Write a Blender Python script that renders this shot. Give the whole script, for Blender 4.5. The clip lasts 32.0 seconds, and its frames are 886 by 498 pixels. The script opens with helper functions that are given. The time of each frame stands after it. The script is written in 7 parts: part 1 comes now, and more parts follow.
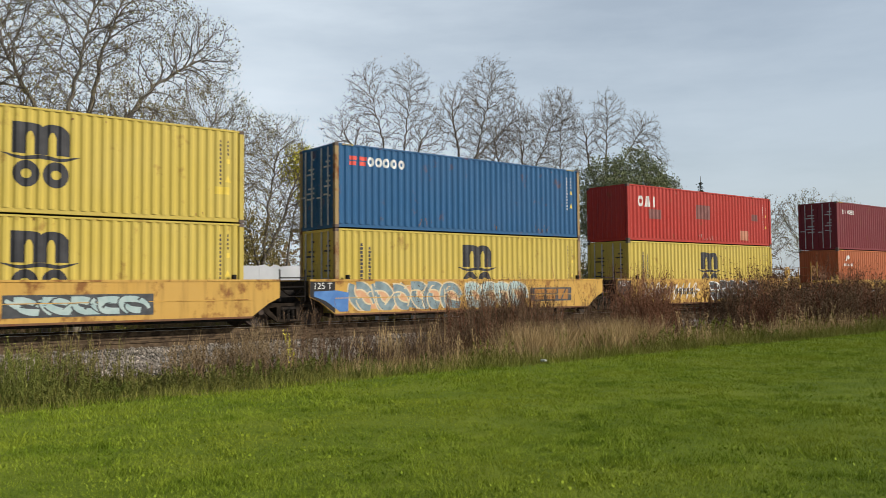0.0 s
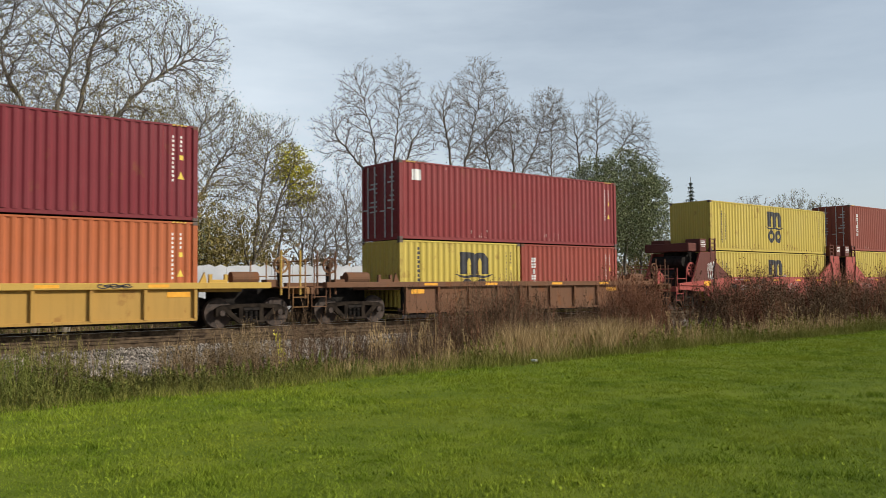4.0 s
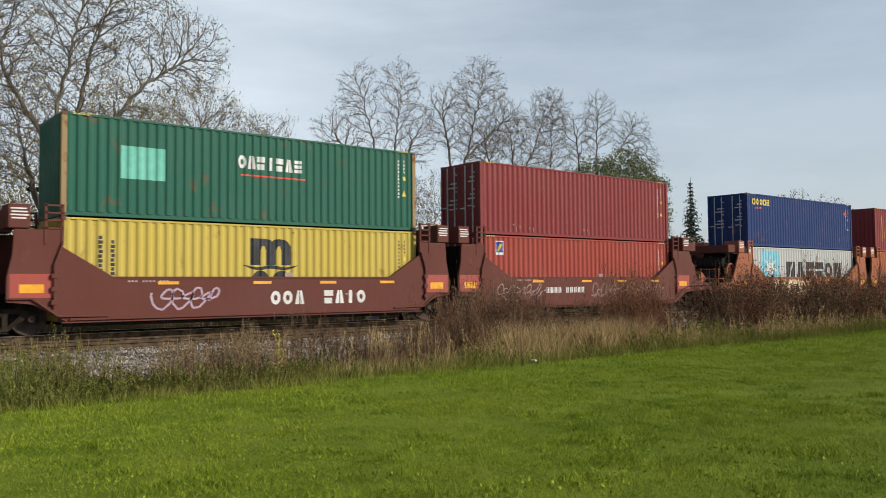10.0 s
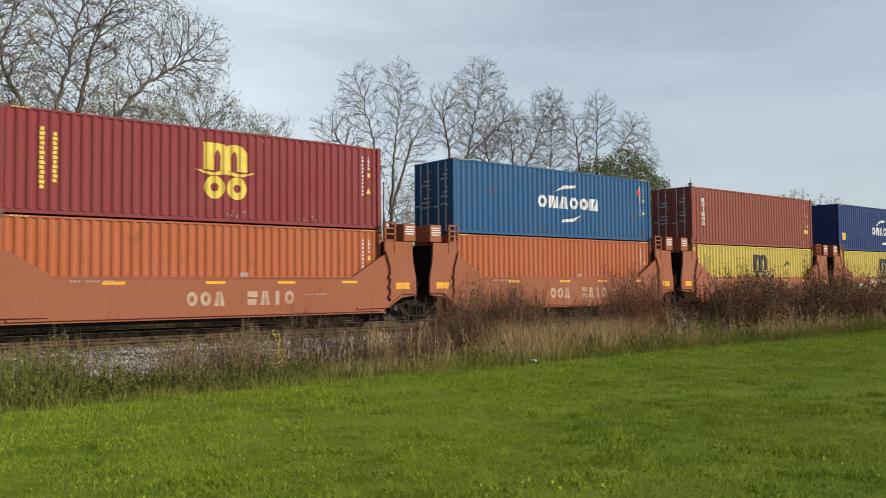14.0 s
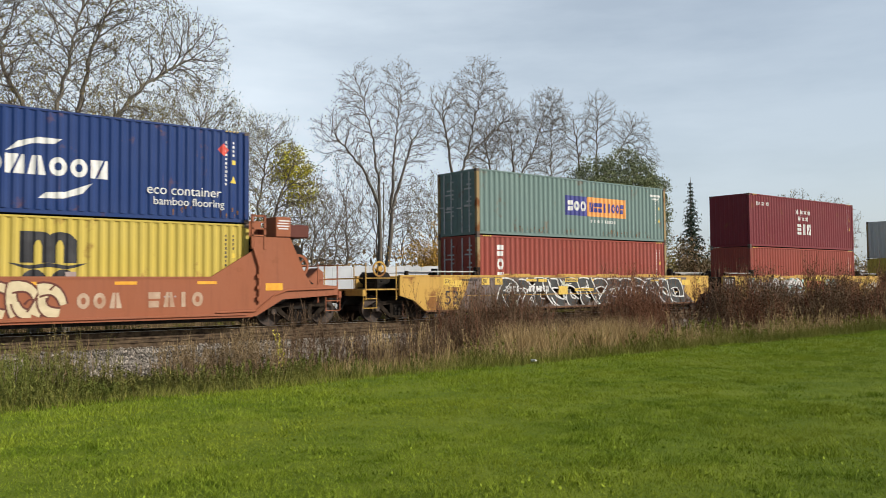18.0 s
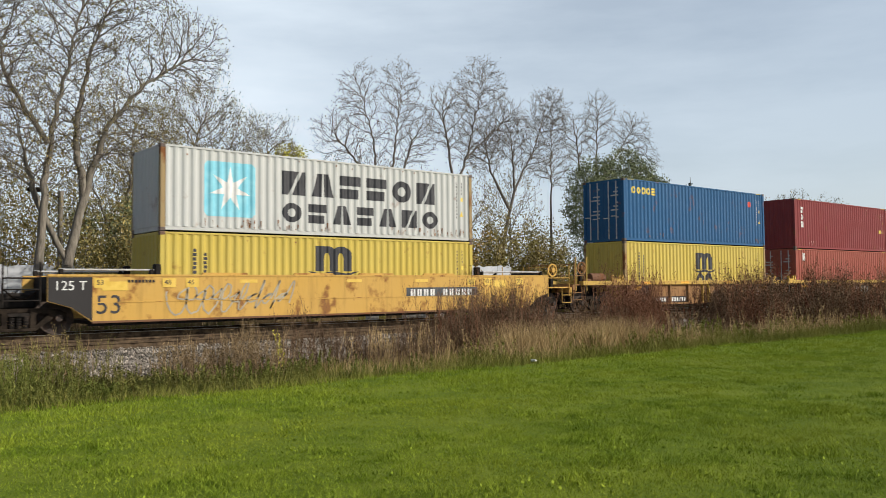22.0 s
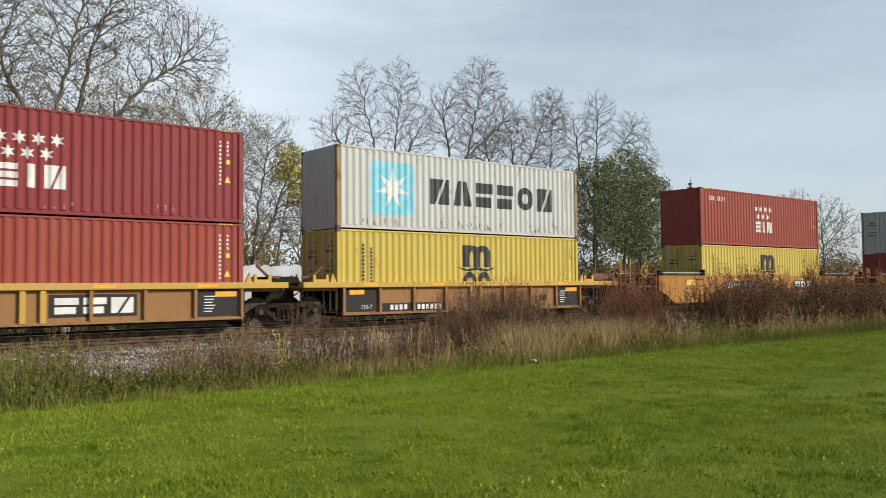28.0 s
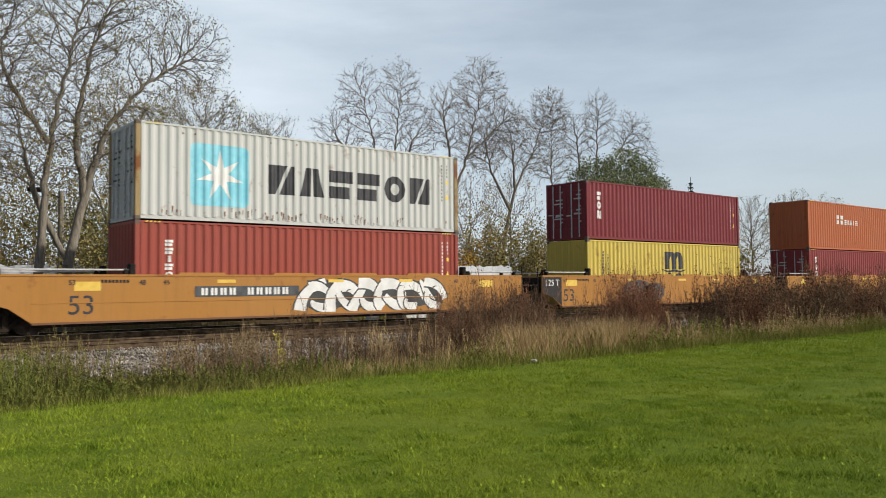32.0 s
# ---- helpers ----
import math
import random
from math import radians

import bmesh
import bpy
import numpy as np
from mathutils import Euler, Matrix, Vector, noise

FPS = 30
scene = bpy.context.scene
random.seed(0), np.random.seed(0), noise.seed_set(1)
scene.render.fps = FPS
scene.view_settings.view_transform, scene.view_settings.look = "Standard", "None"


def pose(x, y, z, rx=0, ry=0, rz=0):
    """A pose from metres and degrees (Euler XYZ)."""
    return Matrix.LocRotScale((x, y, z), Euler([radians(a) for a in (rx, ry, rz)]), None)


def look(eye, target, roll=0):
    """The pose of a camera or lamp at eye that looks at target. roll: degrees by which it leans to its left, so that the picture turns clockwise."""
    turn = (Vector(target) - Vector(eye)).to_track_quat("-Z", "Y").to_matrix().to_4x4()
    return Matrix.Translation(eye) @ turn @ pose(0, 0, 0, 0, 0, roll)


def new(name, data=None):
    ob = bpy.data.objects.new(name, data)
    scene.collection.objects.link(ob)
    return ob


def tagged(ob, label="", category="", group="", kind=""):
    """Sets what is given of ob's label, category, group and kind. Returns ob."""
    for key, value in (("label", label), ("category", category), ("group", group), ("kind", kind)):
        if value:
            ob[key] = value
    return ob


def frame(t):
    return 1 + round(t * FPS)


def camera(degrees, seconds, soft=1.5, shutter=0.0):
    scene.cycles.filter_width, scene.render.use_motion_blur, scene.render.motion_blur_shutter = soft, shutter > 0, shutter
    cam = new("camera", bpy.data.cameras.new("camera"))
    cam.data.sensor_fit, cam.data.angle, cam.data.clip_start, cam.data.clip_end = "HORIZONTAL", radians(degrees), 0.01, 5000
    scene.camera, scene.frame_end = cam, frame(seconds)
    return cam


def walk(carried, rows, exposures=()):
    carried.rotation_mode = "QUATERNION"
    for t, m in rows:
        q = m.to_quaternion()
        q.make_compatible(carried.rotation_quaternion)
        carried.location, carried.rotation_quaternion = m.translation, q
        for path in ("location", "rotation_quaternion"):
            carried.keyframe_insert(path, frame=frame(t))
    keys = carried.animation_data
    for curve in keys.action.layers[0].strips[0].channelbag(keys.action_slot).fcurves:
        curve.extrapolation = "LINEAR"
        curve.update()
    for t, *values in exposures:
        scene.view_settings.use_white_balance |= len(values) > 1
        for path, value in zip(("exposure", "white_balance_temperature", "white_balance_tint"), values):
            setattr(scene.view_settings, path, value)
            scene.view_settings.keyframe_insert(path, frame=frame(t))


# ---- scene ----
# The camera stands on the lawn and only turns a little at the start.
cam = camera(56.5, 32.0, soft=0.45, shutter=0.12)
EYE = Vector((0.0, -25.16, 1.25))
YAW, PITCH, ROLL = 39.24, 2.56, -0.49


def view(turn):
    a, b = radians(YAW + turn), radians(PITCH)
    way = Vector((math.sin(a) * math.cos(b), math.cos(a) * math.cos(b), math.sin(b)))
    return look(EYE, EYE + way, ROLL)


walk(cam, [(0.0, view(-0.66)), (0.5, view(-0.56)), (1.0, view(-0.5)), (1.5, view(-0.38)), (2.0, view(-0.24)),
           (2.5, view(-0.18)), (3.0, view(-0.16)), (3.5, view(-0.06)), (5.5, view(0.0)), (29.0, view(0.0)),
           (32.0, view(-0.02))],
     exposures=[(0.0, -0.52), (14.0, -0.5), (18.0, -0.40), (27.0, -0.38), (32.0, -0.46)])

# ---- light ----
SUN_FROM = Vector((0.56, -0.70, 0.50)).normalized()
world = bpy.data.worlds.new("sky")
scene.world = world
world.use_nodes = True
wn, wl = world.node_tree.nodes, world.node_tree.links
wn.clear()
w_out = wn.new("ShaderNodeOutputWorld")
w_bg = wn.new("ShaderNodeBackground")
w_sky = wn.new("ShaderNodeTexSky")
w_sky.sky_type = "NISHITA"
w_sky.sun_disc = False
w_sky.sun_elevation = math.asin(SUN_FROM.z)
w_sky.sun_rotation = math.atan2(SUN_FROM.x, SUN_FROM.y)
w_sky.dust_density = 2.0
w_co = wn.new("ShaderNodeTexCoord")
w_map = wn.new("ShaderNodeMapping")
w_map.inputs["Scale"].default_value = (1.0, 1.0, 4.5)
w_map.inputs["Rotation"].default_value = (0.12, -0.1, 0.7)
w_noise = wn.new("ShaderNodeTexNoise")
w_noise.inputs["Scale"].default_value = 1.7
w_noise.inputs["Detail"].default_value = 8
w_noise.inputs["Roughness"].default_value = 0.56
w_ramp = wn.new("ShaderNodeValToRGB")
w_ramp.color_ramp.elements[0].position, w_ramp.color_ramp.elements[1].position = 0.36, 0.64
w_ramp.color_ramp.elements[0].color = (0.6, 0.6, 0.6, 1)
w_ramp.color_ramp.elements[1].color = (1, 1, 1, 1)
w_mix = wn.new("ShaderNodeMix")
w_mix.data_type = "RGBA"
w_mix.inputs[7].default_value = (7.5, 8.48, 9.4, 1)      # lit cloud, in the sky texture's units
w_bg.inputs["Strength"].default_value = 0.138
wl.new(w_co.outputs["Generated"], w_map.inputs["Vector"])
wl.new(w_map.outputs["Vector"], w_noise.inputs["Vector"])
wl.new(w_noise.outputs["Fac"], w_ramp.inputs["Fac"])
w_sep = wn.new("ShaderNodeSeparateXYZ")
w_high = wn.new("ShaderNodeMapRange")        # the deck thins towards the zenith, out of view, to weaken the ambient light
w_high.inputs["From Min"].default_value, w_high.inputs["From Max"].default_value = 0.34, 0.62
w_high.inputs["To Min"].default_value, w_high.inputs["To Max"].default_value = 1.0, 0.02
w_side = wn.new("ShaderNodeMapRange")        # and towards the east, where the sky clears
w_side.inputs["From Min"].default_value, w_side.inputs["From Max"].default_value = 0.45, 0.95
w_side.inputs["To Min"].default_value, w_side.inputs["To Max"].default_value = 1.0, 0.5
w_thin = wn.new("ShaderNodeMath")
w_thin.operation = "MULTIPLY"
w_east = wn.new("ShaderNodeMath")
w_east.operation = "MULTIPLY"
wl.new(w_co.outputs["Generated"], w_sep.inputs[0])
wl.new(w_sep.outputs["Z"], w_high.inputs["Value"])
wl.new(w_ramp.outputs["Color"], w_thin.inputs[0])
wl.new(w_high.outputs["Result"], w_thin.inputs[1])
w_west = wn.new("ShaderNodeMapRange")        # the unseen western sky is thinned too, to darken faces turned to -x
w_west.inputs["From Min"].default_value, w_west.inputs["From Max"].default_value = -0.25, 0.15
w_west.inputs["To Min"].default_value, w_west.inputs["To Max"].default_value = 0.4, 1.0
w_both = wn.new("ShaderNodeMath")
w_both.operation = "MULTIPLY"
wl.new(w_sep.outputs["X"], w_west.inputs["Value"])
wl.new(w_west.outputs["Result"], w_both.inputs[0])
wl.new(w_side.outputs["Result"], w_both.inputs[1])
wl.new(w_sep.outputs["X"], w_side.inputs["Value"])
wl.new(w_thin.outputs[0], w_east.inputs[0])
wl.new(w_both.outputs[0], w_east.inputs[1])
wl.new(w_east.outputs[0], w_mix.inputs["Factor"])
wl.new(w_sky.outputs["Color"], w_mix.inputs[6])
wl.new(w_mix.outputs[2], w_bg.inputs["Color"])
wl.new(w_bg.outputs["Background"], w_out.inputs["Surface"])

sun = new("sun", bpy.data.lights.new("sun", "SUN"))
sun.data.energy, sun.data.angle, sun.data.color = 5.6, radians(1.5), (1.0, 0.93, 0.82)
sun.matrix_world = look(SUN_FROM * 50, (0, 0, 0))

# ---- materials ----
MATS = {}


def nodes_of(name):
    m = bpy.data.materials.new(name)
    m.use_nodes = True
    t = m.node_tree
    return m, t.nodes, t.links, t.nodes["Principled BSDF"]


def surface(name, a, b, scale=4.0, rough=0.7, metal=0.0, bump=0.2, bscale=40.0, detail=6, stretch=(1, 1, 1), c=None, space="Object", by_piece=0.0, sub=0.0, spec=0.5):
    """Two tones mixed by noise, a third by a coarser one, fine relief."""
    if name in MATS:
        return MATS[name]
    m, n, l, p = nodes_of(name)
    co, mp = n.new("ShaderNodeTexCoord"), n.new("ShaderNodeMapping")
    mp.inputs["Scale"].default_value = stretch
    l.new(co.outputs[space], mp.inputs["Vector"])
    nz = n.new("ShaderNodeTexNoise")
    nz.inputs["Scale"].default_value, nz.inputs["Detail"].default_value = scale, detail
    l.new(mp.outputs["Vector"], nz.inputs["Vector"])
    r = n.new("ShaderNodeValToRGB")
    r.color_ramp.elements[0].position, r.color_ramp.elements[1].position = 0.35, 0.65
    r.color_ramp.elements[0].color, r.color_ramp.elements[1].color = (*a, 1), (*b, 1)
    l.new(nz.outputs["Fac"], r.inputs["Fac"])
    col = r.outputs["Color"]
    if c:
        nz2 = n.new("ShaderNodeTexNoise")
        nz2.inputs["Scale"].default_value, nz2.inputs["Detail"].default_value = scale * 0.23, 4
        l.new(mp.outputs["Vector"], nz2.inputs["Vector"])
        r2 = n.new("ShaderNodeValToRGB")
        r2.color_ramp.elements[0].position, r2.color_ramp.elements[1].position = 0.45, 0.7
        l.new(nz2.outputs["Fac"], r2.inputs["Fac"])
        mx = n.new("ShaderNodeMix")
        mx.data_type = "RGBA"
        l.new(r2.outputs["Color"], mx.inputs["Factor"])
        l.new(col, mx.inputs[6])
        mx.inputs[7].default_value = (*c, 1)
        col = mx.outputs[2]
    if by_piece:
        geo = n.new("ShaderNodeNewGeometry")
        hs = n.new("ShaderNodeHueSaturation")
        mr = n.new("ShaderNodeMapRange")
        mr.inputs["To Min"].default_value, mr.inputs["To Max"].default_value = 1 - by_piece, 1 + by_piece
        l.new(geo.outputs["Random Per Island"], mr.inputs["Value"])
        l.new(mr.outputs["Result"], hs.inputs["Value"])
        l.new(col, hs.inputs["Color"])
        col = hs.outputs["Color"]
    l.new(col, p.inputs["Base Color"])
    p.inputs["Roughness"].default_value, p.inputs["Metallic"].default_value = rough, metal
    p.inputs["Specular IOR Level"].default_value = 0.06 if by_piece else spec      # leaves, blades and broken stone are matt
    if sub:
        p.inputs["Transmission Weight"].default_value = 0.0
        p.inputs["Subsurface Weight"].default_value = sub
        p.inputs["Subsurface Radius"].default_value = (0.01, 0.02, 0.004)
    if bump:
        nb, bp = n.new("ShaderNodeTexNoise"), n.new("ShaderNodeBump")
        nb.inputs["Scale"].default_value, nb.inputs["Detail"].default_value = bscale, 5
        bp.inputs["Strength"].default_value, bp.inputs["Distance"].default_value = bump, 0.02
        l.new(mp.outputs["Vector"], nb.inputs["Vector"])
        l.new(nb.outputs["Fac"], bp.inputs["Height"])
        l.new(bp.outputs["Normal"], p.inputs["Normal"])
    MATS[name] = m
    return m


def paint(name, col, rust=0.35, fade=0.25, grime=0.3, rough=0.45):
    """Weathered paint on steel: sun-bleached patches, rust that breaks through, dirt that has run down."""
    if name in MATS:
        return MATS[name]
    m, n, l, p = nodes_of(name)
    co = n.new("ShaderNodeTexCoord")
    info = n.new("ShaderNodeObjectInfo")
    off = n.new("ShaderNodeVectorMath")
    off.operation = "MULTIPLY_ADD"
    off.inputs[1].default_value = (37.0, 11.0, 5.0)
    l.new(info.outputs["Random"], off.inputs[0])
    l.new(co.outputs["Object"], off.inputs[2])

    def noise_at(scale, stretch, lo, hi, detail=5):
        mp, nz, r = n.new("ShaderNodeMapping"), n.new("ShaderNodeTexNoise"), n.new("ShaderNodeMapRange")
        mp.inputs["Scale"].default_value = stretch
        nz.inputs["Scale"].default_value, nz.inputs["Detail"].default_value = scale, detail
        nz.inputs["Roughness"].default_value = 0.62
        r.inputs["From Min"].default_value, r.inputs["From Max"].default_value = lo, hi
        l.new(off.outputs[0], mp.inputs["Vector"])
        l.new(mp.outputs["Vector"], nz.inputs["Vector"])
        l.new(nz.outputs["Fac"], r.inputs["Value"])
        return r.outputs["Result"]

    def mixed(fac, base, colour, amount):
        k, mx = n.new("ShaderNodeMath"), n.new("ShaderNodeMix")
        k.operation = "MULTIPLY"
        k.inputs[1].default_value = amount
        mx.data_type = "RGBA"
        l.new(fac, k.inputs[0])
        l.new(k.outputs[0], mx.inputs["Factor"])
        if isinstance(base, tuple):
            mx.inputs[6].default_value = (*base, 1)
        else:
            l.new(base, mx.inputs[6])
        mx.inputs[7].default_value = (*colour, 1)
        return mx.outputs[2]

    g = sum(col) / 3
    bleached = tuple(min(0.9, c * 0.85 + g * 0.15 + 0.03) for c in col)
    dirty = tuple(c * 0.55 + 0.012 for c in col)
    out = mixed(noise_at(0.55, (1, 1, 1), 0.4, 0.68), col, bleached, fade * 1.1)
    out = mixed(noise_at(2.2, (3.0, 3.0, 0.22), 0.5, 0.85), out, dirty, grime * 1.1)
    spots = noise_at(1.6, (1, 1, 0.8), 0.70 - 0.19 * rust, 0.78 - 0.17 * rust, 10)
    out = mixed(spots, out, (0.19, 0.072, 0.026), rust)
    runs = noise_at(1.5, (5.0, 5.0, 0.3), 0.66, 0.8, 6)
    out = mixed(runs, out, (0.2, 0.085, 0.035), rust * 0.9)
    l.new(out, p.inputs["Base Color"])
    rr = n.new("ShaderNodeMapRange")
    rr.inputs["To Min"].default_value, rr.inputs["To Max"].default_value = rough, min(1, rough + 0.3)
    l.new(noise_at(1.1, (1, 1, 1), 0.35, 0.7), rr.inputs["Value"])
    p.inputs["Specular IOR Level"].default_value = 0.22
    l.new(rr.outputs["Result"], p.inputs["Roughness"])
    nb, bp = n.new("ShaderNodeTexNoise"), n.new("ShaderNodeBump")
    nb.inputs["Scale"].default_value, nb.inputs["Detail"].default_value = 2.5, 3
    bp.inputs["Strength"].default_value, bp.inputs["Distance"].default_value = 0.35, 0.03
    l.new(off.outputs[0], nb.inputs["Vector"])
    l.new(nb.outputs["Fac"], bp.inputs["Height"])
    l.new(bp.outputs["Normal"], p.inputs["Normal"])
    MATS[name] = m
    return m


COL = dict(yellow=(0.69, 0.53, 0.105), blue=(0.022, 0.125, 0.295), navy=(0.015, 0.05, 0.20), red=(0.53, 0.042, 0.030),
           maroon=(0.235, 0.031, 0.042), brick=(0.375, 0.078, 0.054), orange=(0.55, 0.152, 0.055), white=(0.62, 0.64, 0.62),
           green=(0.026, 0.15, 0.10), teal=(0.20, 0.30, 0.28), rustred=(0.335, 0.085, 0.058), wine=(0.30, 0.047, 0.049), salmon=(0.43, 0.11, 0.075), scarlet=(0.43, 0.072, 0.05))
CONT = {k: paint("container_paint_" + k, tuple(c * 0.74 for c in v), rust=0.5, fade=0.25, grime=0.28) for k, v in COL.items()}
CONT["white"] = paint("container_paint_dirty_white", (0.50, 0.51, 0.49), rust=0.5, fade=0.2, grime=0.4)
CSXPINK = paint("car_paint_pink_red", (0.376, 0.084, 0.068), 0.3, 0.3, 0.35, 0.6)
CSXBROWN = paint("car_paint_oxide_brown", (0.125, 0.040, 0.030), 0.35, 0.3, 0.4, 0.65)
CSXORANGE = paint("car_paint_faded_orange", (0.320, 0.108, 0.052), 0.4, 0.35, 0.4, 0.65)
TTXYELLOW = paint("car_paint_yellow", (0.54, 0.325, 0.075), 0.85, 0.3, 0.8, 0.65)
TTXGOLD = paint("car_paint_gold", (0.368, 0.172, 0.040), 0.55, 0.2, 0.4, 0.6)
TTXBRIGHT = paint("car_paint_ochre", (0.43, 0.255, 0.062), 0.5, 0.2, 0.4, 0.6)
TTXTAN = paint("car_paint_tan", (0.288, 0.152, 0.060), 0.7, 0.3, 0.5, 0.7)
TTXRUST = paint("car_paint_rusted", (0.160, 0.080, 0.044), 0.8, 0.25, 0.5, 0.75)
SILL = paint("rail_chord_yellow", (0.496, 0.320, 0.072), 0.4, 0.2, 0.3, 0.6)
GREY = paint("end_plate_grey", (0.03, 0.028, 0.028), 0.4, 0.3, 0.3, 0.7)
DARK = surface("underframe_grime", (0.010, 0.009, 0.008), (0.026, 0.021, 0.018), 6, 0.9, 0.0, 0.3, spec=0.2)
TRUCKM = surface("cast_steel_dusty", (0.012, 0.009, 0.007), (0.036, 0.027, 0.02), 5, 0.9, 0.0, 0.4, spec=0.1)
WHEELM = surface("wheel_steel", (0.025, 0.018, 0.015), (0.07, 0.046, 0.034), 8, 0.7, 0.2, 0.2)
TREAD = surface("wheel_tread_bright", (0.35, 0.32, 0.29), (0.5, 0.47, 0.43), 12, 0.35, 0.9, 0.1)
RODM = surface("galvanised_rod", (0.36, 0.36, 0.36), (0.55, 0.55, 0.54), 6, 0.55, 0.1, 0.1)
RUSTPOST = paint("rusted_post", (0.33, 0.24, 0.12), 0.95, 0.2, 0.4, 0.75)
CAST = paint("corner_casting", (0.13, 0.10, 0.085), 0.8, 0.2, 0.3, 0.7)
BLACK = surface("black_marking", (0.012, 0.013, 0.018), (0.03, 0.03, 0.036), 3, 0.6, 0, 0.1)
WHITE = surface("white_marking", (0.6, 0.6, 0.58), (0.74, 0.74, 0.72), 3, 0.6, 0, 0.1)
MARKY = surface("yellow_marking", (0.62, 0.46, 0.05), (0.72, 0.55, 0.08), 3, 0.6, 0, 0.1)
MARKO = surface("orange_reflector", (0.75, 0.33, 0.02), (0.85, 0.42, 0.03), 5, 0.4, 0, 0.1)
MARKB = surface("pale_blue_marking", (0.16, 0.50, 0.62), (0.24, 0.58, 0.68), 3, 0.6, 0, 0.1)
MARKN = surface("navy_marking", (0.025, 0.03, 0.22), (0.04, 0.045, 0.27), 3, 0.6, 0, 0.1)
MARKR = surface("red_marking", (0.6, 0.05, 0.04), (0.7, 0.08, 0.05), 3, 0.6, 0, 0.1)
MARKOR = surface("orange_marking", (0.8, 0.30, 0.06), (0.85, 0.36, 0.09), 3, 0.6, 0, 0.1)
MARKT = surface("turquoise_marking", (0.10, 0.42, 0.33), (0.16, 0.5, 0.4), 3, 0.6, 0, 0.1)
SCARS = (surface("rust_scar", (0.13, 0.055, 0.022), (0.27, 0.13, 0.05), 9, 0.85, 0, 0.2), surface("scraped_paint", (0.36, 0.2, 0.17), (0.5, 0.34, 0.3), 9, 0.8, 0, 0.2))
SCRAWL = surface("faded_scrawl", (0.30, 0.22, 0.20), (0.44, 0.36, 0.34), 2, 0.7)
PRIMER = surface("patch_primer", (0.16, 0.05, 0.045), (0.22, 0.08, 0.07), 3, 0.7, 0, 0.1)


# ---- mesh helpers ----
def box(bm, x0, x1, y0, y1, z0, z1, bevel=0.0):
    m = Matrix.Translation(((x0 + x1) / 2, (y0 + y1) / 2, (z0 + z1) / 2)) @ Matrix.Diagonal((x1 - x0, y1 - y0, z1 - z0, 1))
    vs = bmesh.ops.create_cube(bm, size=1, matrix=m)["verts"]
    if bevel:
        es = list({e for v in vs for e in v.link_edges})
        bmesh.ops.bevel(bm, geom=es, offset=bevel, segments=1, affect="EDGES")
    return bm


def prism(bm, pts, y0, y1):
    """A plate with the outline pts in x and z, from y0 to y1."""
    a = [bm.verts.new((x, y0, z)) for x, z in pts]
    b = [bm.verts.new((x, y1, z)) for x, z in pts]
    n = len(pts)
    fs = [bm.faces.new(a), bm.faces.new(b[::-1])]
    for i in range(n):
        fs.append(bm.faces.new((a[i], b[i], b[(i + 1) % n], a[(i + 1) % n])))
    bmesh.ops.recalc_face_normals(bm, faces=fs)
    return bm


def rod(bm, a, b, r, sides=8):
    a, b = Vector(a), Vector(b)
    d = b - a
    m = Matrix.Translation((a + b) / 2) @ d.to_track_quat("Z", "Y").to_matrix().to_4x4()
    bmesh.ops.create_cone(bm, cap_ends=True, segments=sides, radius1=r, radius2=r, depth=d.length, matrix=m)
    return bm


def disc(bm, c, r, y0, y1, sides=24, r2=None):
    """A short drum along y round the centre c (x, z)."""
    m = Matrix.Translation((c[0], (y0 + y1) / 2, c[1])) @ Matrix.Rotation(math.pi / 2, 4, "X")
    bmesh.ops.create_cone(bm, cap_ends=True, segments=sides, radius1=r, radius2=r if r2 is None else r2, depth=abs(y1 - y0), matrix=m)
    return bm


def part(name, bm, material, parent, label="", key=None):
    if key is not None and key in MESHES:
        me = MESHES[key]
        if bm is not None:
            bm.free()
    else:
        me = bpy.data.meshes.new(name)
        bm.to_mesh(me)
        bm.free()
        me.materials.append(material)
        if key is not None:
            MESHES[key] = me
    ob = new(name, me)
    ob.parent = parent
    if label:
        ob["label"] = label
    return ob


MESHES = {}


def B():
    return bmesh.new()


# ---- the ground, one sheet: lawn, ditch of weeds, ballast bed, far verge ----
SPACING = 4.6            # between the two tracks' centre lines
TRACKS = (0.0, -SPACING)


def height(x, y):
    """The lie of the land: rail heads are at 0, the lawn lower."""
    h = np.full(np.shape(y), -0.42)
    bed = np.interp(y, [-12.5, -9.6, -8.2, -6.7, 3.0, 4.6, 7.0, 11.5, 60], [-0.42, -0.50, -0.44, -0.195, -0.195, -0.5, -0.5, -0.2, -0.2])
    h = np.where(y > -12.5, bed, h)
    lawn = np.interp(y, [-90, -26, -12.5], [-0.3, -0.36, -0.42])
    h = np.where(y <= -12.5, lawn + 0.025 * np.sin(x * 0.9) * np.sin(y * 1.1 + x * 0.3), h)
    return h


def sheet(name, xs, ys, material):
    gx, gy = np.meshgrid(xs, ys)
    gz = height(gx, gy)
    nx, ny = len(xs), len(ys)
    verts = np.stack([gx, gy, gz], -1).reshape(-1, 3)
    i = np.arange(nx * ny).reshape(ny, nx)
    faces = np.stack([i[:-1, :-1], i[:-1, 1:], i[1:, 1:], i[1:, :-1]], -1).reshape(-1, 4)
    me = bpy.data.meshes.new(name)
    me.from_pydata(verts.tolist(), [], faces.tolist())
    me.materials.append(material)
    me.polygons.foreach_set("use_smooth", [True] * len(faces))
    return new(name, me)


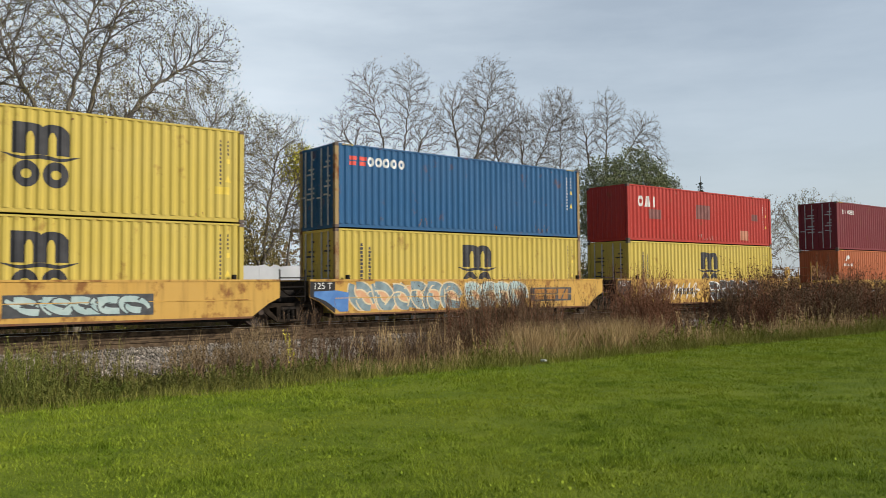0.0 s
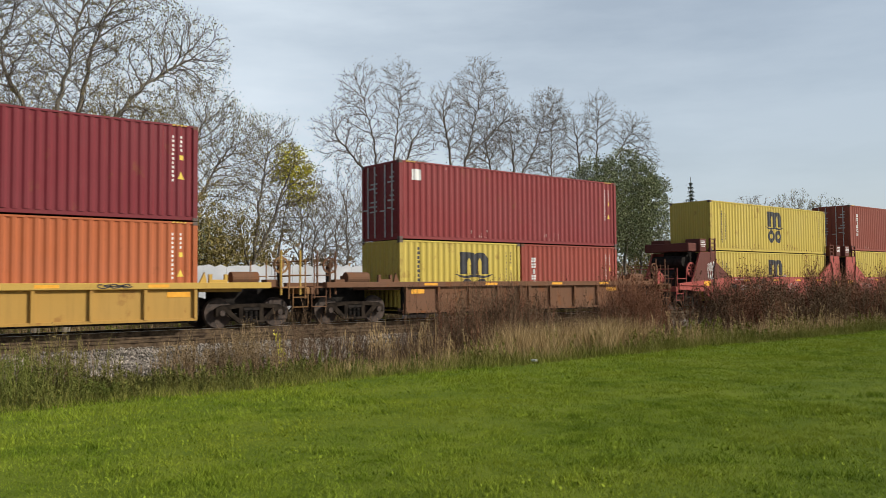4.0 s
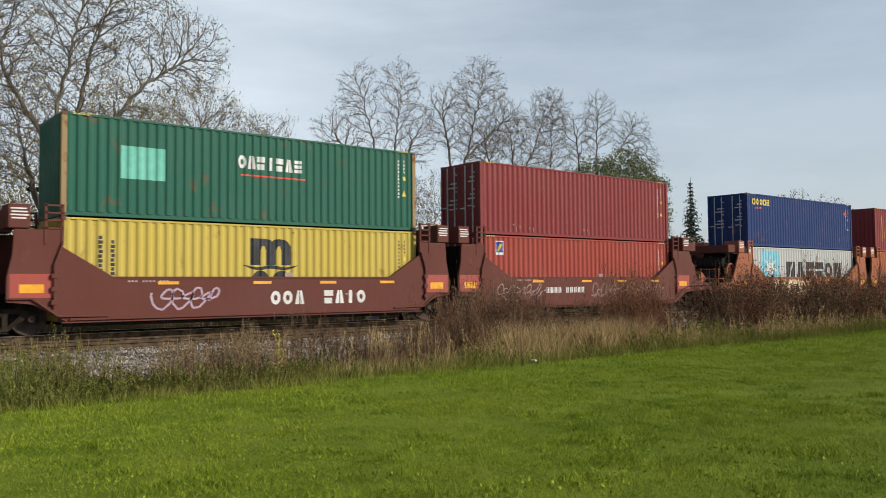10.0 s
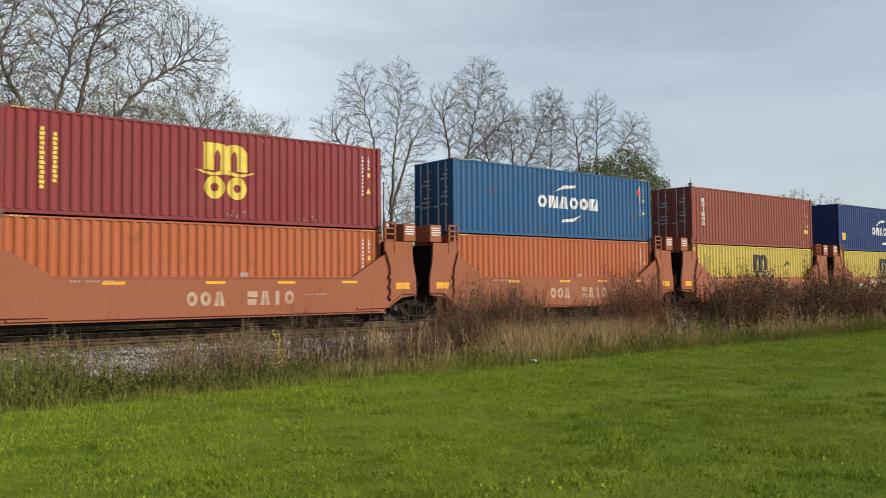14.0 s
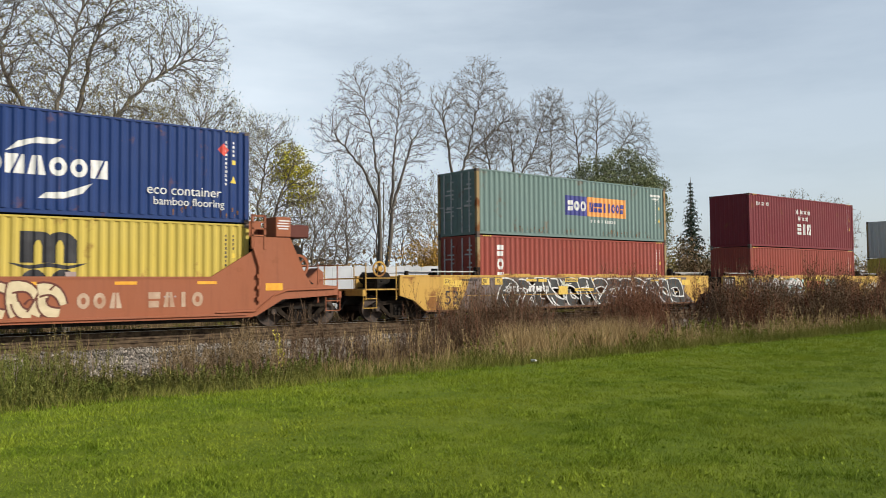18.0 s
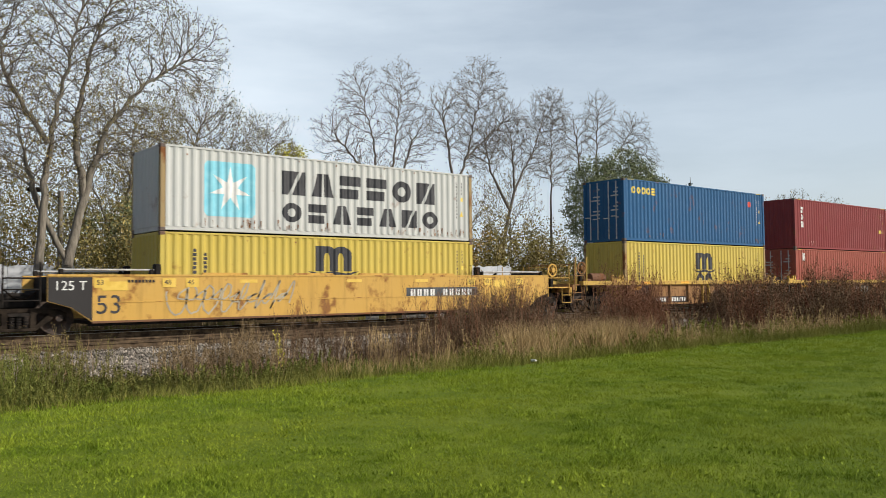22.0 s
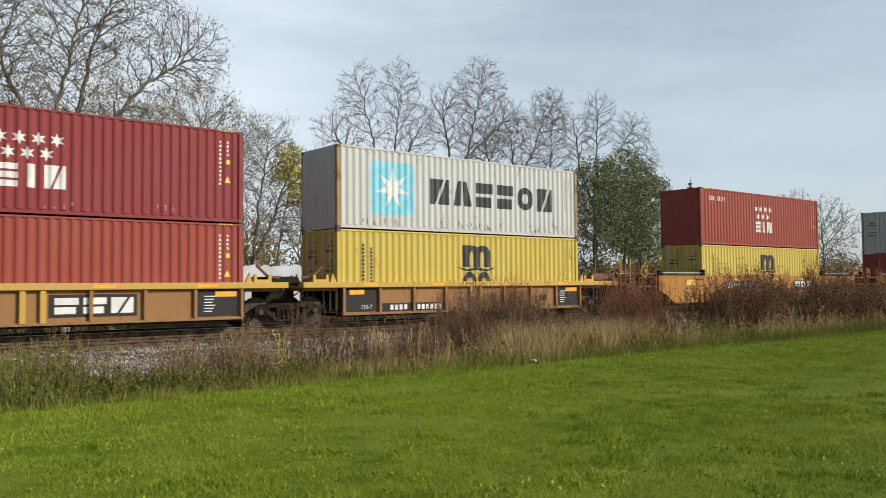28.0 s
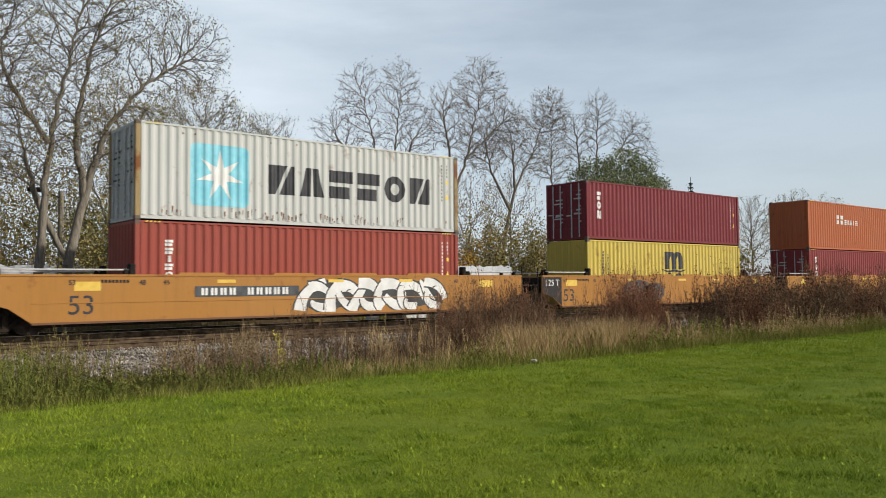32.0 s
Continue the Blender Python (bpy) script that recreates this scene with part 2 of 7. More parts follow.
def ground_material():
    """Turf in front, earth and litter under the weeds, crushed stone in the bed, rough verge behind."""
    m, n, l, p = nodes_of("ground_surface")
    co, sep = n.new("ShaderNodeTexCoord"), n.new("ShaderNodeSeparateXYZ")
    wob, add = n.new("ShaderNodeTexNoise"), n.new("ShaderNodeMath")
    wob.inputs["Scale"].default_value = 0.7
    l.new(co.outputs["Object"], sep.inputs[0])
    l.new(co.outputs["Object"], wob.inputs["Vector"])
    add.operation = "MULTIPLY_ADD"
    add.inputs[1].default_value = 1.6
    l.new(wob.outputs["Fac"], add.inputs[0])
    l.new(sep.outputs["Y"], add.inputs[2])

    def tone(scale, a, b, lo=0.35, hi=0.65, detail=6):
        nz, r = n.new("ShaderNodeTexNoise"), n.new("ShaderNodeValToRGB")
        nz.inputs["Scale"].default_value, nz.inputs["Detail"].default_value = scale, detail
        r.color_ramp.elements[0].position, r.color_ramp.elements[1].position = lo, hi
        r.color_ramp.elements[0].color, r.color_ramp.elements[1].color = (*a, 1), (*b, 1)
        l.new(co.outputs["Object"], nz.inputs["Vector"])
        l.new(nz.outputs["Fac"], r.inputs["Fac"])
        return r.outputs["Color"], nz.outputs["Fac"]

    def over(lo, hi, base, top):
        r, mx = n.new("ShaderNodeMapRange"), n.new("ShaderNodeMix")
        r.inputs["From Min"].default_value, r.inputs["From Max"].default_value = lo, hi
        mx.data_type = "RGBA"
        l.new(add.outputs[0], r.inputs["Value"])
        l.new(r.outputs["Result"], mx.inputs["Factor"])
        l.new(base, mx.inputs[6])
        l.new(top, mx.inputs[7])
        return mx.outputs[2]

    turf, _ = tone(0.9, (0.11, 0.16, 0.011), (0.195, 0.24, 0.022), 0.4, 0.6)
    fine, f = tone(45.0, (0.045, 0.075, 0.010), (0.19, 0.235, 0.034))
    mx = n.new("ShaderNodeMix")
    mx.data_type = "RGBA"
    mx.inputs["Factor"].default_value = 0.5
    l.new(turf, mx.inputs[6])
    l.new(fine, mx.inputs[7])
    earth, _ = tone(9.0, (0.055, 0.042, 0.02), (0.13, 0.105, 0.045))
    vor = n.new("ShaderNodeTexVoronoi")
    vor.inputs["Scale"].default_value = 17.0
    l.new(co.outputs["Object"], vor.inputs["Vector"])
    hs = n.new("ShaderNodeMix")
    hs.data_type = "RGBA"
    hs.inputs[6].default_value, hs.inputs[7].default_value = (0.12, 0.10, 0.08, 1), (0.30, 0.265, 0.22, 1)
    l.new(vor.outputs["Color"], hs.inputs["Factor"])
    verge, _ = tone(2.0, (0.06, 0.07, 0.02), (0.14, 0.12, 0.05))
    c = over(-11.9, -11.0, mx.outputs[2], earth)
    c = over(-7.6, -7.0, c, hs.outputs[2])
    c = over(4.6, 5.6, c, verge)
    l.new(c, p.inputs["Base Color"])
    p.inputs["Roughness"].default_value = 0.95
    p.inputs["Specular IOR Level"].default_value = 0.08
    bp = n.new("ShaderNodeBump")
    bp.inputs["Strength"].default_value, bp.inputs["Distance"].default_value = 0.25, 0.02
    l.new(vor.outputs["Distance"], bp.inputs["Height"])
    l.new(bp.outputs["Normal"], p.inputs["Normal"])
    return m


xs = np.concatenate([np.linspace(-900, -45, 12), np.arange(-40, 110, 0.8), np.linspace(115, 1400, 22)])
ys = np.concatenate([np.linspace(-500, -60, 8), np.arange(-55, -26, 3.0), np.arange(-26, 8, 0.4), np.arange(9, 60, 4.0), np.linspace(65, 1400, 14)])
ground = tagged(sheet("ground", xs, ys, ground_material()), "mown green lawn running into weeds, ballast and a rough verge", "ground", kind="structure")

# ---- the two tracks ----
RAILM = surface("rail_rusty_side", (0.04, 0.026, 0.016), (0.14, 0.098, 0.06), 6, 0.9, 0.0, 0.5, spec=0.2)
RAILTOP = surface("rail_polished_head", (0.45, 0.42, 0.38), (0.6, 0.57, 0.53), 9, 0.3, 0.95, 0.05, stretch=(0.1, 1, 1))
TIEM = surface("tie_weathered_wood", (0.045, 0.034, 0.025), (0.13, 0.10, 0.072), 7, 0.9, 0, 0.5, stretch=(1, 0.2, 1))
RX0, RX1 = -60.0, 260.0


def rail_bm(y):
    bm = B()
    a = [(-0.075, -0.18), (0.075, -0.18), (0.075, -0.165), (0.012, -0.14), (0.012, -0.05), (0.036, -0.035), (0.036, -0.006),
         (-0.036, -0.006), (-0.036, -0.035), (-0.012, -0.05), (-0.012, -0.14), (-0.075, -0.165)]
    va = [bm.verts.new((RX0, y + q, z)) for q, z in a]
    vb = [bm.verts.new((RX1, y + q, z)) for q, z in a]
    for i in range(len(a)):
        j = (i + 1) % len(a)
        bm.faces.new((va[i], va[j], vb[j], vb[i]))
    bm.faces.new(va[::-1])
    bm.faces.new(vb)
    bmesh.ops.recalc_face_normals(bm, faces=bm.faces[:])
    return bm


for yc in TRACKS:
    near = yc < -1
    trk = tagged(new("railway_track"), "second railway track with rusty rails on wooden ties" if near else "railway track with worn steel rails on wooden ties in stone ballast", "railway track", group="tracks", kind="structure")
    trk.location = (0, yc, 0)
    for s in (-1, 1):
        r = part("rail", rail_bm(s * 0.7555), RAILM, trk, "rusty steel rail")
        part("rail_head", box(B(), RX0, RX1, s * 0.7555 - 0.034, s * 0.7555 + 0.034, -0.0055, 0.0), RAILM if near else RAILTOP, r, "dull worn rail head" if near else "bright polished rail head")
    bm = B()
    box(bm, -0.115, 0.115, -1.3, 1.3, -0.36, -0.185, 0.012)
    tie0 = None
    n = 0
    for i in range(int((70 + 25) / 0.52)):
        x = -20 + i * 0.52
        if tie0 is None:
            tie0 = part("tie", bm, TIEM, trk)
            tie0.location.x = x
        else:
            t2 = new("tie", tie0.data)
            t2.parent = trk
            t2.location = (x + random.uniform(-0.03, 0.03), random.uniform(-0.04, 0.04), random.uniform(-0.012, 0.004))
            t2.rotation_euler.z = random.uniform(-0.015, 0.015)

# ---- containers ----
W2 = 1.219
WAVE = ((0.0, 0.0), (0.072, 0.0), (0.140, 0.036), (0.210, 0.036), (0.278, 0.0))


def wave_points(x0, x1):
    pts, x = [], x0
    while x < x1:
        for dx, d in WAVE[:4]:
            if x + dx < x1:
                pts.append((x + dx, d))
        x += 0.278
    pts.append((x1, 0.0))
    return pts


def wave_at(x, x0=0.17):
    u = (x - x0) % 0.278
    return float(np.interp(u, [q[0] for q in WAVE], [q[1] for q in WAVE]))


def ribbed(x0, x1, z0, z1, y, s):
    """A ribbed steel wall along x at y; s is -1 for the wall that faces -y."""
    bm = B()
    prev = None
    for x, d in wave_points(x0, x1):
        yy = y - s * (0.004 + d)
        a, b = bm.verts.new((x, yy, z0)), bm.verts.new((x, yy, z1))
        if prev:
            bm.faces.new((prev[0], a, b, prev[1]) if s < 0 else (a, prev[0], prev[1], b))
        prev = (a, b)
    vs = [bm.verts.new((q, y - s * 0.06, z)) for q, z in ((x0, z0), (x1, z0), (x1, z1), (x0, z1))]
    bm.faces.new(vs if s > 0 else vs[::-1])
    return bm


def ribbed_end(h, s):
    """The blank end wall, ribs upright, at x = 0 facing -x (s = -1)."""
    bm = ribbed(-W2 + 0.14, W2 - 0.14, 0.15, h - 0.1, -0.02, -1)
    bmesh.ops.rotate(bm, verts=bm.verts[:], cent=(0, 0, 0), matrix=Matrix.Rotation(-math.pi / 2, 3, "Z"))
    return bm


def painted(polys, base_y=-W2, flat=False, lift=0.0):
    """Paint on the ribbed wall: outlines in x and z, laid 4 mm over the ribs."""
    bm = B()
    for pts in polys:
        vs = [bm.verts.new((x, 0, z)) for x, z in pts]
        bm.faces.new(vs)
    bmesh.ops.recalc_face_normals(bm, faces=bm.faces[:])
    if not flat and max(len(p) for p in polys) > 9:
        bmesh.ops.triangulate(bm, faces=bm.faces[:])
    if not flat:
        xa, xb = min(v.co.x for v in bm.verts), max(v.co.x for v in bm.verts)
        k = math.floor((xa - 0.17) / 0.278)
        x = 0.17 + k * 0.278
        while x < xb:
            for dx, d in WAVE[:4]:
                if xa < x + dx < xb:
                    bmesh.ops.bisect_plane(bm, geom=bm.verts[:] + bm.edges[:] + bm.faces[:], plane_co=(x + dx, 0, 0), plane_no=(1, 0, 0))
            x += 0.278
    for v in bm.verts:
        v.co.y = base_y - 0.002 if flat else base_y - lift + wave_at(v.co.x)
    for f in bm.faces:
        if f.normal.y > 0:
            f.normal_flip()
    bmesh.ops.recalc_face_normals(bm, faces=[])
    bm.normal_update()
    for f in bm.faces:
        if f.normal.y > 0:
            f.normal_flip()
    return bm


def rect(x0, x1, z0, z1):
    return [(x0, z0), (x1, z0), (x1, z1), (x0, z1)]


def blob(cx, cz, rx, rz, n=18):
    return [(cx + rx * math.cos(2 * math.pi * i / n), cz + rz * math.sin(2 * math.pi * i / n)) for i in range(n)]


def star(cx, cz, r, points=7, inner=0.42, turn=math.pi / 2):
    return [(cx + (r if i % 2 == 0 else r * inner) * math.cos(turn + math.pi * i / points), cz + (r if i % 2 == 0 else r * inner) * math.sin(turn + math.pi * i / points)) for i in range(points * 2)]


def emblem(cx, zt):
    """The big emblem: a block with two arched slots over a long wavy stroke, and two heavy rings under it."""
    w, hb, st = 1.44, 0.86, 0.34
    slot = (w - 3 * st) / 2
    x0, p = cx - w / 2, []

    def crown_at(x):
        u = x - x0
        if u < st:
            return zt - 0.015
        k = 0 if u < st + slot + st / 2 else 1
        mid = st + slot * 0.62 + k * (slot + st)
        return zt - 0.02 - 0.30 * min(1.0, abs(u - mid) / (slot * 0.62 + st)) ** 2.6

    def slot_at(u):
        return zt - 0.24 - 0.16 * (abs(u - slot / 2) / (slot / 2)) ** 2.4

    for k in range(3):
        a = x0 + k * (st + slot)
        for i in range(4):
            l, r = a + st * i / 4, a + st * (i + 1) / 4
            p.append([(l, zt - hb), (r, zt - hb), (r, crown_at(r - 1e-6)), (l, crown_at(l + 1e-6))])
        if k < 2:
            for i in range(6):
                u, v = slot * i / 6, slot * (i + 1) / 6
                p.append([(a + st + u, slot_at(u)), (a + st + v, slot_at(v)), (a + st + v, crown_at(a + st + v)), (a + st + u, crown_at(a + st + u))])
    n = 12
    for i in range(n):      # the long stroke swings like a wave
        u, v = i / n, (i + 1) / n
        f = lambda t: zt - hb - 0.035 + 0.035 * math.cos(t * 4 * math.pi)
        g = lambda t: 0.10 * math.sin(math.pi * min(1, max(0, t))) ** 0.6 + 0.012
        p.append([(cx - 0.98 + 1.96 * u, f(u) - g(u)), (cx - 0.98 + 1.96 * v, f(v) - g(v)), (cx - 0.98 + 1.96 * v, f(v)), (cx - 0.98 + 1.96 * u, f(u))])
    for q in (-1, 1):
        p += hoop(cx + q * 0.37, zt - hb - 0.53, 0.335, 0.36, 0.13, 0.13, gap=0.0)
    return p


def hoop(cx, cz, rx, rz, qx, qz, n=16, gap=0.0):
    """A ring of flat pieces, cut open across its right side."""
    p, a0 = [], gap * math.pi
    for i in range(n):
        a, b = (a0 + (2 * math.pi - 2 * a0) * j / n for j in (i, i + 1))
        p.append([(cx + qx * math.cos(a), cz + qz * math.sin(a)), (cx + rx * math.cos(a), cz + rz * math.sin(a)), (cx + rx * math.cos(b), cz + rz * math.sin(b)), (cx + qx * math.cos(b), cz + qz * math.sin(b))])
    return p


def word(kinds, x0, z0, w, h, gap):
    """A row of plain shapes the size of lettering: bars, slabs, wedges, rings; none a letter."""
    p, x = [], x0
    for i, k in enumerate(kinds):
        a, b, c, m, t = x, x + w, z0 + h, z0 + h / 2, h * 0.07
        if k == "|":
            p.append(rect(a + 0.32 * w, b - 0.32 * w, z0, c))
        elif k == "A":      # a wedge in two halves
            p.append([(a, z0), (a + w * 0.43, z0), (a + w * 0.47, c), (a + w * 0.26, c)])
            p.append([(b - w * 0.43, z0), (b, z0), (b - w * 0.26, c), (b - w * 0.47, c)])
        elif k == "o":
            p += hoop((a + b) / 2, m, w / 2, h / 2, w * 0.2, h * 0.22, 14)
        elif k == "K":      # a block cut slantwise
            p.append([(a, z0), (a + w * 0.26, z0), (a + w * 0.72, c), (a, c)])
            p.append([(a + w * 0.40, z0), (b, z0), (b, c), (a + w * 0.86, c)])
        elif k == "-":      # three slabs
            for q in range(3):
                p.append(rect(a, b, z0 + h * q * 0.36, z0 + h * (q * 0.36 + 0.26)))
        else:               # two slabs, the lower one shorter
            p.append(rect(a, b, m + t, c))
            p.append(rect(a, b - w * 0.12, z0, m - t))
        x = b + gap
    return p


def strokes(x, z0, z1, pitch=0.3):
    """A row of ten places, one left free, with two slim upright strokes in each."""
    return [rect(x + i * pitch + q, x + i * pitch + q + pitch * 0.27, z0, z1) for i in range(10) if i != 4 for q in (0.0, pitch * 0.4)]


def column(n, x, zt, w, h, gap):
    return [rect(x + (0.0 if i % 3 else w * 0.1), x + w * (1.0 if i % 2 else 0.85), zt - i * (h + gap) - h, zt - i * (h + gap)) for i in range(n)]


def codes(L, h, tall):
    """The small marks by the end post: rows of characters as bars, a warning triangle, stickers."""
    z = h - 0.35
    out = {"c": column(11, L - 0.80, z, 0.07, 0.075, 0.055) + column(4, L - 0.56, z, 0.07, 0.075, 0.055)}
    out["y"] = [[(L - 0.64, z - 1.3), (L - 0.42, z - 1.3), (L - 0.53, z - 1.08)], rect(L - 0.58, L - 0.45, z - 0.72, z - 0.58)]
    if tall:
        out["y"].append(rect(L - 0.95, L - 0.48, z - 1.68, z - 1.45))      # the yellow height warning
    return out


def rust_runs(seed, L, h, n, top=0.48):
    """Thin tapering runs of rust over the bottom rail, in loose groups, and a few scars higher up."""
    rnd = random.Random(seed)
    p = []
    for g in range(n):
        x = rnd.uniform(0.4, L - 0.6)
        for _ in range(rnd.randint(2, 6)):
            w, z, ln = rnd.uniform(0.012, 0.045), rnd.uniform(0.2, top), rnd.uniform(0.06, 0.24)
            z1 = max(0.165, z - ln)
            p.append([(x, z1), (x + w * 0.5, z1), (x + w, z), (x - w * 0.3, z)])
            x += w * 1.4 + rnd.uniform(0.02, 0.22)
            if x > L - 0.4:
                break
    for _ in range(n // 2):
        x, z, r_ = rnd.uniform(0.4, L - 0.6), h - rnd.uniform(0.12, 0.3), rnd.uniform(0.02, 0.05)
        p.append([(x, z), (x + r_, z - 0.01), (x + r_ * 1.3, z + r_), (x + 0.2 * r_, z + r_ * 1.2)])
    return p


CONTAINERS = []
RUN = {"white": 16, "teal": 12, "yellow": 5, "blue": 4, "rustred": 3, "salmon": 4, "scarlet": 2, "wine": 3, "red": 2, "navy": 3}


def container(s0, z0, h, colour, doors, marks=(), L=12.192, label="", post=None):
    """One shipping container: frame, ribbed walls, roof, doors with bars, castings, marks. s0: its place along the train."""
    k = (round(L, 2), round(h, 2), colour)
    c = CONT[colour]
    th = tagged(new("shipping_container"), label, "container", group="containers on the train")
    th.location = (s0, 0, z0)
    if ("side", -1, k) not in MESHES:
        part_side = lambda s: ribbed(0.17, L - 0.17, 0.15, h - 0.055, s * W2, s)
    else:
        part_side = lambda s: None
    for s in (-1, 1):
        part("side_wall", part_side(s), c, th, key=("side", s, k))
        part("top_rail", box(B(), 0.15, L - 0.15, min(s * W2, s * (W2 - 0.07)), max(s * W2, s * (W2 - 0.07)), h - 0.075, h - 0.014, 0.006), c, th, key=("tr", s, k))
        part("bottom_rail", box(B(), 0.15, L - 0.15, min(s * (W2 - 0.03), s * (W2 - 0.09)), max(s * (W2 - 0.03), s * (W2 - 0.09)), 0.03, 0.155, 0.006), c, th, key=("br", s, k))
    bm = B()
    n = int((L - 0.3) / 0.21)
    prev = None
    for i in range(n + 1):
        x = 0.15 + (L - 0.3) * i / n
        z = h - 0.03 - (0.02 if i % 2 else 0.0)
        a, b = bm.verts.new((x, -W2 + 0.06, z)), bm.verts.new((x, W2 - 0.06, z))
        if prev:
            bm.faces.new((prev[0], a, b, prev[1]))
        prev = (a, b)
    part("roof", bm, c, th, key=("roof", k))
    part("floor", box(B(), 0.1, L - 0.1, -W2 + 0.08, W2 - 0.08, 0.05, 0.16), DARK, th, key=("floor", k[:2]))
    for e in (0, 1):
        x = 0.0 if e == 0 else L - 0.16
        for s in (-1, 1):
            y = s * W2
            part("corner_post", box(B(), x + 0.003, x + 0.157, min(y, y - s * 0.14), max(y, y - s * 0.14), 0.1, h - 0.1, 0.012), post or c, th, key=("post", e, s, k, post is None))
            for zz in (0.0, h - 0.118):
                part("corner_casting", box(B(), x - 0.003, x + 0.163, min(y + s * 0.003, y - s * 0.16), max(y + s * 0.003, y - s * 0.16), zz, zz + 0.118, 0.012), CAST, th, key=("cast", e, s, zz, k[:2]))
        part("end_sill", box(B(), x + 0.02, x + 0.14, -W2 + 0.14, W2 - 0.14, 0.01, 0.15), c, th, key=("sill", e, k))
        part("end_header", box(B(), x + 0.02, x + 0.14, -W2 + 0.14, W2 - 0.14, h - 0.12, h - 0.01), c, th, key=("head", e, k))
        has_doors = (doors == "L") == (e == 0)
        if not has_doors:
            bm = ribbed_end(h, -1)
            if e == 1:
                bmesh.ops.rotate(bm, verts=bm.verts[:], cent=(0, 0, 0), matrix=Matrix.Rotation(math.pi, 3, "Z"))
                bmesh.ops.translate(bm, verts=bm.verts[:], vec=(L, 0, 0))
            part("end_wall", bm, c, th, key=("end", e, k))
        else:
            xo = 0.0 if e == 0 else L
            sg = 1 if e == 0 else -1
            for s in (-1, 1):
                bm = B()
                ya, yb = sorted((s * 0.012, s * (W2 - 0.145)))
                box(bm, *sorted((xo + sg * 0.05, xo + sg * 0.09)), ya, yb, 0.15, h - 0.12)
                d = part("door", bm, c, th, key=("door", e, s, k))
                for i in range(5):      # pressed panels
                    z = 0.25 + i * (h - 0.5) / 5
                    part("door_panel", box(B(), *sorted((xo + sg * 0.028, xo + sg * 0.06)), ya + 0.07, yb - 0.07, z, z + (h - 0.5) / 5 - 0.14, 0.01), c, d, key=("dpan", e, s, i, k))
                if e == 0:
                    bm = B()
                    for i in range(9):
                        if (i * 7 + int(s)) % 4:
                            z = h - 0.45 - i * 0.17
                            box(bm, xo + 0.018, xo + 0.024, ya + 0.2, ya + 0.2 + 0.14 * (1 + (i * 5) % 4), z, z + 0.06)
                    part("door_marking", bm, BLACK if colour in ("yellow", "white") else RODM, d, "rows of small stencilled bars", key=("dm", s, k))["kind"] = "stuff"
                for f in (0.3, 0.72):
                    y = s * (0.012 + (W2 - 0.16) * f)
                    part("lock_rod", rod(B(), (xo - sg * 0.005, y, 0.1), (xo - sg * 0.005, y, h - 0.1), 0.028, 6), RODM, d, key=("rod", e, s, f, k))
                    part("handle", box(B(), *sorted((xo - sg * 0.035, xo - sg * 0.01)), y - 0.02, y + 0.28, 1.0 + f * 0.2, 1.05 + f * 0.2), RODM, d, key=("hnd", e, s, f, k))
    for name, mat, polys, lab in marks:
        if name in ("patch", "panel", "sticker", "arc"):
            for p in polys:
                part(name, painted([p]), mat, th, lab)
        else:
            ob = part(name, painted(polys, lift={"emblem_star": 0.005, "overprint": 0.009}.get(name, 0.0)), mat, th, lab)
            if name in ("lettering", "stars", "web_line"):
                ob["kind"] = "stuff"
    if RUN.get(colour) and L > 10:
        ob = part("rust_run", painted(rust_runs(len(CONTAINERS) + 70, L, h, RUN[colour]), lift=0.011), SCARS[colour in ("wine", "red", "rustred", "salmon", "scarlet")], th, "small runs of rust and scraped paint")
        ob["kind"] = "stuff"
    cc = codes(L, h, h > 2.8 and colour in ("yellow", "rustred"))
    light = BLACK if colour in ("yellow", "white") else WHITE
    part("code_marking", painted(cc["c"]), light, th, "rows of small stencilled characters", key=("code", k))["kind"] = "stuff"
    part("sticker", painted(cc["y"]), MARKY, th, "yellow warning stickers", key=("stk", k))["kind"] = "stuff"
    if h > 2.8:
        part("hazard_stripe", painted([[(x + q, h - 0.06), (x + q + 0.06, h - 0.06), (x + q + 0.09, h - 0.014), (x + q + 0.03, h - 0.014)] for x in (0.3, L - 0.8) for q in (0, 0.12, 0.24, 0.36)], base_y=-W2 - 0.001, flat=True), MARKY, th, "yellow stripes on the top rail", key=("hz", k))["kind"] = "stuff"
    CONTAINERS.append((th, s0, z0))
    return th


# ---- well cars ----
CARS, WHEELSETS = [], {"a": [], "b": []}
CH = 1.46                 # half the cars' width
RADIUS = 0.46


def wheelset_bm():
    bm = B()
    for s in (-1, 1):
        disc(bm, (0, 0), RADIUS, s * 0.70, s * 0.82, 28)
        disc(bm, (0, 0), RADIUS + 0.025, s * 0.68, s * 0.705, 28)
        disc(bm, (0, 0), 0.14, s * 0.66, s * 0.86, 14)
    rod(bm, (0, -1.05, 0), (0, 1.05, 0), 0.085, 10)
    return bm


def ring(bm, r0, r1, y0, y1, sides=28):
    rows = []
    for i in range(sides):
        a = 2 * math.pi * i / sides
        rows.append([bm.verts.new((r * math.cos(a), y, r * math.sin(a))) for r, y in ((r0, y0), (r1, y0), (r1, y1), (r0, y1))])
    for i in range(sides):
        p, q = rows[i], rows[(i + 1) % sides]
        for k in range(4):
            bm.faces.new((p[k], p[(k + 1) % 4], q[(k + 1) % 4], q[k]))
    bmesh.ops.recalc_face_normals(bm, faces=bm.faces[:])
    return bm


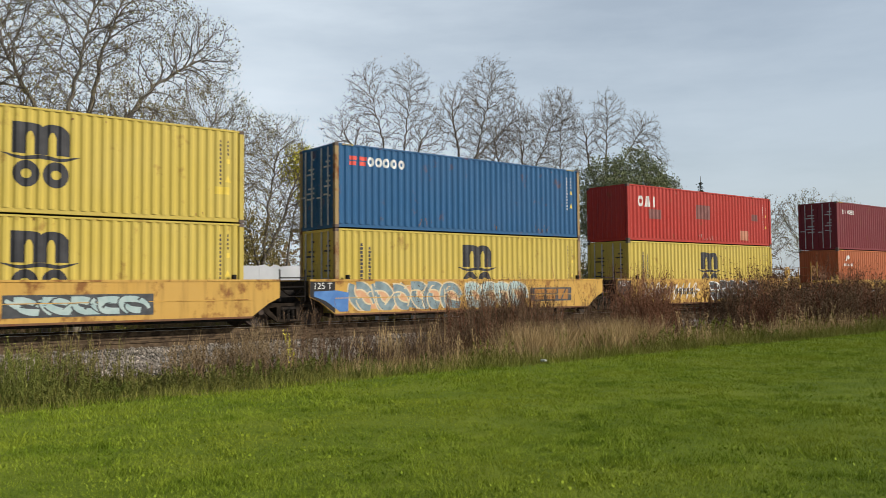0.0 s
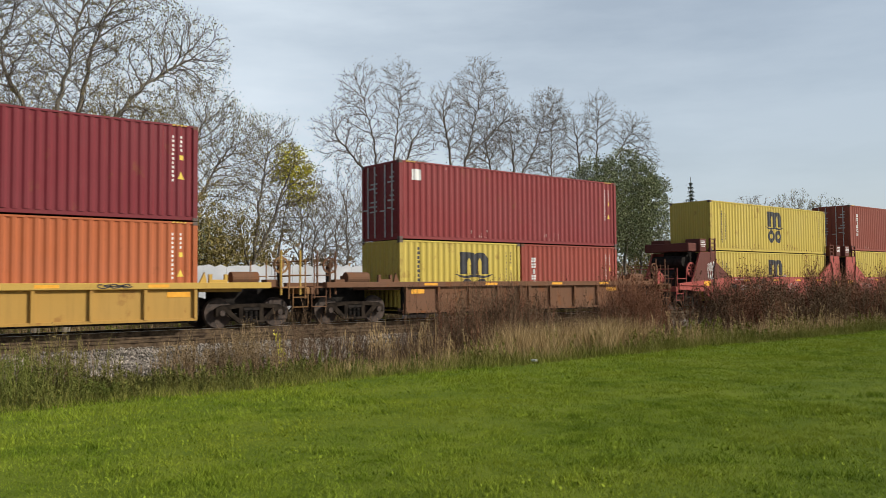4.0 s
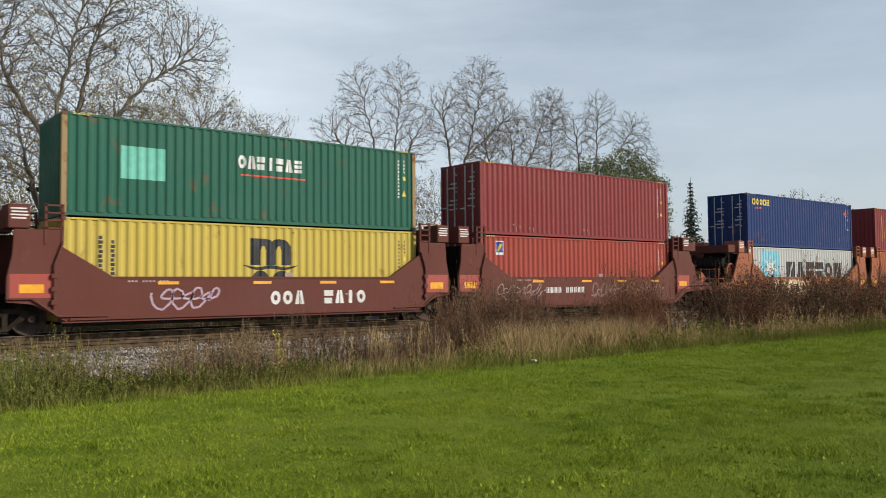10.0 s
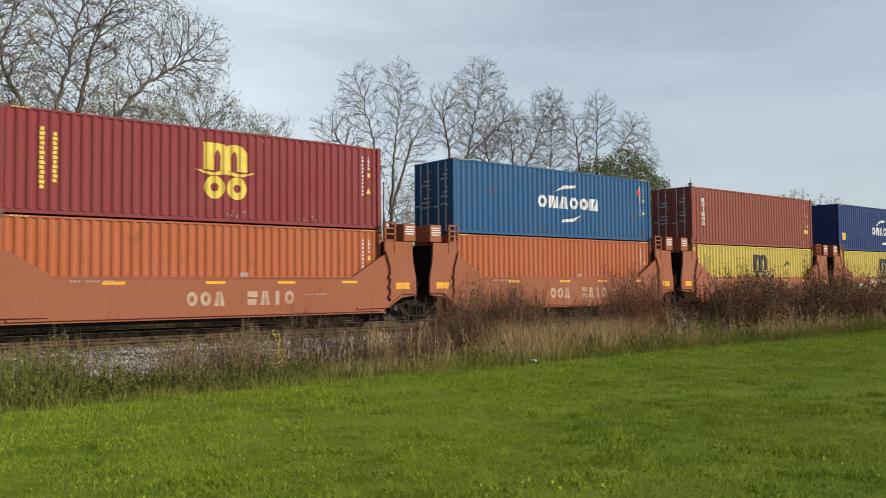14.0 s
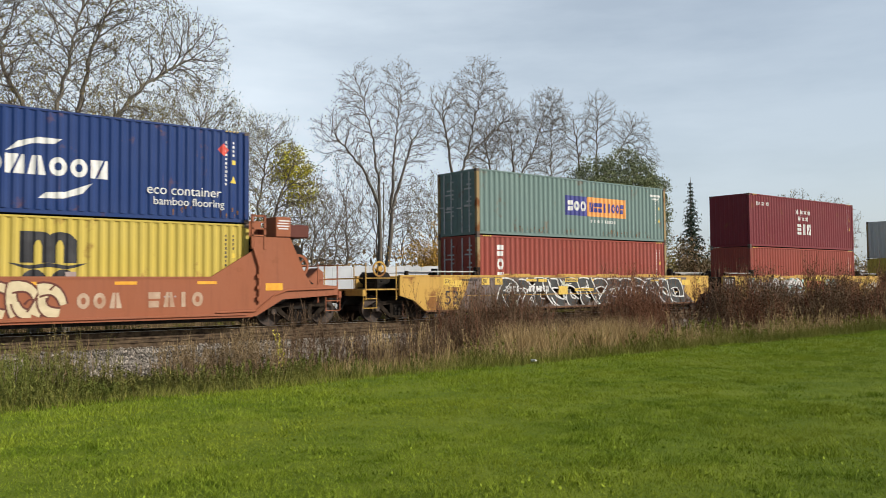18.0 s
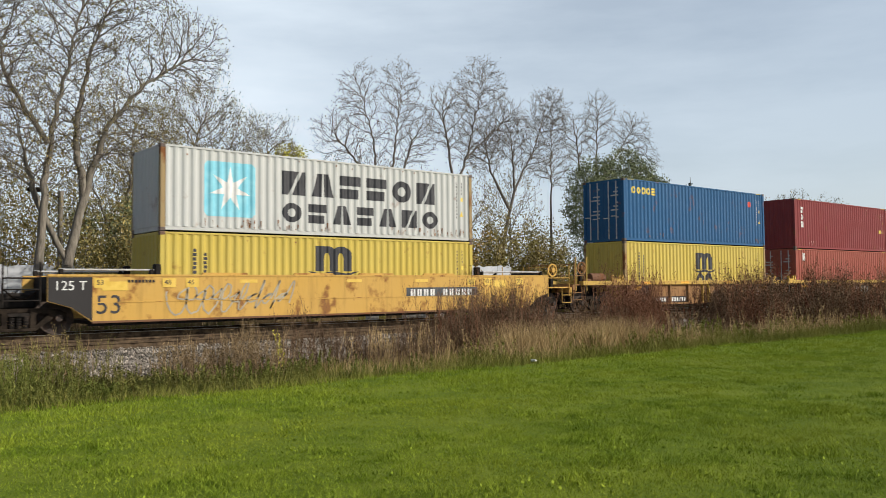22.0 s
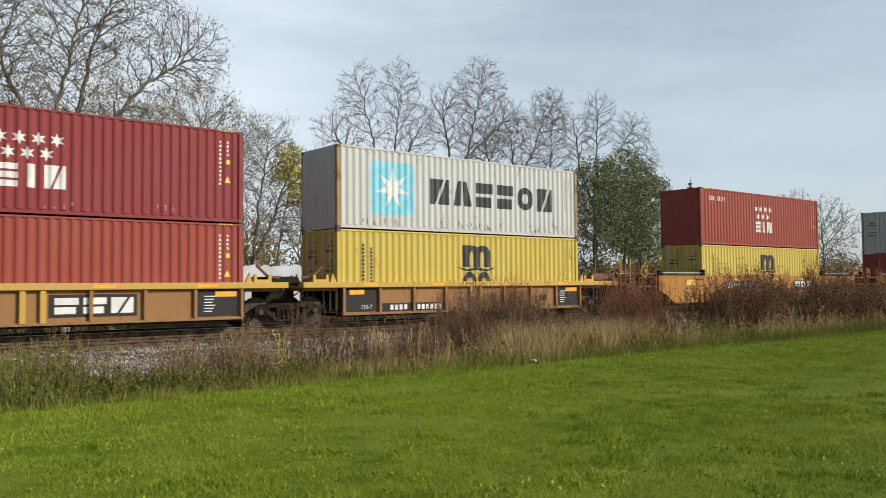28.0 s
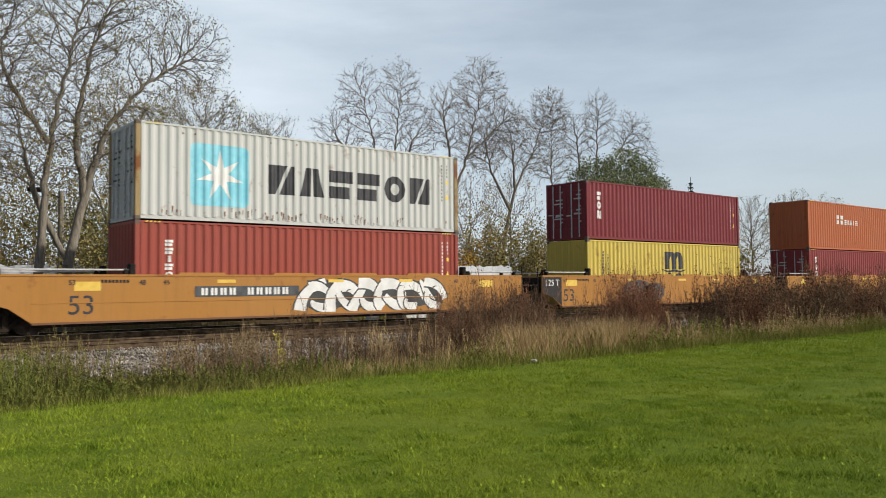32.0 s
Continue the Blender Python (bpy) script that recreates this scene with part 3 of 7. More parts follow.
def truck(car, x, tread=False):
    """A two-axle truck under car at x: cast side frames, spring nests, bolster, two wheelsets."""
    bm = B()
    box(bm, -0.2, 0.2, -0.95, 0.95, 0.42, 0.72, 0.03)
    disc_m = Matrix.Translation((0, 0, 0.78))
    bmesh.ops.create_cone(bm, cap_ends=True, segments=16, radius1=0.3, radius2=0.3, depth=0.12, matrix=disc_m)
    t = part("truck", bm, TRUCKM, car, "dusty cast steel truck", key=("bolster",))
    t.location = (x, 0, 0)
    for s in (-1, 1):
        bm = B()
        y0, y1 = sorted((s * 0.93, s * 1.09))
        prism(bm, [(-1.18, 0.36), (-1.18, 0.60), (-0.98, 0.70), (-0.45, 0.74), (0.45, 0.74), (0.98, 0.70), (1.18, 0.60), (1.18, 0.36), (1.05, 0.40), (0.9, 0.56), (0.38, 0.62), (-0.38, 0.62), (-0.9, 0.56), (-1.05, 0.40)], y0, y1)
        for k in (-1, 1):
            prism(bm, [(k * 0.98, 0.60), (k * 0.80, 0.42), (k * 0.42, 0.14), (k * 0.30, 0.14), (k * 0.30, 0.25), (k * 0.44, 0.30), (k * 0.74, 0.58)], y0 + 0.01, y1 - 0.01)
            prism(bm, [(k * 0.42, 0.22), (k * 0.28, 0.22), (k * 0.28, 0.66), (k * 0.42, 0.66)], y0 + 0.005, y1 - 0.005)
        box(bm, -0.42, 0.42, y0, y1, 0.13, 0.21, 0.015)
        part("side_frame", bm, TRUCKM, t, key=("frame", s))
        bm = B()
        for i in range(3):
            for j in range(7):
                z = 0.23 + j * 0.043
                disc_m = Matrix.Translation((-0.17 + i * 0.17, s * 1.0, z))
                bmesh.ops.create_cone(bm, cap_ends=True, segments=10, radius1=0.075, radius2=0.075, depth=0.026, matrix=disc_m)
        box(bm, -0.27, 0.27, s * 1.0 - 0.09, s * 1.0 + 0.09, 0.53, 0.64)
        part("spring_nest", bm, DARK, t, "nest of coil springs", key=("spring", s))["kind"] = "stuff"
        for k in (-1, 1):
            part("bearing", disc(B(), (k * 0.99, RADIUS), 0.115, s * 1.02, s * 1.14, 14, 0.09), WHEELM, t, "rusty axle bearing", key=("bear", s, k))
    for k, key in ((-1, "a"), (1, "b")):
        w = part("wheelset", wheelset_bm() if ("wheels",) not in MESHES else None, WHEELM, t, "pair of steel wheels on an axle", key=("wheels",))
        w.location = (k * 0.99, 0, RADIUS)
        WHEELSETS[key].append(w)
    return t


def unit(name, s0, label):
    th = tagged(new(name), label, "railway car", group="cars of the train")
    th.location = (s0, 0, 0)
    CARS.append((th, s0))
    return th


def both_sides(name, pts, mat, th, y=CH, thick=0.08, label="", key=None):
    for s in (-1, 1):
        part(name, prism(B(), pts, *sorted((s * y, s * (y - thick)))), mat, th, label, key=None if key is None else (*key, s))


def mirrored(pts, L=12.192):
    return [(L - x, z) for x, z in pts][::-1]


def bars(name, polys, mat, th, y, label):
    """Flat paint on a car's plain side at y (the side that faces -y)."""
    if name in ("reflector", "chord_reflector", "patch", "end_plate", "number_panel"):
        for p in polys:
            ob = part(name, painted([p], base_y=-y, flat=True), mat, th, label)
        return ob
    ob = part(name, painted(polys, base_y=-y, flat=True), mat, th, label)
    if len(polys) > 1:
        ob["kind"] = "stuff"
    return ob


def ribbon(pts, w0, w1, y, bm):
    """A painted stroke along pts, w0 wide at the start and w1 at the end, at its own depth y."""
    n = len(pts)
    a, b = [], []
    for i, (x, z) in enumerate(pts):
        px, pz = pts[max(0, i - 1)]
        qx, qz = pts[min(n - 1, i + 1)]
        d = math.hypot(qx - px, qz - pz) or 1
        w = (w0 + (w1 - w0) * i / (n - 1)) / 2
        nx, nz = -(qz - pz) / d * w, (qx - px) / d * w
        a.append(bm.verts.new((x - nx, -y, z - nz)))
        b.append(bm.verts.new((x + nx, -y, z + nz)))
    for i in range(n - 1):
        bm.faces.new((a[i], a[i + 1], b[i + 1], b[i]))


def tag_scrawl(seed, x0, x1, z0, z1, n=6, w=0.05):
    """A spray-can scrawl: overlapping loops and zigzags as thin ribbons, no letters."""
    rnd = random.Random(seed)
    polys = []
    prev, a = None, rnd.uniform(0, 6.3)
    steps = n * 14
    mid, amp = (z0 + z1) / 2, (z1 - z0) / 2
    for k in range(steps):
        a += rnd.uniform(0.45, 0.95)
        t = k / steps
        p = (x0 + (x1 - x0) * t + (x1 - x0) / n * 0.55 * math.cos(a), mid + amp * (0.55 + 0.45 * math.sin(k * 0.37)) * math.sin(a * 1.02))
        if prev:
            dx, dz = p[0] - prev[0], p[1] - prev[1]
            d = math.hypot(dx, dz) or 1
            nx, nz = -dz / d * w / 2, dx / d * w / 2
            polys.append([(prev[0] - nx, prev[1] - nz), (p[0] - nx, p[1] - nz), (p[0] + nx, p[1] + nz), (prev[0] + nx, prev[1] + nz)])
        prev = p
    return polys


def mural(th, seed, x0, x1, z0, z1, n, fill, edge, y, back=None, slant=0.25):
    """A large graffito of interlocking bent strokes with outlines, over a cloud of colour; no letters."""
    rnd = random.Random(seed)
    if back:
        m = max(6, int((x1 - x0) / 0.35))
        top = [(x0 + (x1 - x0) * i / m, z1 - rnd.uniform(0.0, 0.28)) for i in range(m + 1)]
        low = [(x0 + (x1 - x0) * i / m, z0 + rnd.uniform(0.0, 0.22)) for i in range(m + 1)]
        bm = B()
        for i in range(m):
            bm.faces.new([bm.verts.new((x, -y - 0.004, z)) for x, z in (low[i], low[i + 1], top[i + 1], top[i])])
        part("graffiti_cloud", bm, back, th, "cloud of spray paint behind a graffito")
    cw = (x1 - x0) / n
    H = z1 - z0
    b_out, b_fill, b_cut = B(), B(), B()
    k = 0
    for i in range(n):
        cx = x0 + (i + 0.5) * cw
        for q in range(3):
            sl = rnd.uniform(-slant, slant) * 1.4
            if q == 0:
                p0, p2 = (cx - cw * 0.35 - sl, z0 + 0.07), (cx - cw * 0.2 + sl, z1 - 0.08)
                p1 = (cx - cw * rnd.uniform(0.2, 0.9), z0 + H * rnd.uniform(0.3, 0.7))
            elif q == 1:
                p0, p2 = (cx - cw * 0.4, z1 - H * rnd.uniform(0.1, 0.3)), (cx + cw * 0.6, z0 + H * rnd.uniform(0.15, 0.5))
                p1 = (cx + cw * rnd.uniform(0.1, 0.7), z1 - H * rnd.uniform(0.0, 0.2))
            else:
                p0, p2 = (cx + cw * 0.45 + sl * 0.5, z0 + 0.07), (cx - cw * 0.25, z0 + H * rnd.uniform(0.3, 0.6))
                p1 = (cx - cw * rnd.uniform(0.0, 0.5), z0 + H * rnd.uniform(0.05, 0.25))
            pts = []
            for j in range(8):
                t = j / 7
                pts.append(((1 - t) ** 2 * p0[0] + 2 * t * (1 - t) * p1[0] + t * t * p2[0], min(max((1 - t) ** 2 * p0[1] + 2 * t * (1 - t) * p1[1] + t * t * p2[1], z0 + 0.02), z1 - 0.02)))
            w0, w1 = cw * rnd.uniform(0.34, 0.5), cw * rnd.uniform(0.1, 0.3)
            d = k * 0.00025
            ribbon(pts, min(w0 + 0.11, H * 0.5), w1 + 0.10, y + 0.006 + d, b_out)
            ribbon(pts, min(w0, H * 0.42), w1, y + 0.0061 + d, b_fill)
            k += 1
        ux, uz = cx + rnd.uniform(-.3, .3) * cw, z0 + H * rnd.uniform(0.25, 0.75)
        ribbon([(ux, uz), (ux + 0.1, uz + 0.12), (ux + 0.22, uz + 0.14)], 0.07, 0.02, y + 0.0063 + k * 0.00025, b_cut)
    for bm in (b_out, b_fill, b_cut):
        for f in bm.faces:
            f.normal_update()
            if f.normal.y > 0:
                f.normal_flip()
        for v in bm.verts:
            v.co.z = min(max(v.co.z, z0), z1)
    part("graffiti_outline", b_out, edge, th, "outline of a graffito")["kind"] = "stuff"
    part("graffiti_fill", b_fill, fill, th, "filled graffito strokes")["kind"] = "stuff"
    part("graffiti_accent", b_cut, edge, th, "")["kind"] = "stuff"


def floor_of_well(th, x0=0.1, x1=12.1):
    bm = B()
    for s in (-1, 1):
        box(bm, x0, x1, *sorted((s * 1.0, s * 1.36)), 0.22, 0.34)
    for i in range(7):
        x = x0 + 0.3 + i * (x1 - x0 - 0.6) / 6
        box(bm, x - 0.12, x + 0.12, -1.0, 1.0, 0.24, 0.34)
    part("well_floor", bm, DARK, th, key=("wf", x0, x1))


def end_platform(th, x, d, mat, zt=1.05, reach=1.6, wheel=True):
    """Open end of a car: draft sill, walkway, grab irons, brake wheel, coupler. d: -1 for the end at the low x."""
    ex = x + d * reach
    part("draft_sill", box(B(), *sorted((x - d * 2.0, ex)), -0.32, 0.32, 0.62, zt, 0.02), DARK, th)
    part("end_beam", box(B(), *sorted((ex - d * 0.12, ex)), -CH + 0.06, CH - 0.06, zt - 0.2, zt + 0.02, 0.015), mat, th)
    part("walkway", box(B(), *sorted((x - d * 0.2, ex - d * 0.1)), -CH + 0.1, CH - 0.1, zt, zt + 0.05), mat, th)
    bm = B()
    for s in (-1, 1):
        y = s * (CH - 0.09)
        for q in (0.1, reach - 0.15):
            rod(bm, (x + d * q, y, zt - 0.35), (x + d * q, y, zt + 0.95), 0.022, 6)
        rod(bm, (x + d * 0.1, y, zt + 0.42), (ex - d * 0.15, y, zt + 0.42), 0.018, 6)
        for z in (zt - 0.3, zt - 0.62):
            rod(bm, (x + d * (reach - 0.6), y, z), (ex - d * 0.05, y, z), 0.016, 6)
        rod(bm, (x + d * (reach - 0.6), y, zt - 0.62), (x + d * (reach - 0.6), y, zt), 0.016, 6)
        rod(bm, (ex - d * 0.05, y, zt - 0.62), (ex - d * 0.05, y, zt), 0.016, 6)
    for z in (zt + 0.42, zt + 0.9):
        rod(bm, (ex - d * 0.15, -CH + 0.3, z), (ex - d * 0.15, CH - 0.3, z), 0.018, 6)
    part("end_railing", bm, mat, th, "steel end railing with a step")
    if wheel:
        bm = B()
        ring(bm, 0.22, 0.28, -0.02, 0.02, 20)
        for i in range(6):
            a = i * math.pi / 3
            rod(bm, (0, 0, 0), (0.24 * math.cos(a), 0, 0.24 * math.sin(a)), 0.018, 6)
        disc(bm, (0, 0), 0.1, -0.08, 0.05, 12)
        w = part("brake_wheel", bm, mat, th, "hand brake wheel")
        w.location = (x + d * (reach - 0.9), -CH + 0.35, zt + 0.75)
        part("brake_stand", box(B(), *sorted((x + d * (reach - 0.83), x + d * (reach - 0.97))), -CH + 0.38, -CH + 0.5, zt, zt + 0.75), DARK, th)
    bm = B()
    box(bm, *sorted((ex, ex + d * 0.45)), -0.16, 0.16, 0.72, 0.96, 0.03)
    box(bm, *sorted((ex + d * 0.35, ex + d * 0.68)), -0.22, 0.14, 0.68, 1.0, 0.05)
    part("coupler", bm, DARK, th, "knuckle coupler")
    bm = B()
    pts = [Vector((ex + d * (0.05 + 0.1 * i), -0.45, 0.75 - 0.32 * math.sin(math.pi * i / 7))) for i in range(8)]
    for a, b in zip(pts, pts[1:]):
        rod(bm, a, b, 0.03, 6)
    part("air_hose", bm, DARK, th, "rubber air hose")


def joint(th, x, mat):
    """Between two linked units: the dark articulation over the shared truck, with hoses."""
    part("articulation", box(B(), x - 0.55, x + 0.55, -0.5, 0.5, 0.72, 1.15, 0.05), DARK, th, "dark articulated joint")
    bm = B()
    for s in (-1, 1):
        for y in (-CH + 0.15, 0.9):
            pts = [Vector((x - 0.42 + 0.84 * i / 8, y, 1.25 - 0.28 * math.sin(math.pi * i / 8))) for i in range(9)]
            for a, b in zip(pts, pts[1:]):
                rod(bm, a, b, 0.022, 6)
    part("jumper_hoses", bm, TRUCKM, th, "grey jumper hoses")


def csx(s0, mat, left, right, label, texts):
    """A unit of a linked well car with raised corner brackets. left/right: True at the outer end of the set."""
    th = unit("well_car", s0, label)
    L = 12.192
    trim = CSXBROWN if mat is CSXPINK else mat
    lo = [(0.12, 0.37), (-0.72, 0.85), (-1.35, 0.92), (-1.35, 1.55), (-1.22, 2.15), (-1.18, 2.84), (-0.05, 2.84), (-0.05, 2.42), (1.40, 1.55)]
    hi_ = [(-0.14, 0.36), (-1.05, 0.86), (-3.1, 0.98), (-3.1, 1.28), (-2.1, 1.34), (-1.85, 1.7), (-1.32, 2.84), (-0.05, 2.84), (-0.05, 2.42), (1.40, 1.55)]
    a = hi_ if left else lo
    b = mirrored(hi_ if right else lo)
    pts = a + b
    both_sides("side_sill", pts, mat, th, key=("csx", left, right, mat.name))
    bm = B()
    for s in (-1, 1):
        box(bm, 0.2, L - 0.2, *sorted((s * (CH + 0.06), s * (CH - 0.02))), 0.40, 0.46)
        box(bm, 0.0, L, *sorted((s * (CH + 0.05), s * (CH - 0.02))), 0.33, 0.365)
    part("bottom_chord", bm, mat, th, key=("cch", mat.name))
    part("top_chord", box(box(B(), 1.35, L - 1.35, -CH - 0.015, -CH + 0.12, 1.53, 1.59), 1.35, L - 1.35, CH - 0.12, CH + 0.015, 1.53, 1.59), mat, th, key=("ctc", mat.name))
    floor_of_well(th)
    for e, outer in ((0, left), (1, right)):
        f = (lambda x: x) if e == 0 else (lambda x: L - x)
        d = -1 if e == 0 else 1
        for s in (-1, 1):
            ya, yb = sorted((s * (CH + 0.01), s * 0.62))
            bm = B()
            box(bm, *sorted((f(-1.34), f(-0.80))), ya, yb, 2.86, 3.50, 0.02)
            part("bracket_box", bm, trim, th, key=("bb", e, s, mat.name))
            if s < 0:
                bars("box_lettering", [rect(*sorted((f(-1.28 + (i % 2) * 0.03), f(-0.90 + (i % 3) * 0.03))), 3.36 - i * 0.085, 3.40 - i * 0.085) for i in range(4)], WHITE, th, CH + 0.012, "small white stencilled lines")
            bm = B()
            for z in (2.88, 3.1, 3.3, 3.5):
                box(bm, *sorted((f(-0.45), f(0.02))), *sorted((s * (CH + 0.02), s * (CH - 0.05))), z - 0.025, z + 0.025)
            for x in (-0.42, 0.0):
                box(bm, *sorted((f(x - 0.035), f(x + 0.035))), *sorted((s * (CH + 0.02), s * (CH - 0.06))), 2.45, 3.54)
            part("corner_guide", bm, trim, th, key=("cg", e, s, mat.name))
            bm = B()
            rod(bm, (f(0.0), s * (CH + 0.05), 2.5), (f(-0.2), s * (CH + 0.05), 1.9), 0.035, 6)
            rod(bm, (f(-0.2), s * (CH + 0.05), 1.95), (f(-0.2), s * (CH + 0.05), 0.75), 0.035, 6)
            for z in (0.9, 1.25, 1.6):
                box(bm, *sorted((f(-0.28), f(-0.12))), *sorted((s * (CH + 0.09), s * CH)), z - 0.06, z + 0.06)
            part("ladder_pipe", bm, trim, th, key=("lp", e, s, mat.name))
            bm = B()
            line = [(-3.0, 1.2), (-1.2, 1.15), (-0.75, 1.0), (-0.1, 0.52), (1.2, 0.5)] if outer else [(-1.3, 1.0), (-0.75, 1.0), (-0.1, 0.52), (1.2, 0.5)]
            for p, q in zip(line, line[1:]):
                rod(bm, (f(p[0]), s * (CH + 0.04), p[1]), (f(q[0]), s * (CH + 0.04), q[1]), 0.03, 6)
            part("air_pipe", bm, mat, th, key=("ap", e, s, outer, mat.name))
            if s < 0:
                if mat is CSXBROWN:
                    bars("patch", [rect(*sorted((f(-1.28), f(-0.16))), 1.02, 1.66)], CSXPINK, th, CH + 0.003, "pink-red repainted patch")
                bars("reflector", [rect(*sorted((f(-1.05), f(-0.45))), 1.15, 1.38)], MARKO, th, CH + 0.006, "orange reflective plate")
        part("bulkhead", box(B(), *sorted((f(-0.14), f(-0.05))), -CH + 0.1, CH - 0.1, 0.9, 2.84), DARK, th, key=("bh", e))
        if outer:
            bm = B()
            prism(bm, [(f(-0.2), 1.0), (f(-3.0), 1.0), (f(-3.0), 1.2), (f(-2.0), 1.9), (f(-1.6), 2.9), (f(-0.2), 2.9)], -0.45, 0.45)
            part("end_frame", bm, DARK, th, "dark sloping end frame", key=("ef", e))
            part("air_tank", rod(B(), (f(-1.8), -0.9, 2.35), (f(-1.8), 0.9, 2.35), 0.3, 16), DARK, th, "dark air tank", key=("tank", e))
            # on orange cars this brown puts the box's shade into its colour
            part("cross_box", box(B(), *sorted((f(-2.1), f(-1.2))), -CH + 0.15, CH - 0.15, 2.86, 3.28, 0.03), CSXBROWN, th, key=("cb", e))
            bm = B()
            ring(bm, 0.3, 0.38, -0.03, 0.03, 20)
            for i in range(8):
                rod(bm, (0, 0, 0), (0.33 * math.cos(i * math.pi / 4), 0, 0.33 * math.sin(i * math.pi / 4)), 0.025, 6)
            w = part("brake_wheel", bm, mat, th, "spoked hand brake wheel")
            w.location = (f(-1.75), -CH + 0.25, 1.95)
            end_platform(th, f(-2.3), d, mat, 1.08, 1.0, wheel=False)
            part("end_casting", prism(B(), [(f(-3.25), 1.1), (f(-3.25), 1.75), (f(-3.05), 1.9), (f(-2.5), 1.45), (f(-2.3), 1.1)], -0.3, 0.3), mat, th, key=("ec", e, mat.name))
            truck(th, f(-1.9))
    if not right:
        joint(th, 13.85, mat)
        truck(th, 13.85)
    xs_ = [2.6, 5.6, 8.0, 10.4]
    bars("stencil_line", [rect(x + k * 0.1, x + k * 0.1 + 0.065, z, z + 0.05) for x, z, n in ((1.75, 1.43, 12), (9.0, 0.98, 9)) for k in range(n) if k % 5 != 3], SCRAWL, th, CH + 0.005, "small worn stencil lines")
    part("plate_cover", box(B(), 6.7, 6.98, -CH - 0.012, -CH, 1.58, 1.72, 0.008), SCRAWL, th, "small pale plate on the top chord", key=("pc",))
    bars("reflector", [rect(x, x + 0.62, 1.36, 1.45) for x in xs_], MARKO, th, CH + 0.006, "orange reflective strips")
    for nm, m, polys, lab in texts:
        bars(nm, polys, m, th, CH + 0.008, lab)
    return th


def solid_side(s0, mat, lx, rx, zt, left, right, label, style="53", dark_left=False):
    """A well car unit with plain plate sides. lx, rx: where the plate starts and ends; left/right: True at the set's outer ends."""
    th = unit("well_car", s0, label)
    cut = 1.15 if style == "53" else 0.95
    pts = [(lx + cut, 0.34), (lx + cut - 0.55, 0.74), (lx, 0.92), (lx, zt), (rx, zt), (rx, 0.92), (rx - cut + 0.55, 0.74), (rx - cut, 0.34)]
    both_sides("side_plate", pts, mat, th, key=("solid", lx, rx, zt, mat.name))
    # chord darker than the plate: the dark gap underneath is put into its colour
    part("bottom_chord", box(box(B(), lx + cut, rx - cut, -CH - 0.03, -CH + 0.2, 0.30, 0.36), lx + cut, rx - cut, CH - 0.2, CH + 0.03, 0.30, 0.36), TTXRUST, th, key=("sbc", lx, rx))
    part("top_chord", box(box(B(), lx, rx, -CH - 0.02, -CH + 0.14, zt - 0.03, zt + 0.03), lx, rx, CH - 0.14, CH + 0.02, zt - 0.03, zt + 0.03), mat, th, key=("stc", lx, rx, zt, mat.name))
    part("fold_line", box(B(), lx + cut, rx - cut, -CH - 0.012, -CH + 0.02, 0.86, 0.885), mat, th, key=("fold", lx, rx, mat.name))
    floor_of_well(th, lx + cut, rx - cut)
    for e in (0, 1):
        x = lx + 0.35 if e == 0 else rx - 0.35
        part("bulkhead", box(B(), x - 0.05, x + 0.05, -CH + 0.1, CH - 0.1, 0.9, zt - 0.02), DARK, th)
        part("deck_end", box(B(), *sorted((x, x + (-0.3 if e == 0 else 0.3))), -CH + 0.1, CH - 0.1, zt - 0.5, zt - 0.4), DARK, th)
    for x in ((lx + 0.35, -0.3, 12.5, rx - 0.35) if style == "53" else (0.4, 11.8)):
        for q in (-1, 1):
            part("stacking_bracket", box(B(), x - 0.06, x + 0.06, *sorted((q * (CH - 0.02), q * (CH - 0.16))), zt + 0.03, zt + 0.18, 0.015), DARK, th)
    if style == "53":
        for q in (-1, 1):
            for a, b in ((lx + 0.3, -0.2), (12.4, rx - 0.3)):
                part("guard_rail", rod(B(), (a, q * (CH - 0.1), zt + 0.16), (b, q * (CH - 0.1), zt + 0.16), 0.028, 6), RODM, th, "pale galvanised guard rail")
    if style == "53":
        bm = B()
        for x in (1.2, 4.3, 6.8, 9.6):
            prism(bm, [(x, zt + 0.03), (x + 1.5, zt + 0.03), (x + 1.45, zt + 0.09), (x + 0.05, zt + 0.09)], -CH + 0.02, -CH + 0.1)
        part("guide_rail", bm, mat, th, key=("gr", zt, mat.name))
        for e, x in ((0, -0.12), (1, 12.31)):
            bm = B()
            for s in (-1, 1):
                box(bm, x - 0.09, x + 0.09, *sorted((s * (CH - 0.02), s * (CH - 0.28))), zt, zt + 0.34, 0.03)
            part("lock_stand", bm, DARK, th, "dark upright lock stand", key=("ls", e, zt))
    for e, outer in ((0, left), (1, right)):
        x = lx if e == 0 else rx
        d = -1 if e == 0 else 1
        if outer:
            end_platform(th, x, d, mat, 1.12, 1.55)
            truck(th, x + (0.25 * d * -1 if style == "53" else d * 0.75))
            bm = B()
            rod(bm, (x + d * 0.1, -0.7, 1.55), (x + d * 0.1, 0.7, 1.55), 0.22, 14)
            box(bm, *sorted((x + d * 0.2, x + d * 0.7)), -0.9, -0.3, 1.15, 1.4, 0.02)
            part("brake_gear", bm, DARK, th, "brake cylinder and valves")
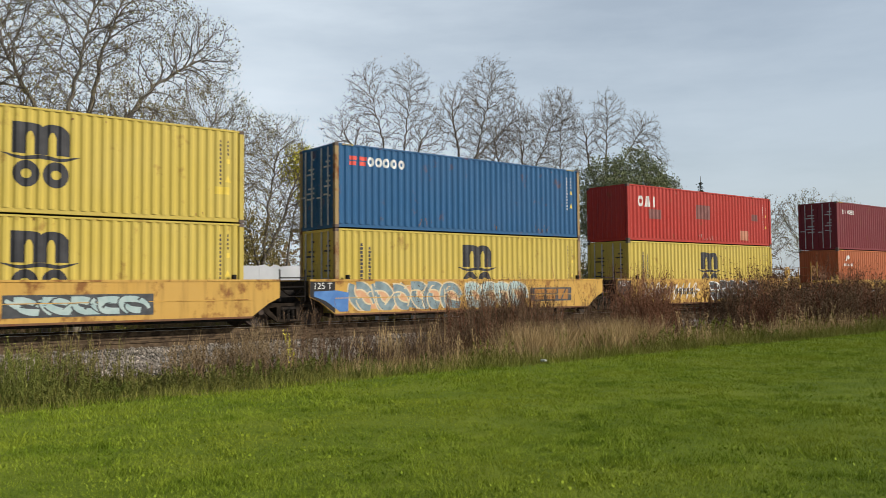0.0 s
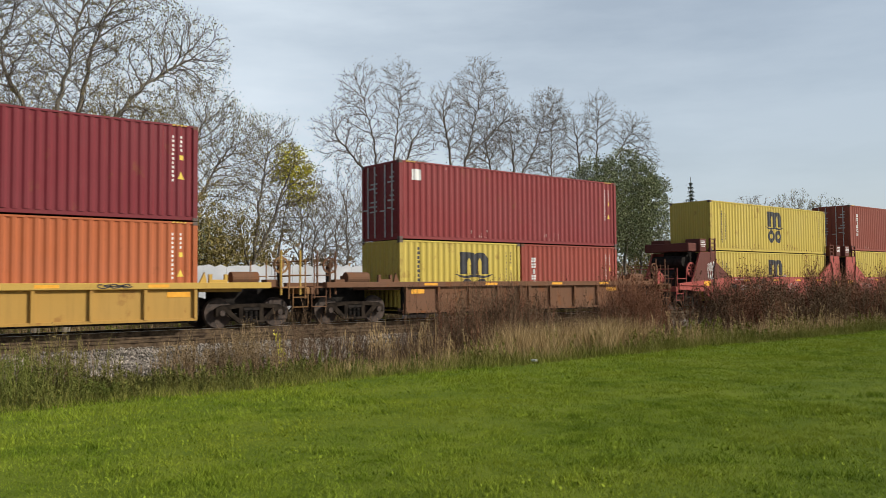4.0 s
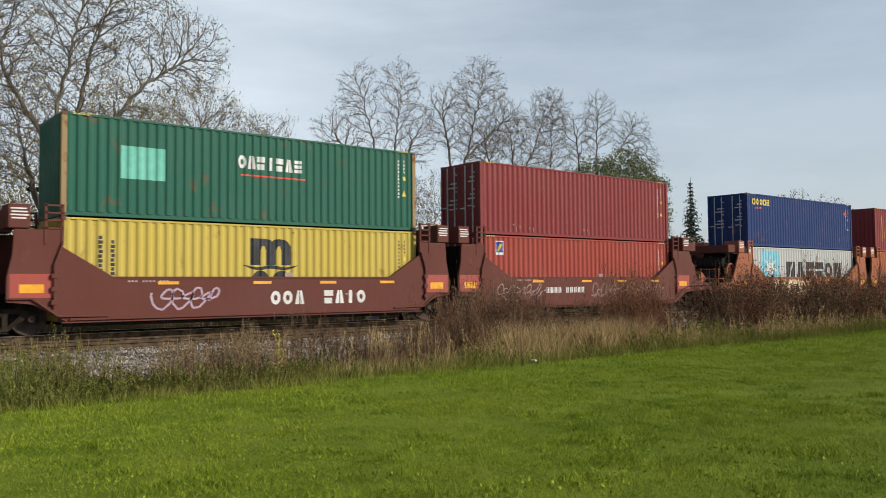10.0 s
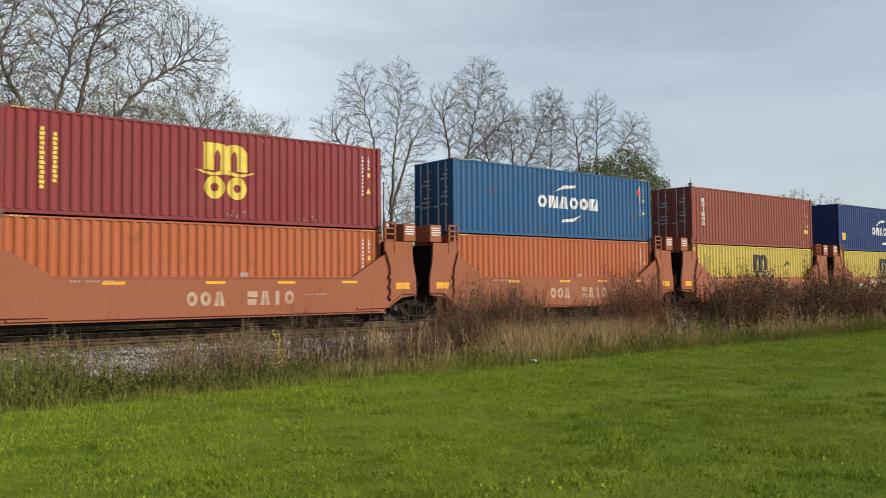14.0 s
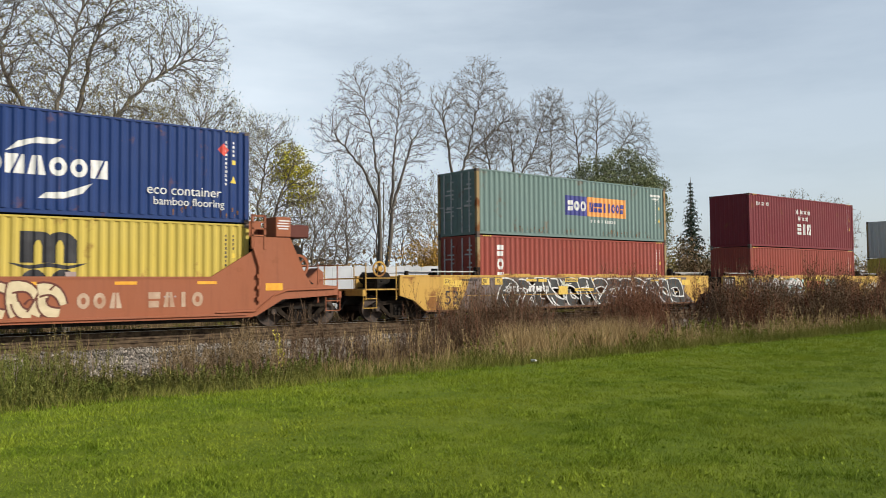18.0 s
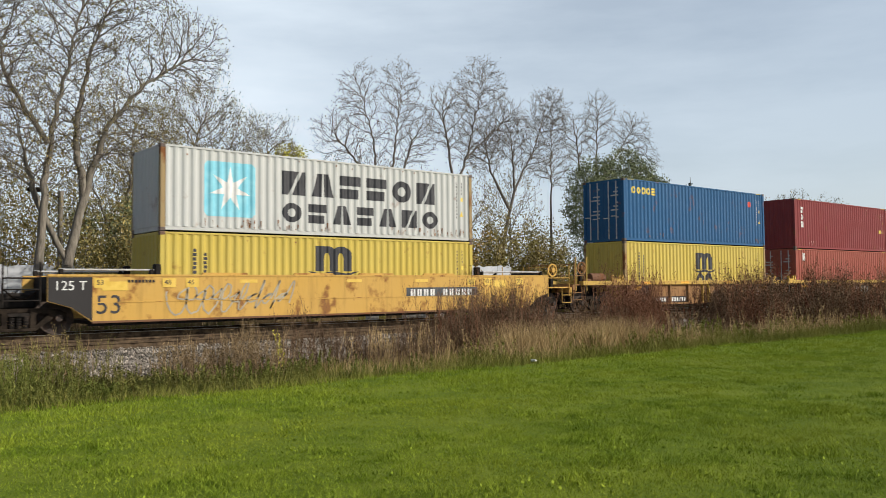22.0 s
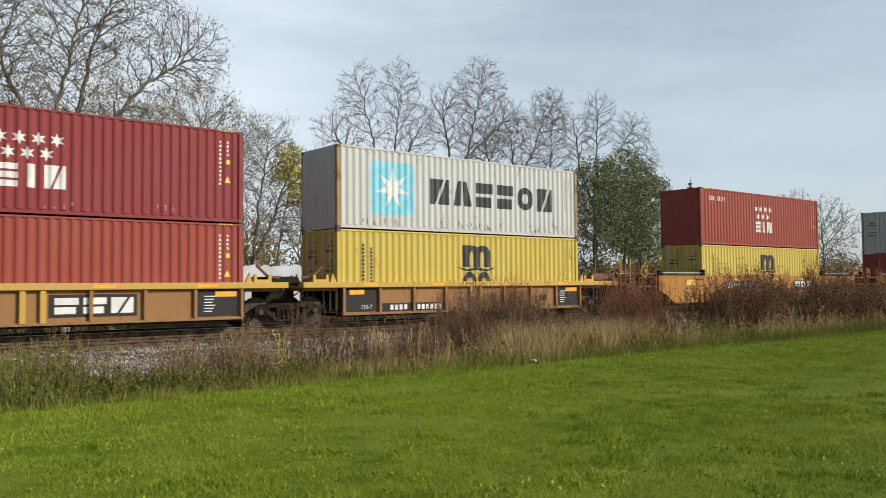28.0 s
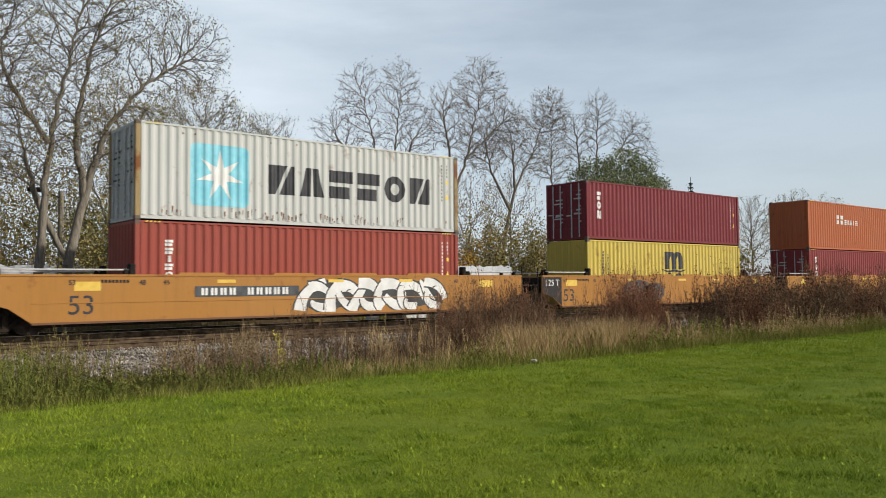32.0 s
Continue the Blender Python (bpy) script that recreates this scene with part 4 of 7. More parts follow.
    if not right:
        xj = 6.096 + (19.6 if style == "53" else 15.43) / 2
        joint(th, xj, GREY if style == "53" else mat)
        truck(th, xj)
        bm = B()
        for q in (-0.45, 0.45):
            rod(bm, (xj + q, -CH + 0.12, 0.8), (xj + q, -CH + 0.12, zt + 0.35), 0.025, 6)
        for z in (0.95, 1.25, 1.55):
            rod(bm, (xj - 0.45, -CH + 0.12, z), (xj + 0.45, -CH + 0.12, z), 0.02, 6)
        part("ladder", bm, DARK, th, "dark steel ladder")
    if dark_left:
        bars("dark_panel", [[(lx + 0.01, 0.93), (lx + cut - 0.55, 0.75), (lx + cut, 0.37), (lx + cut, zt - 0.05), (lx + 0.01, zt - 0.05)]], GREY, th, CH + 0.004, "dark grey painted end panel")
    return th


def ribbed_car(s0, mat, left, right, label, plates=True, top=SILL):
    """A well car unit with a deep side sill in bays: top chord, upright ribs, recessed panels."""
    th = unit("well_car", s0, label)
    L = 12.192
    lx, rx = (-3.2 if left else -1.45), (14.5 if right else 13.62)
    part("side_panel", box(box(B(), 0.1, L - 0.1, -CH + 0.1, -CH + 0.2, 0.34, 1.24), 0.1, L - 0.1, CH - 0.2, CH - 0.1, 0.34, 1.24), mat, th, key=("rp", mat.name))
    for s in (-1, 1):
        part("top_chord", box(B(), lx, rx, *sorted((s * (CH + 0.04), s * (CH - 0.22))), 1.22, 1.41, 0.012), top, th, "yellow top chord", key=("rtc", s, lx, rx, top.name))
        part("bottom_chord", box(B(), 0.1, L - 0.1, *sorted((s * (CH - 0.02), s * (CH - 0.22))), 0.28, 0.36), mat, th, key=("rbc", s, mat.name))
        for i in range(9):
            if i == 4:
                xs_ = (5.85, 6.35)
            else:
                xs_ = (0.14 + i * 1.488,)
            for x in xs_:
                w = 0.07 if i == 4 else 0.045
                part("rib", box(B(), x - w, x + w, *sorted((s * (CH + 0.0), s * (CH - 0.12))), 0.34, 1.225), top if i == 4 else mat, th, key=("rib", s, round(x, 2), mat.name, top.name))
    floor_of_well(th)
    if plates:
        bars("end_plate", [rect(0.2, 1.55, 0.38, 1.2), rect(10.62, 11.95, 0.38, 1.2)], GREY, th, CH - 0.098, "dark grey painted end bays")
    bars("reflector", [rect(0.4, 1.0, 0.98, 1.14), rect(11.2, 11.9, 0.98, 1.14)], MARKO, th, CH - 0.092, "orange reflective plates")
    bars("chord_reflector", [rect(x, x + 0.62, 1.27, 1.36) for x in (0.9, 3.9, 7.6, 10.6)], MARKO, th, CH + 0.042, "orange reflective strips")
    for e, outer in ((0, left), (1, right)):
        f = (lambda x: x) if e == 0 else (lambda x: L - x)
        d = -1 if e == 0 else 1
        part("end_deck", box(B(), *sorted((f(0.0), f(-1.4))), -CH + 0.2, CH - 0.2, 1.12, 1.24), mat, th, key=("ed", e, mat.name))
        part("end_bulkhead", box(B(), *sorted((f(0.02), f(0.1))), -CH + 0.1, CH - 0.1, 0.4, 1.24), DARK, th, key=("eb", e))
        for s in (-1, 1):
            y = s * (CH - 0.2)
            bm = B()
            prism(bm, [(f(-0.05), 1.41), (f(-0.28), 1.41), (f(-0.2), 1.72)], *sorted((y, y - s * 0.08)))
            part("end_bracket", bm, top, th, "yellow end bracket", key=("ebr", e, s, top.name))
            bm = B()
            prism(bm, [(f(-0.35), 1.41), (f(-0.95), 1.41), (f(-0.95), 1.66), (f(-0.85), 1.66), (f(-0.85), 1.5), (f(-0.45), 1.5), (f(-0.45), 1.66), (f(-0.35), 1.66)], *sorted((y, y - s * 0.1)))
            part("deck_bracket", bm, top, th, "yellow deck bracket", key=("dbr", e, s, top.name))
        if outer:
            end_platform(th, f(-2.9), d, TTXRUST if top is TTXRUST else TTXTAN, 1.22, 0.85)
            truck(th, f(-1.83))
            bm = B()
            rod(bm, (f(-2.1), -0.9, 1.55), (f(-1.2), -0.9, 1.55), 0.2, 14)
            box(bm, *sorted((f(-2.7), f(-2.3))), -1.2, -0.8, 1.25, 1.5, 0.02)
            part("brake_gear", bm, TTXRUST, th, "rusty brake cylinder", key=("bg", e))
            for q in (-3.45, -2.75):
                part("stanchion", rod(B(), (f(q), -CH + 0.16, 1.0), (f(q), -CH + 0.16, 2.45), 0.035, 6), top, th, "upright yellow stanchion", key=("st", e, q, top.name))
        else:
            bm = B()
            rod(bm, (f(-0.9), -CH + 0.35, 1.6), (f(-0.5), -CH + 0.35, 1.95), 0.05, 6)
            rod(bm, (f(-1.3), -CH + 0.35, 1.55), (f(-0.9), -CH + 0.35, 1.6), 0.05, 6)
            part("lever_arm", bm, TTXRUST, th, "rusty lever", key=("lv", e))
    if not right:
        joint(th, 13.84, GREY)
        truck(th, 13.84)
        part("joint_plate", box(B(), 13.3, 14.4, -0.8, 0.8, 1.3, 1.6, 0.04), DARK, th, key=("jp",))
    return th


# ---- the train: where each stack of containers stands along it at the start ----
SPEED = 12.93
S = [-1.03, 14.45, 29.84, 49.51, 69.24, 88.91, 104.40, 119.90, 135.40, 150.75, 170.07, 185.57, 201.10, 216.66, 232.22,
     254.01, 273.70, 293.30, 314.75, 330.27, 345.83, 361.33, 376.95, 398.44, 421.86, 441.46, 461.10]
HC, ST = 2.896, 2.591
BASE = 0.345


def vertical_name(h):
    return [("lettering", BLACK, column(13, 1.0, h - 0.5, 0.14, 0.098, 0.034) + column(11, 1.34, h - 0.62, 0.13, 0.094, 0.034), "column of small dark lettering bars")]


def ymarks(h):
    return [("emblem", BLACK, emblem(6.35, h - 0.42), "large dark emblem")] + vertical_name(h)


def small_word(colour, h, kinds="o-|A", x=0.55, z=None, w=0.3, hh=0.32, gap=0.09):
    return ("lettering", colour, word(kinds, x, (h - 0.72) if z is None else z, w, hh, gap), "row of lettering blocks")


def upright_word(colour, h, n=6, x=0.9):
    p = []
    for i in range(n):
        p += word("##|#o-"[i % 6], x, h - 0.56 - i * 0.235 - 0.19, 0.24, 0.19, 0)
    return ("lettering", colour, p, "column of lettering blocks")


def starbox(cx, cz, r=0.98):
    return [("emblem_panel", MARKB, [[(cx + i * (r - q), cz + j * (r - u)) for i, j, q, u in ((-1, -1, 0.12, 0), (1, -1, 0.12, 0), (1, -1, 0, 0.12), (1, 1, 0, 0.12), (1, 1, 0.12, 0), (-1, 1, 0.12, 0), (-1, 1, 0, 0.12), (-1, -1, 0, 0.12))]], "pale blue square panel"), ("emblem_star", WHITE, [star(cx, cz, r * 0.84, 7, 0.34)], "white seven-pointed star")]


STACKS = [
    # (upper colour, height, doors at the low end, label, marks), (lower ...)
    (("yellow", HC, "R", "yellow ribbed shipping container with a dark emblem on another", ymarks(HC)), ("yellow", HC, "R", "yellow ribbed shipping container with a dark emblem in a car", ymarks(HC))),
    (("blue", HC, "L", "faded blue ribbed shipping container with red and white lettering", [small_word(MARKR, HC, "##", 0.6, None, 0.3), small_word(WHITE, HC, "ooooo", 1.32, None, 0.28, 0.34, 0.05)]), ("yellow", HC, "L", "yellow ribbed shipping container in a graffiti-covered well car", ymarks(HC))),
    (("red", ST, "R", "bright red ribbed shipping container with darker patches", [small_word(WHITE, ST, "oA|", 0.75, ST - 1.0, 0.42, 0.5, 0.08), ("patch", PRIMER, [rect(1.55, 2.5, 1.05, 1.5), rect(5.3, 6.5, 1.2, 1.9), rect(10.3, 10.9, 1.3, 1.65)], "darker repainted patches"), ("sticker", surface("faded_tan_patch", (0.45, 0.18, 0.1), (0.5, 0.22, 0.13), 3), [rect(9.2, 9.9, 0.25, 0.75)], "tan patch")]), ("yellow", HC, "L", "yellow ribbed shipping container in a yellow well car", ymarks(HC))),
    (("maroon", HC, "L", "dark maroon ribbed shipping container with small white lettering", [small_word(WHITE, HC, "-||o-|", 0.7, None, 0.2, 0.26, 0.06)]), ("orange", HC, "R", "orange ribbed shipping container with a small white emblem", [("emblem", WHITE, [[(0.95, 2.2), (1.1, 2.2), (1.25, 2.55), (1.1, 2.55)], blob(1.35, 2.43, 0.16, 0.14)], "small white emblem"), small_word(WHITE, HC, "|-o-|o-", 0.7, 1.9, 0.13, 0.16, 0.04)])),
    (("wine", HC, "L", "red ribbed shipping container with a small white sticker", [("sticker", WHITE, [rect(0.6, 1.0, HC - 0.7, HC - 0.3)], "square white sticker")]), None),
    (("yellow", ST, "R", "yellow ribbed shipping container with a dark emblem on a pink-red car", [("emblem", BLACK, emblem(6.35, ST - 0.3), "large dark emblem")] + vertical_name(ST)), ("yellow", ST, "R", "yellow ribbed shipping container low in a pink-red well car", [("emblem", BLACK, emblem(6.35, ST - 0.38), "large dark emblem")] + vertical_name(ST))),
    (("rustred", HC, "L", "brown-red ribbed shipping container with white upright lettering", [upright_word(WHITE, HC)]), ("yellow", HC, "R", "yellow ribbed shipping container low in a pink-red well car", ymarks(HC))),
    (("yellow", ST, "L", "yellow ribbed shipping container with a dark emblem on a brown car", [("emblem", BLACK, emblem(6.35, ST - 0.3), "large dark emblem")] + vertical_name(ST)), ("salmon", HC, "R", "salmon-red ribbed shipping container low in a brown well car", [("sticker", WHITE, [rect(0.7, 1.1, HC - 0.75, HC - 0.25)], "square white sticker")])),
    (("green", HC, "R", "dark green ribbed shipping container with white lettering and a pale patch", [small_word(WHITE, HC, "oA#|#A-", 5.2, HC - 1.15, 0.27, 0.42, 0.06), ("patch", MARKT, [rect(1.6, 2.9, 1.15, 2.1)], "pale turquoise patch"), ("underline", MARKR, [rect(5.3, 7.6, HC - 1.38, HC - 1.33)], "thin red line")]), ("yellow", HC, "R", "yellow ribbed shipping container low in a brown well car", ymarks(HC))),
    (("wine", HC, "L", "dark red ribbed shipping container without lettering", []), ("scarlet", HC, "L", "red ribbed shipping container with a small white and blue sticker", [("sticker", WHITE, [rect(0.8, 1.25, HC - 0.78, HC - 0.22)], "white edge of a sticker"), ("emblem_star", MARKN, [rect(0.84, 1.21, HC - 0.68, HC - 0.26)], "dark blue sticker"), ("overprint", MARKY, [[(0.9, HC - 0.64), (0.97, HC - 0.64), (1.15, HC - 0.32), (1.0, HC - 0.36)], [(0.98, HC - 0.52), (1.12, HC - 0.47), (1.14, HC - 0.43), (1.0, HC - 0.46)]], "yellow sign on the sticker")])),
    (("navy", HC, "L", "navy blue ribbed shipping container with yellow lettering", [small_word(MARKY, HC, "oooo-", 0.55, HC - 0.62, 0.3, 0.36, 0.07), small_word(MARKR, HC, "--", 0.9, HC - 0.82, 0.25, 0.1)]), ("white", HC, "R", "dirty white ribbed shipping container with large dark lettering blocks", starbox(2.25, 1.75, 0.95) + [small_word(BLACK, HC, "KA##oK", 4.0, 1.2, 0.92, 0.92, 0.2)])),
    (("wine", HC, "R", "wine-red ribbed shipping container with a yellow emblem", [("emblem", MARKY, emblem(6.35, HC - 0.42), "large yellow emblem"), ("lettering", MARKY, column(13, 1.0, HC - 0.5, 0.14, 0.098, 0.034) + column(11, 1.34, HC - 0.62, 0.13, 0.094, 0.034), "column of small yellow lettering bars")]), ("orange", HC, "R", "faded orange ribbed shipping container low in an orange-brown well car", [])),
    (("blue", HC, "L", "blue ribbed shipping container with white lettering blocks and arcs", [small_word(WHITE, HC, "oKAooK", 4.6, 1.25, 0.56, 0.52, 0.09), ("arc", WHITE, [[(5.6, 1.95), (6.2, 2.25), (7.0, 2.3), (6.9, 2.18), (6.2, 2.1)], [(7.3, 1.02), (6.8, 0.72), (6.0, 0.66), (6.1, 0.78), (6.8, 0.86)]], "white curved strokes")]), ("orange", HC, "R", "faded orange ribbed shipping container low in an orange-brown well car", [])),
    (("rustred", HC, "L", "brown-red ribbed shipping container with white upright lettering", [upright_word(WHITE, HC, 6)]), ("yellow", HC, "R", "yellow ribbed shipping container low in an orange-brown well car", ymarks(HC) + [("sign", BLACK, [[(8.9, 1.9), (9.2, 2.2), (9.27, 2.13), (9.0, 1.83)], [(9.2, 2.2), (9.5, 1.9), (9.42, 1.83), (9.13, 2.13)]], "black square sign on its point")])),
    (("navy", HC, "R", "deep blue ribbed shipping container with white lettering and arcs", [small_word(WHITE, HC, "oKAooK", 4.7, 1.08, 0.47, 0.52, 0.07), ("arc", WHITE, [[(5.25, 1.66), (5.55, 1.95), (6.05, 2.1), (6.65, 2.1), (6.45, 1.95), (5.9, 1.92)], [(7.45, 0.94), (7.2, 0.64), (6.7, 0.47), (6.05, 0.45), (6.25, 0.62), (6.75, 0.66)]], "white curved strokes"), ("sticker", MARKY, [rect(0.45, 0.95, 0.65, 1.1)], "yellow square sticker")]), ("yellow", HC, "R", "yellow ribbed shipping container low in an orange-brown well car", ymarks(HC))),
    (("teal", ST, "L", "weathered grey-green ribbed shipping container with a blue and orange panel", [("panel", MARKN, [rect(5.1, 6.5, 1.0, 1.85)], "blue sign panel"), ("panel", MARKOR, [rect(6.5, 9.15, 1.0, 1.85)], "orange sign panel"), ("overprint", WHITE, word("#oo", 5.22, 1.2, 0.36, 0.44, 0.05), "white lettering blocks on the blue panel"), ("overprint", MARKN, word("K##||oo#", 6.62, 1.2, 0.26, 0.42, 0.045), "blue lettering blocks on the orange panel"), ("web_line", WHITE, word("||o||-o|", 6.7, 0.72, 0.17, 0.14, 0.06), "line of small white lettering bars"), ("sticker", WHITE, [rect(11.0, 11.8, ST - 0.45, ST - 0.35), rect(11.2, 11.6, ST - 0.6, ST - 0.52)], "white code bars")]), ("brick", HC, "L", "red ribbed shipping container with large white upright lettering", [("lettering", WHITE, word('#', 1.05, HC - 0.82, 0.38, 0.44, 0) + word('o', 1.05, HC - 1.36, 0.38, 0.44, 0) + word('K', 1.05, HC - 1.9, 0.38, 0.44, 0), "three large white lettering blocks")])),
    (("maroon", HC, "R", "dark maroon ribbed shipping container with seven white stars", [("stars", WHITE, [star(5.2 + i * 0.45, 2.1, 0.19, 6) for i in range(4)] + [star(5.4 + i * 0.45, 1.72, 0.19, 6) for i in range(3)], "seven small white stars"), small_word(WHITE, HC, "-|K", 5.15, 0.8, 0.5, 0.62, 0.06), small_word(WHITE, HC, "||o|||o|", 0.7, HC - 0.62, 0.14, 0.2, 0.04)]), ("brick", HC, "R", "brick-red ribbed shipping container in a graffiti-covered well car", [])),
    (("white", ST, "R", "dirty white ribbed shipping container with dark lettering blocks in two rows", starbox(2.2, 1.35, 0.85) + [small_word(BLACK, ST, "KA##oK", 4.0, 1.32, 0.86, 0.78, 0.24), small_word(BLACK, ST, "o#A#AKo", 4.0, 0.42, 0.72, 0.64, 0.24)]), ("yellow", ST, "R", "yellow ribbed shipping container low in a rusty yellow well car", [("emblem", BLACK, emblem(5.95, ST - 0.3), "large dark emblem")] + vertical_name(ST))),
    (("blue", HC, "L", "blue ribbed shipping container with yellow lettering and scraped paint", [small_word(MARKY, HC, "oooo-", 0.6, HC - 0.68, 0.3, 0.34, 0.07), ("sign", MARKR, [blob(10.7, 2.25, 0.16, 0.16, 10)], "red hazard mark")]), ("yellow", HC, "R", "stained yellow ribbed shipping container on a tan well car", ymarks(HC))),
    (("wine", HC, "R", "wine-red ribbed shipping container with white upright lettering", [("lettering", WHITE, word("#", 0.72, HC - 0.82, 0.28, 0.36, 0) + word("o", 0.72, HC - 1.24, 0.28, 0.36, 0) + word("K", 0.72, HC - 1.66, 0.28, 0.36, 0), "three white lettering blocks"), ("sticker", MARKY, [rect(11.0, 11.4, 1.2, 1.42)], "yellow sticker")]), ("salmon", HC, "L", "salmon-red ribbed shipping container with a small sticker", [("sticker", WHITE, [rect(0.8, 1.15, HC - 0.7, HC - 0.25)], "white sticker")])),
    (("wine", HC, "R", "wine-red ribbed shipping container with a yellow emblem", [("emblem", MARKY, emblem(6.35, HC - 0.42), "large yellow emblem"), ("lettering", MARKY, column(13, 1.0, HC - 0.5, 0.14, 0.098, 0.034) + column(11, 1.34, HC - 0.62, 0.13, 0.094, 0.034), "column of small yellow lettering bars")]), ("yellow", HC, "L", "yellow ribbed shipping container on a tan well car", ymarks(HC))),
    (("wine", HC, "L", "wine-red ribbed shipping container with seven white stars", [("stars", WHITE, [star(5.3 + i * 0.47, 2.05, 0.2, 6) for i in range(4)] + [star(5.5 + i * 0.47, 1.65, 0.2, 6) for i in range(3)], "seven white stars"), small_word(WHITE, HC, "-|K", 5.2, 0.72, 0.54, 0.64, 0.06), small_word(WHITE, HC, "||o|||o|", 0.7, HC - 0.62, 0.16, 0.24, 0.04)]), ("brick", HC, "R", "brick-red ribbed shipping container with white upright lettering", [upright_word(WHITE, HC, 6)])),
    (("white", HC, "R", "dirty white ribbed shipping container with rust and large dark lettering", starbox(2.35, 1.5, 0.95) + [small_word(BLACK, HC, "KA##oK", 4.05, 1.05, 0.93, 0.95, 0.2)]), ("yellow", HC, "L", "faded yellow ribbed shipping container on a tan well car", ymarks(HC))),
    (("brick", HC, "R", "faded red ribbed shipping container with seven white stars", [("stars", WHITE, [star(5.3 + i * 0.47, 2.05, 0.2, 6) for i in range(4)] + [star(5.5 + i * 0.47, 1.65, 0.2, 6) for i in range(3)], "seven white stars"), small_word(WHITE, HC, "-|K", 5.2, 0.78, 0.52, 0.6, 0.06), small_word(WHITE, HC, "||o|||o|", 0.7, HC - 0.62, 0.16, 0.24, 0.04)]), ("yellow", HC, "L", "bright yellow ribbed shipping container in a gold well car", ymarks(HC))),
    (("white", HC, "L", "off-white ribbed shipping container with large dark lettering", starbox(2.6, 1.45, 0.95) + [small_word(BLACK, HC, "KA##oK", 4.25, 1.0, 0.93, 0.95, 0.2)]), ("brick", HC, "R", "brick-red ribbed shipping container with white upright lettering", [upright_word(WHITE, HC, 5)])),
    (("maroon", ST, "L", "maroon ribbed shipping container with white upright lettering", [("lettering", WHITE, word("#", 0.7, ST - 0.82, 0.28, 0.36, 0) + word("o", 0.7, ST - 1.24, 0.28, 0.36, 0) + word("K", 0.7, ST - 1.66, 0.28, 0.36, 0), "three white lettering blocks")]), ("yellow", HC, "R", "pale yellow ribbed shipping container in a gold well car", ymarks(HC))),
    (("orange", HC, "R", "orange-red ribbed shipping container with a white emblem", [("emblem", WHITE, word("##", 3.6, 1.6, 0.35, 0.55, 0.12) + word("-|A|-", 4.6, 1.6, 0.3, 0.3, 0.08), "white emblem and lettering blocks")]), ("wine", HC, "L", "wine-red ribbed shipping container in a gold well car", [("lettering", WHITE, word("#", 0.7, HC - 0.82, 0.28, 0.36, 0) + word("o", 0.7, HC - 1.24, 0.28, 0.36, 0) + word("K", 0.7, HC - 1.66, 0.28, 0.36, 0), "three white lettering blocks")])),
]

TOPS = {}
for i, (s0, (up, low)) in enumerate(zip(S, STACKS)):
    if low is None:      # two short containers below
        container(s0, BASE, ST, "yellow", "R", [("emblem", BLACK, emblem(3.6, ST - 0.38), "large dark emblem"), ("lettering", BLACK, column(9, 0.8, ST - 0.25, 0.15, 0.11, 0.055), "column of small lettering bars")], 6.058, "short yellow ribbed shipping container in a rusty well car")
        container(s0 + 6.134, BASE, ST, "brick", "R", [upright_word(WHITE, ST, 5, 0.6)], 6.058, "short brick-red ribbed shipping container in a rusty well car")
        hl = ST
    else:
        container(s0, BASE, low[1], low[0], low[2], low[4], 12.192, low[3], RUSTPOST if i in (1, 15, 18) else None)
        hl = low[1]
    TOPS[i] = container(s0, BASE + hl + 0.012, up[1], up[0], up[2], up[4], 12.192, up[3], RUSTPOST if i in (1, 8, 15, 17, 22, 24) else None)

# ---- the cars under them ----
SEA = lambda x: ("lettering", WHITE, word("ooA", x, 0.70, 0.34, 0.44, 0.09) + word("#A|o", x + 1.95, 0.70, 0.34, 0.44, 0.09), "row of white lettering blocks")
SEA_WORN = lambda x: ("lettering", FADED, SEA(x)[2], "row of worn pale lettering blocks")
NUM = lambda x, n=10: ("number_row", WHITE, strokes(x, 0.92, 1.16, 0.24), "row of white number bars")
SCR = lambda seed, x0, x1, m=None, w=0.035: ("graffiti_scrawl", m or SCRAWL, tag_scrawl(seed, x0, x1, 0.62, 1.35, max(3, int((x1 - x0) / 0.4)), w), "thin spray-paint scrawl")
PATCHES = ("patch", GREY, [rect(1.4, 2.0, 0.98, 1.22), rect(5.6, 6.4, 0.88, 1.12), rect(4.3, 4.75, 1.2, 1.5)], "dark repainted patches")
FADED = surface("worn_cream_lettering", (0.40, 0.24, 0.15), (0.52, 0.38, 0.27), 2.5, 0.7)
CREAM = surface("cream_spray", (0.55, 0.45, 0.28), (0.66, 0.56, 0.36), 4)
LILAC = surface("lilac_spray", (0.42, 0.30, 0.40), (0.5, 0.38, 0.46), 4)
SLATE = surface("slate_spray", (0.035, 0.04, 0.045), (0.07, 0.075, 0.08), 4)
PALEB = surface("pale_blue_spray", (0.3, 0.42, 0.42), (0.42, 0.52, 0.5), 4)
GREYBLUE = surface("grey_blue_spray", (0.13, 0.19, 0.215), (0.22, 0.30, 0.32), 4)
PEACH = surface("peach_spray", (0.55, 0.28, 0.14), (0.62, 0.36, 0.2), 4)
MINT = surface("mint_spray", (0.22, 0.45, 0.36), (0.3, 0.5, 0.42), 4)
LIMEW = surface("pale_green_spray", (0.5, 0.52, 0.38), (0.6, 0.62, 0.46), 4)

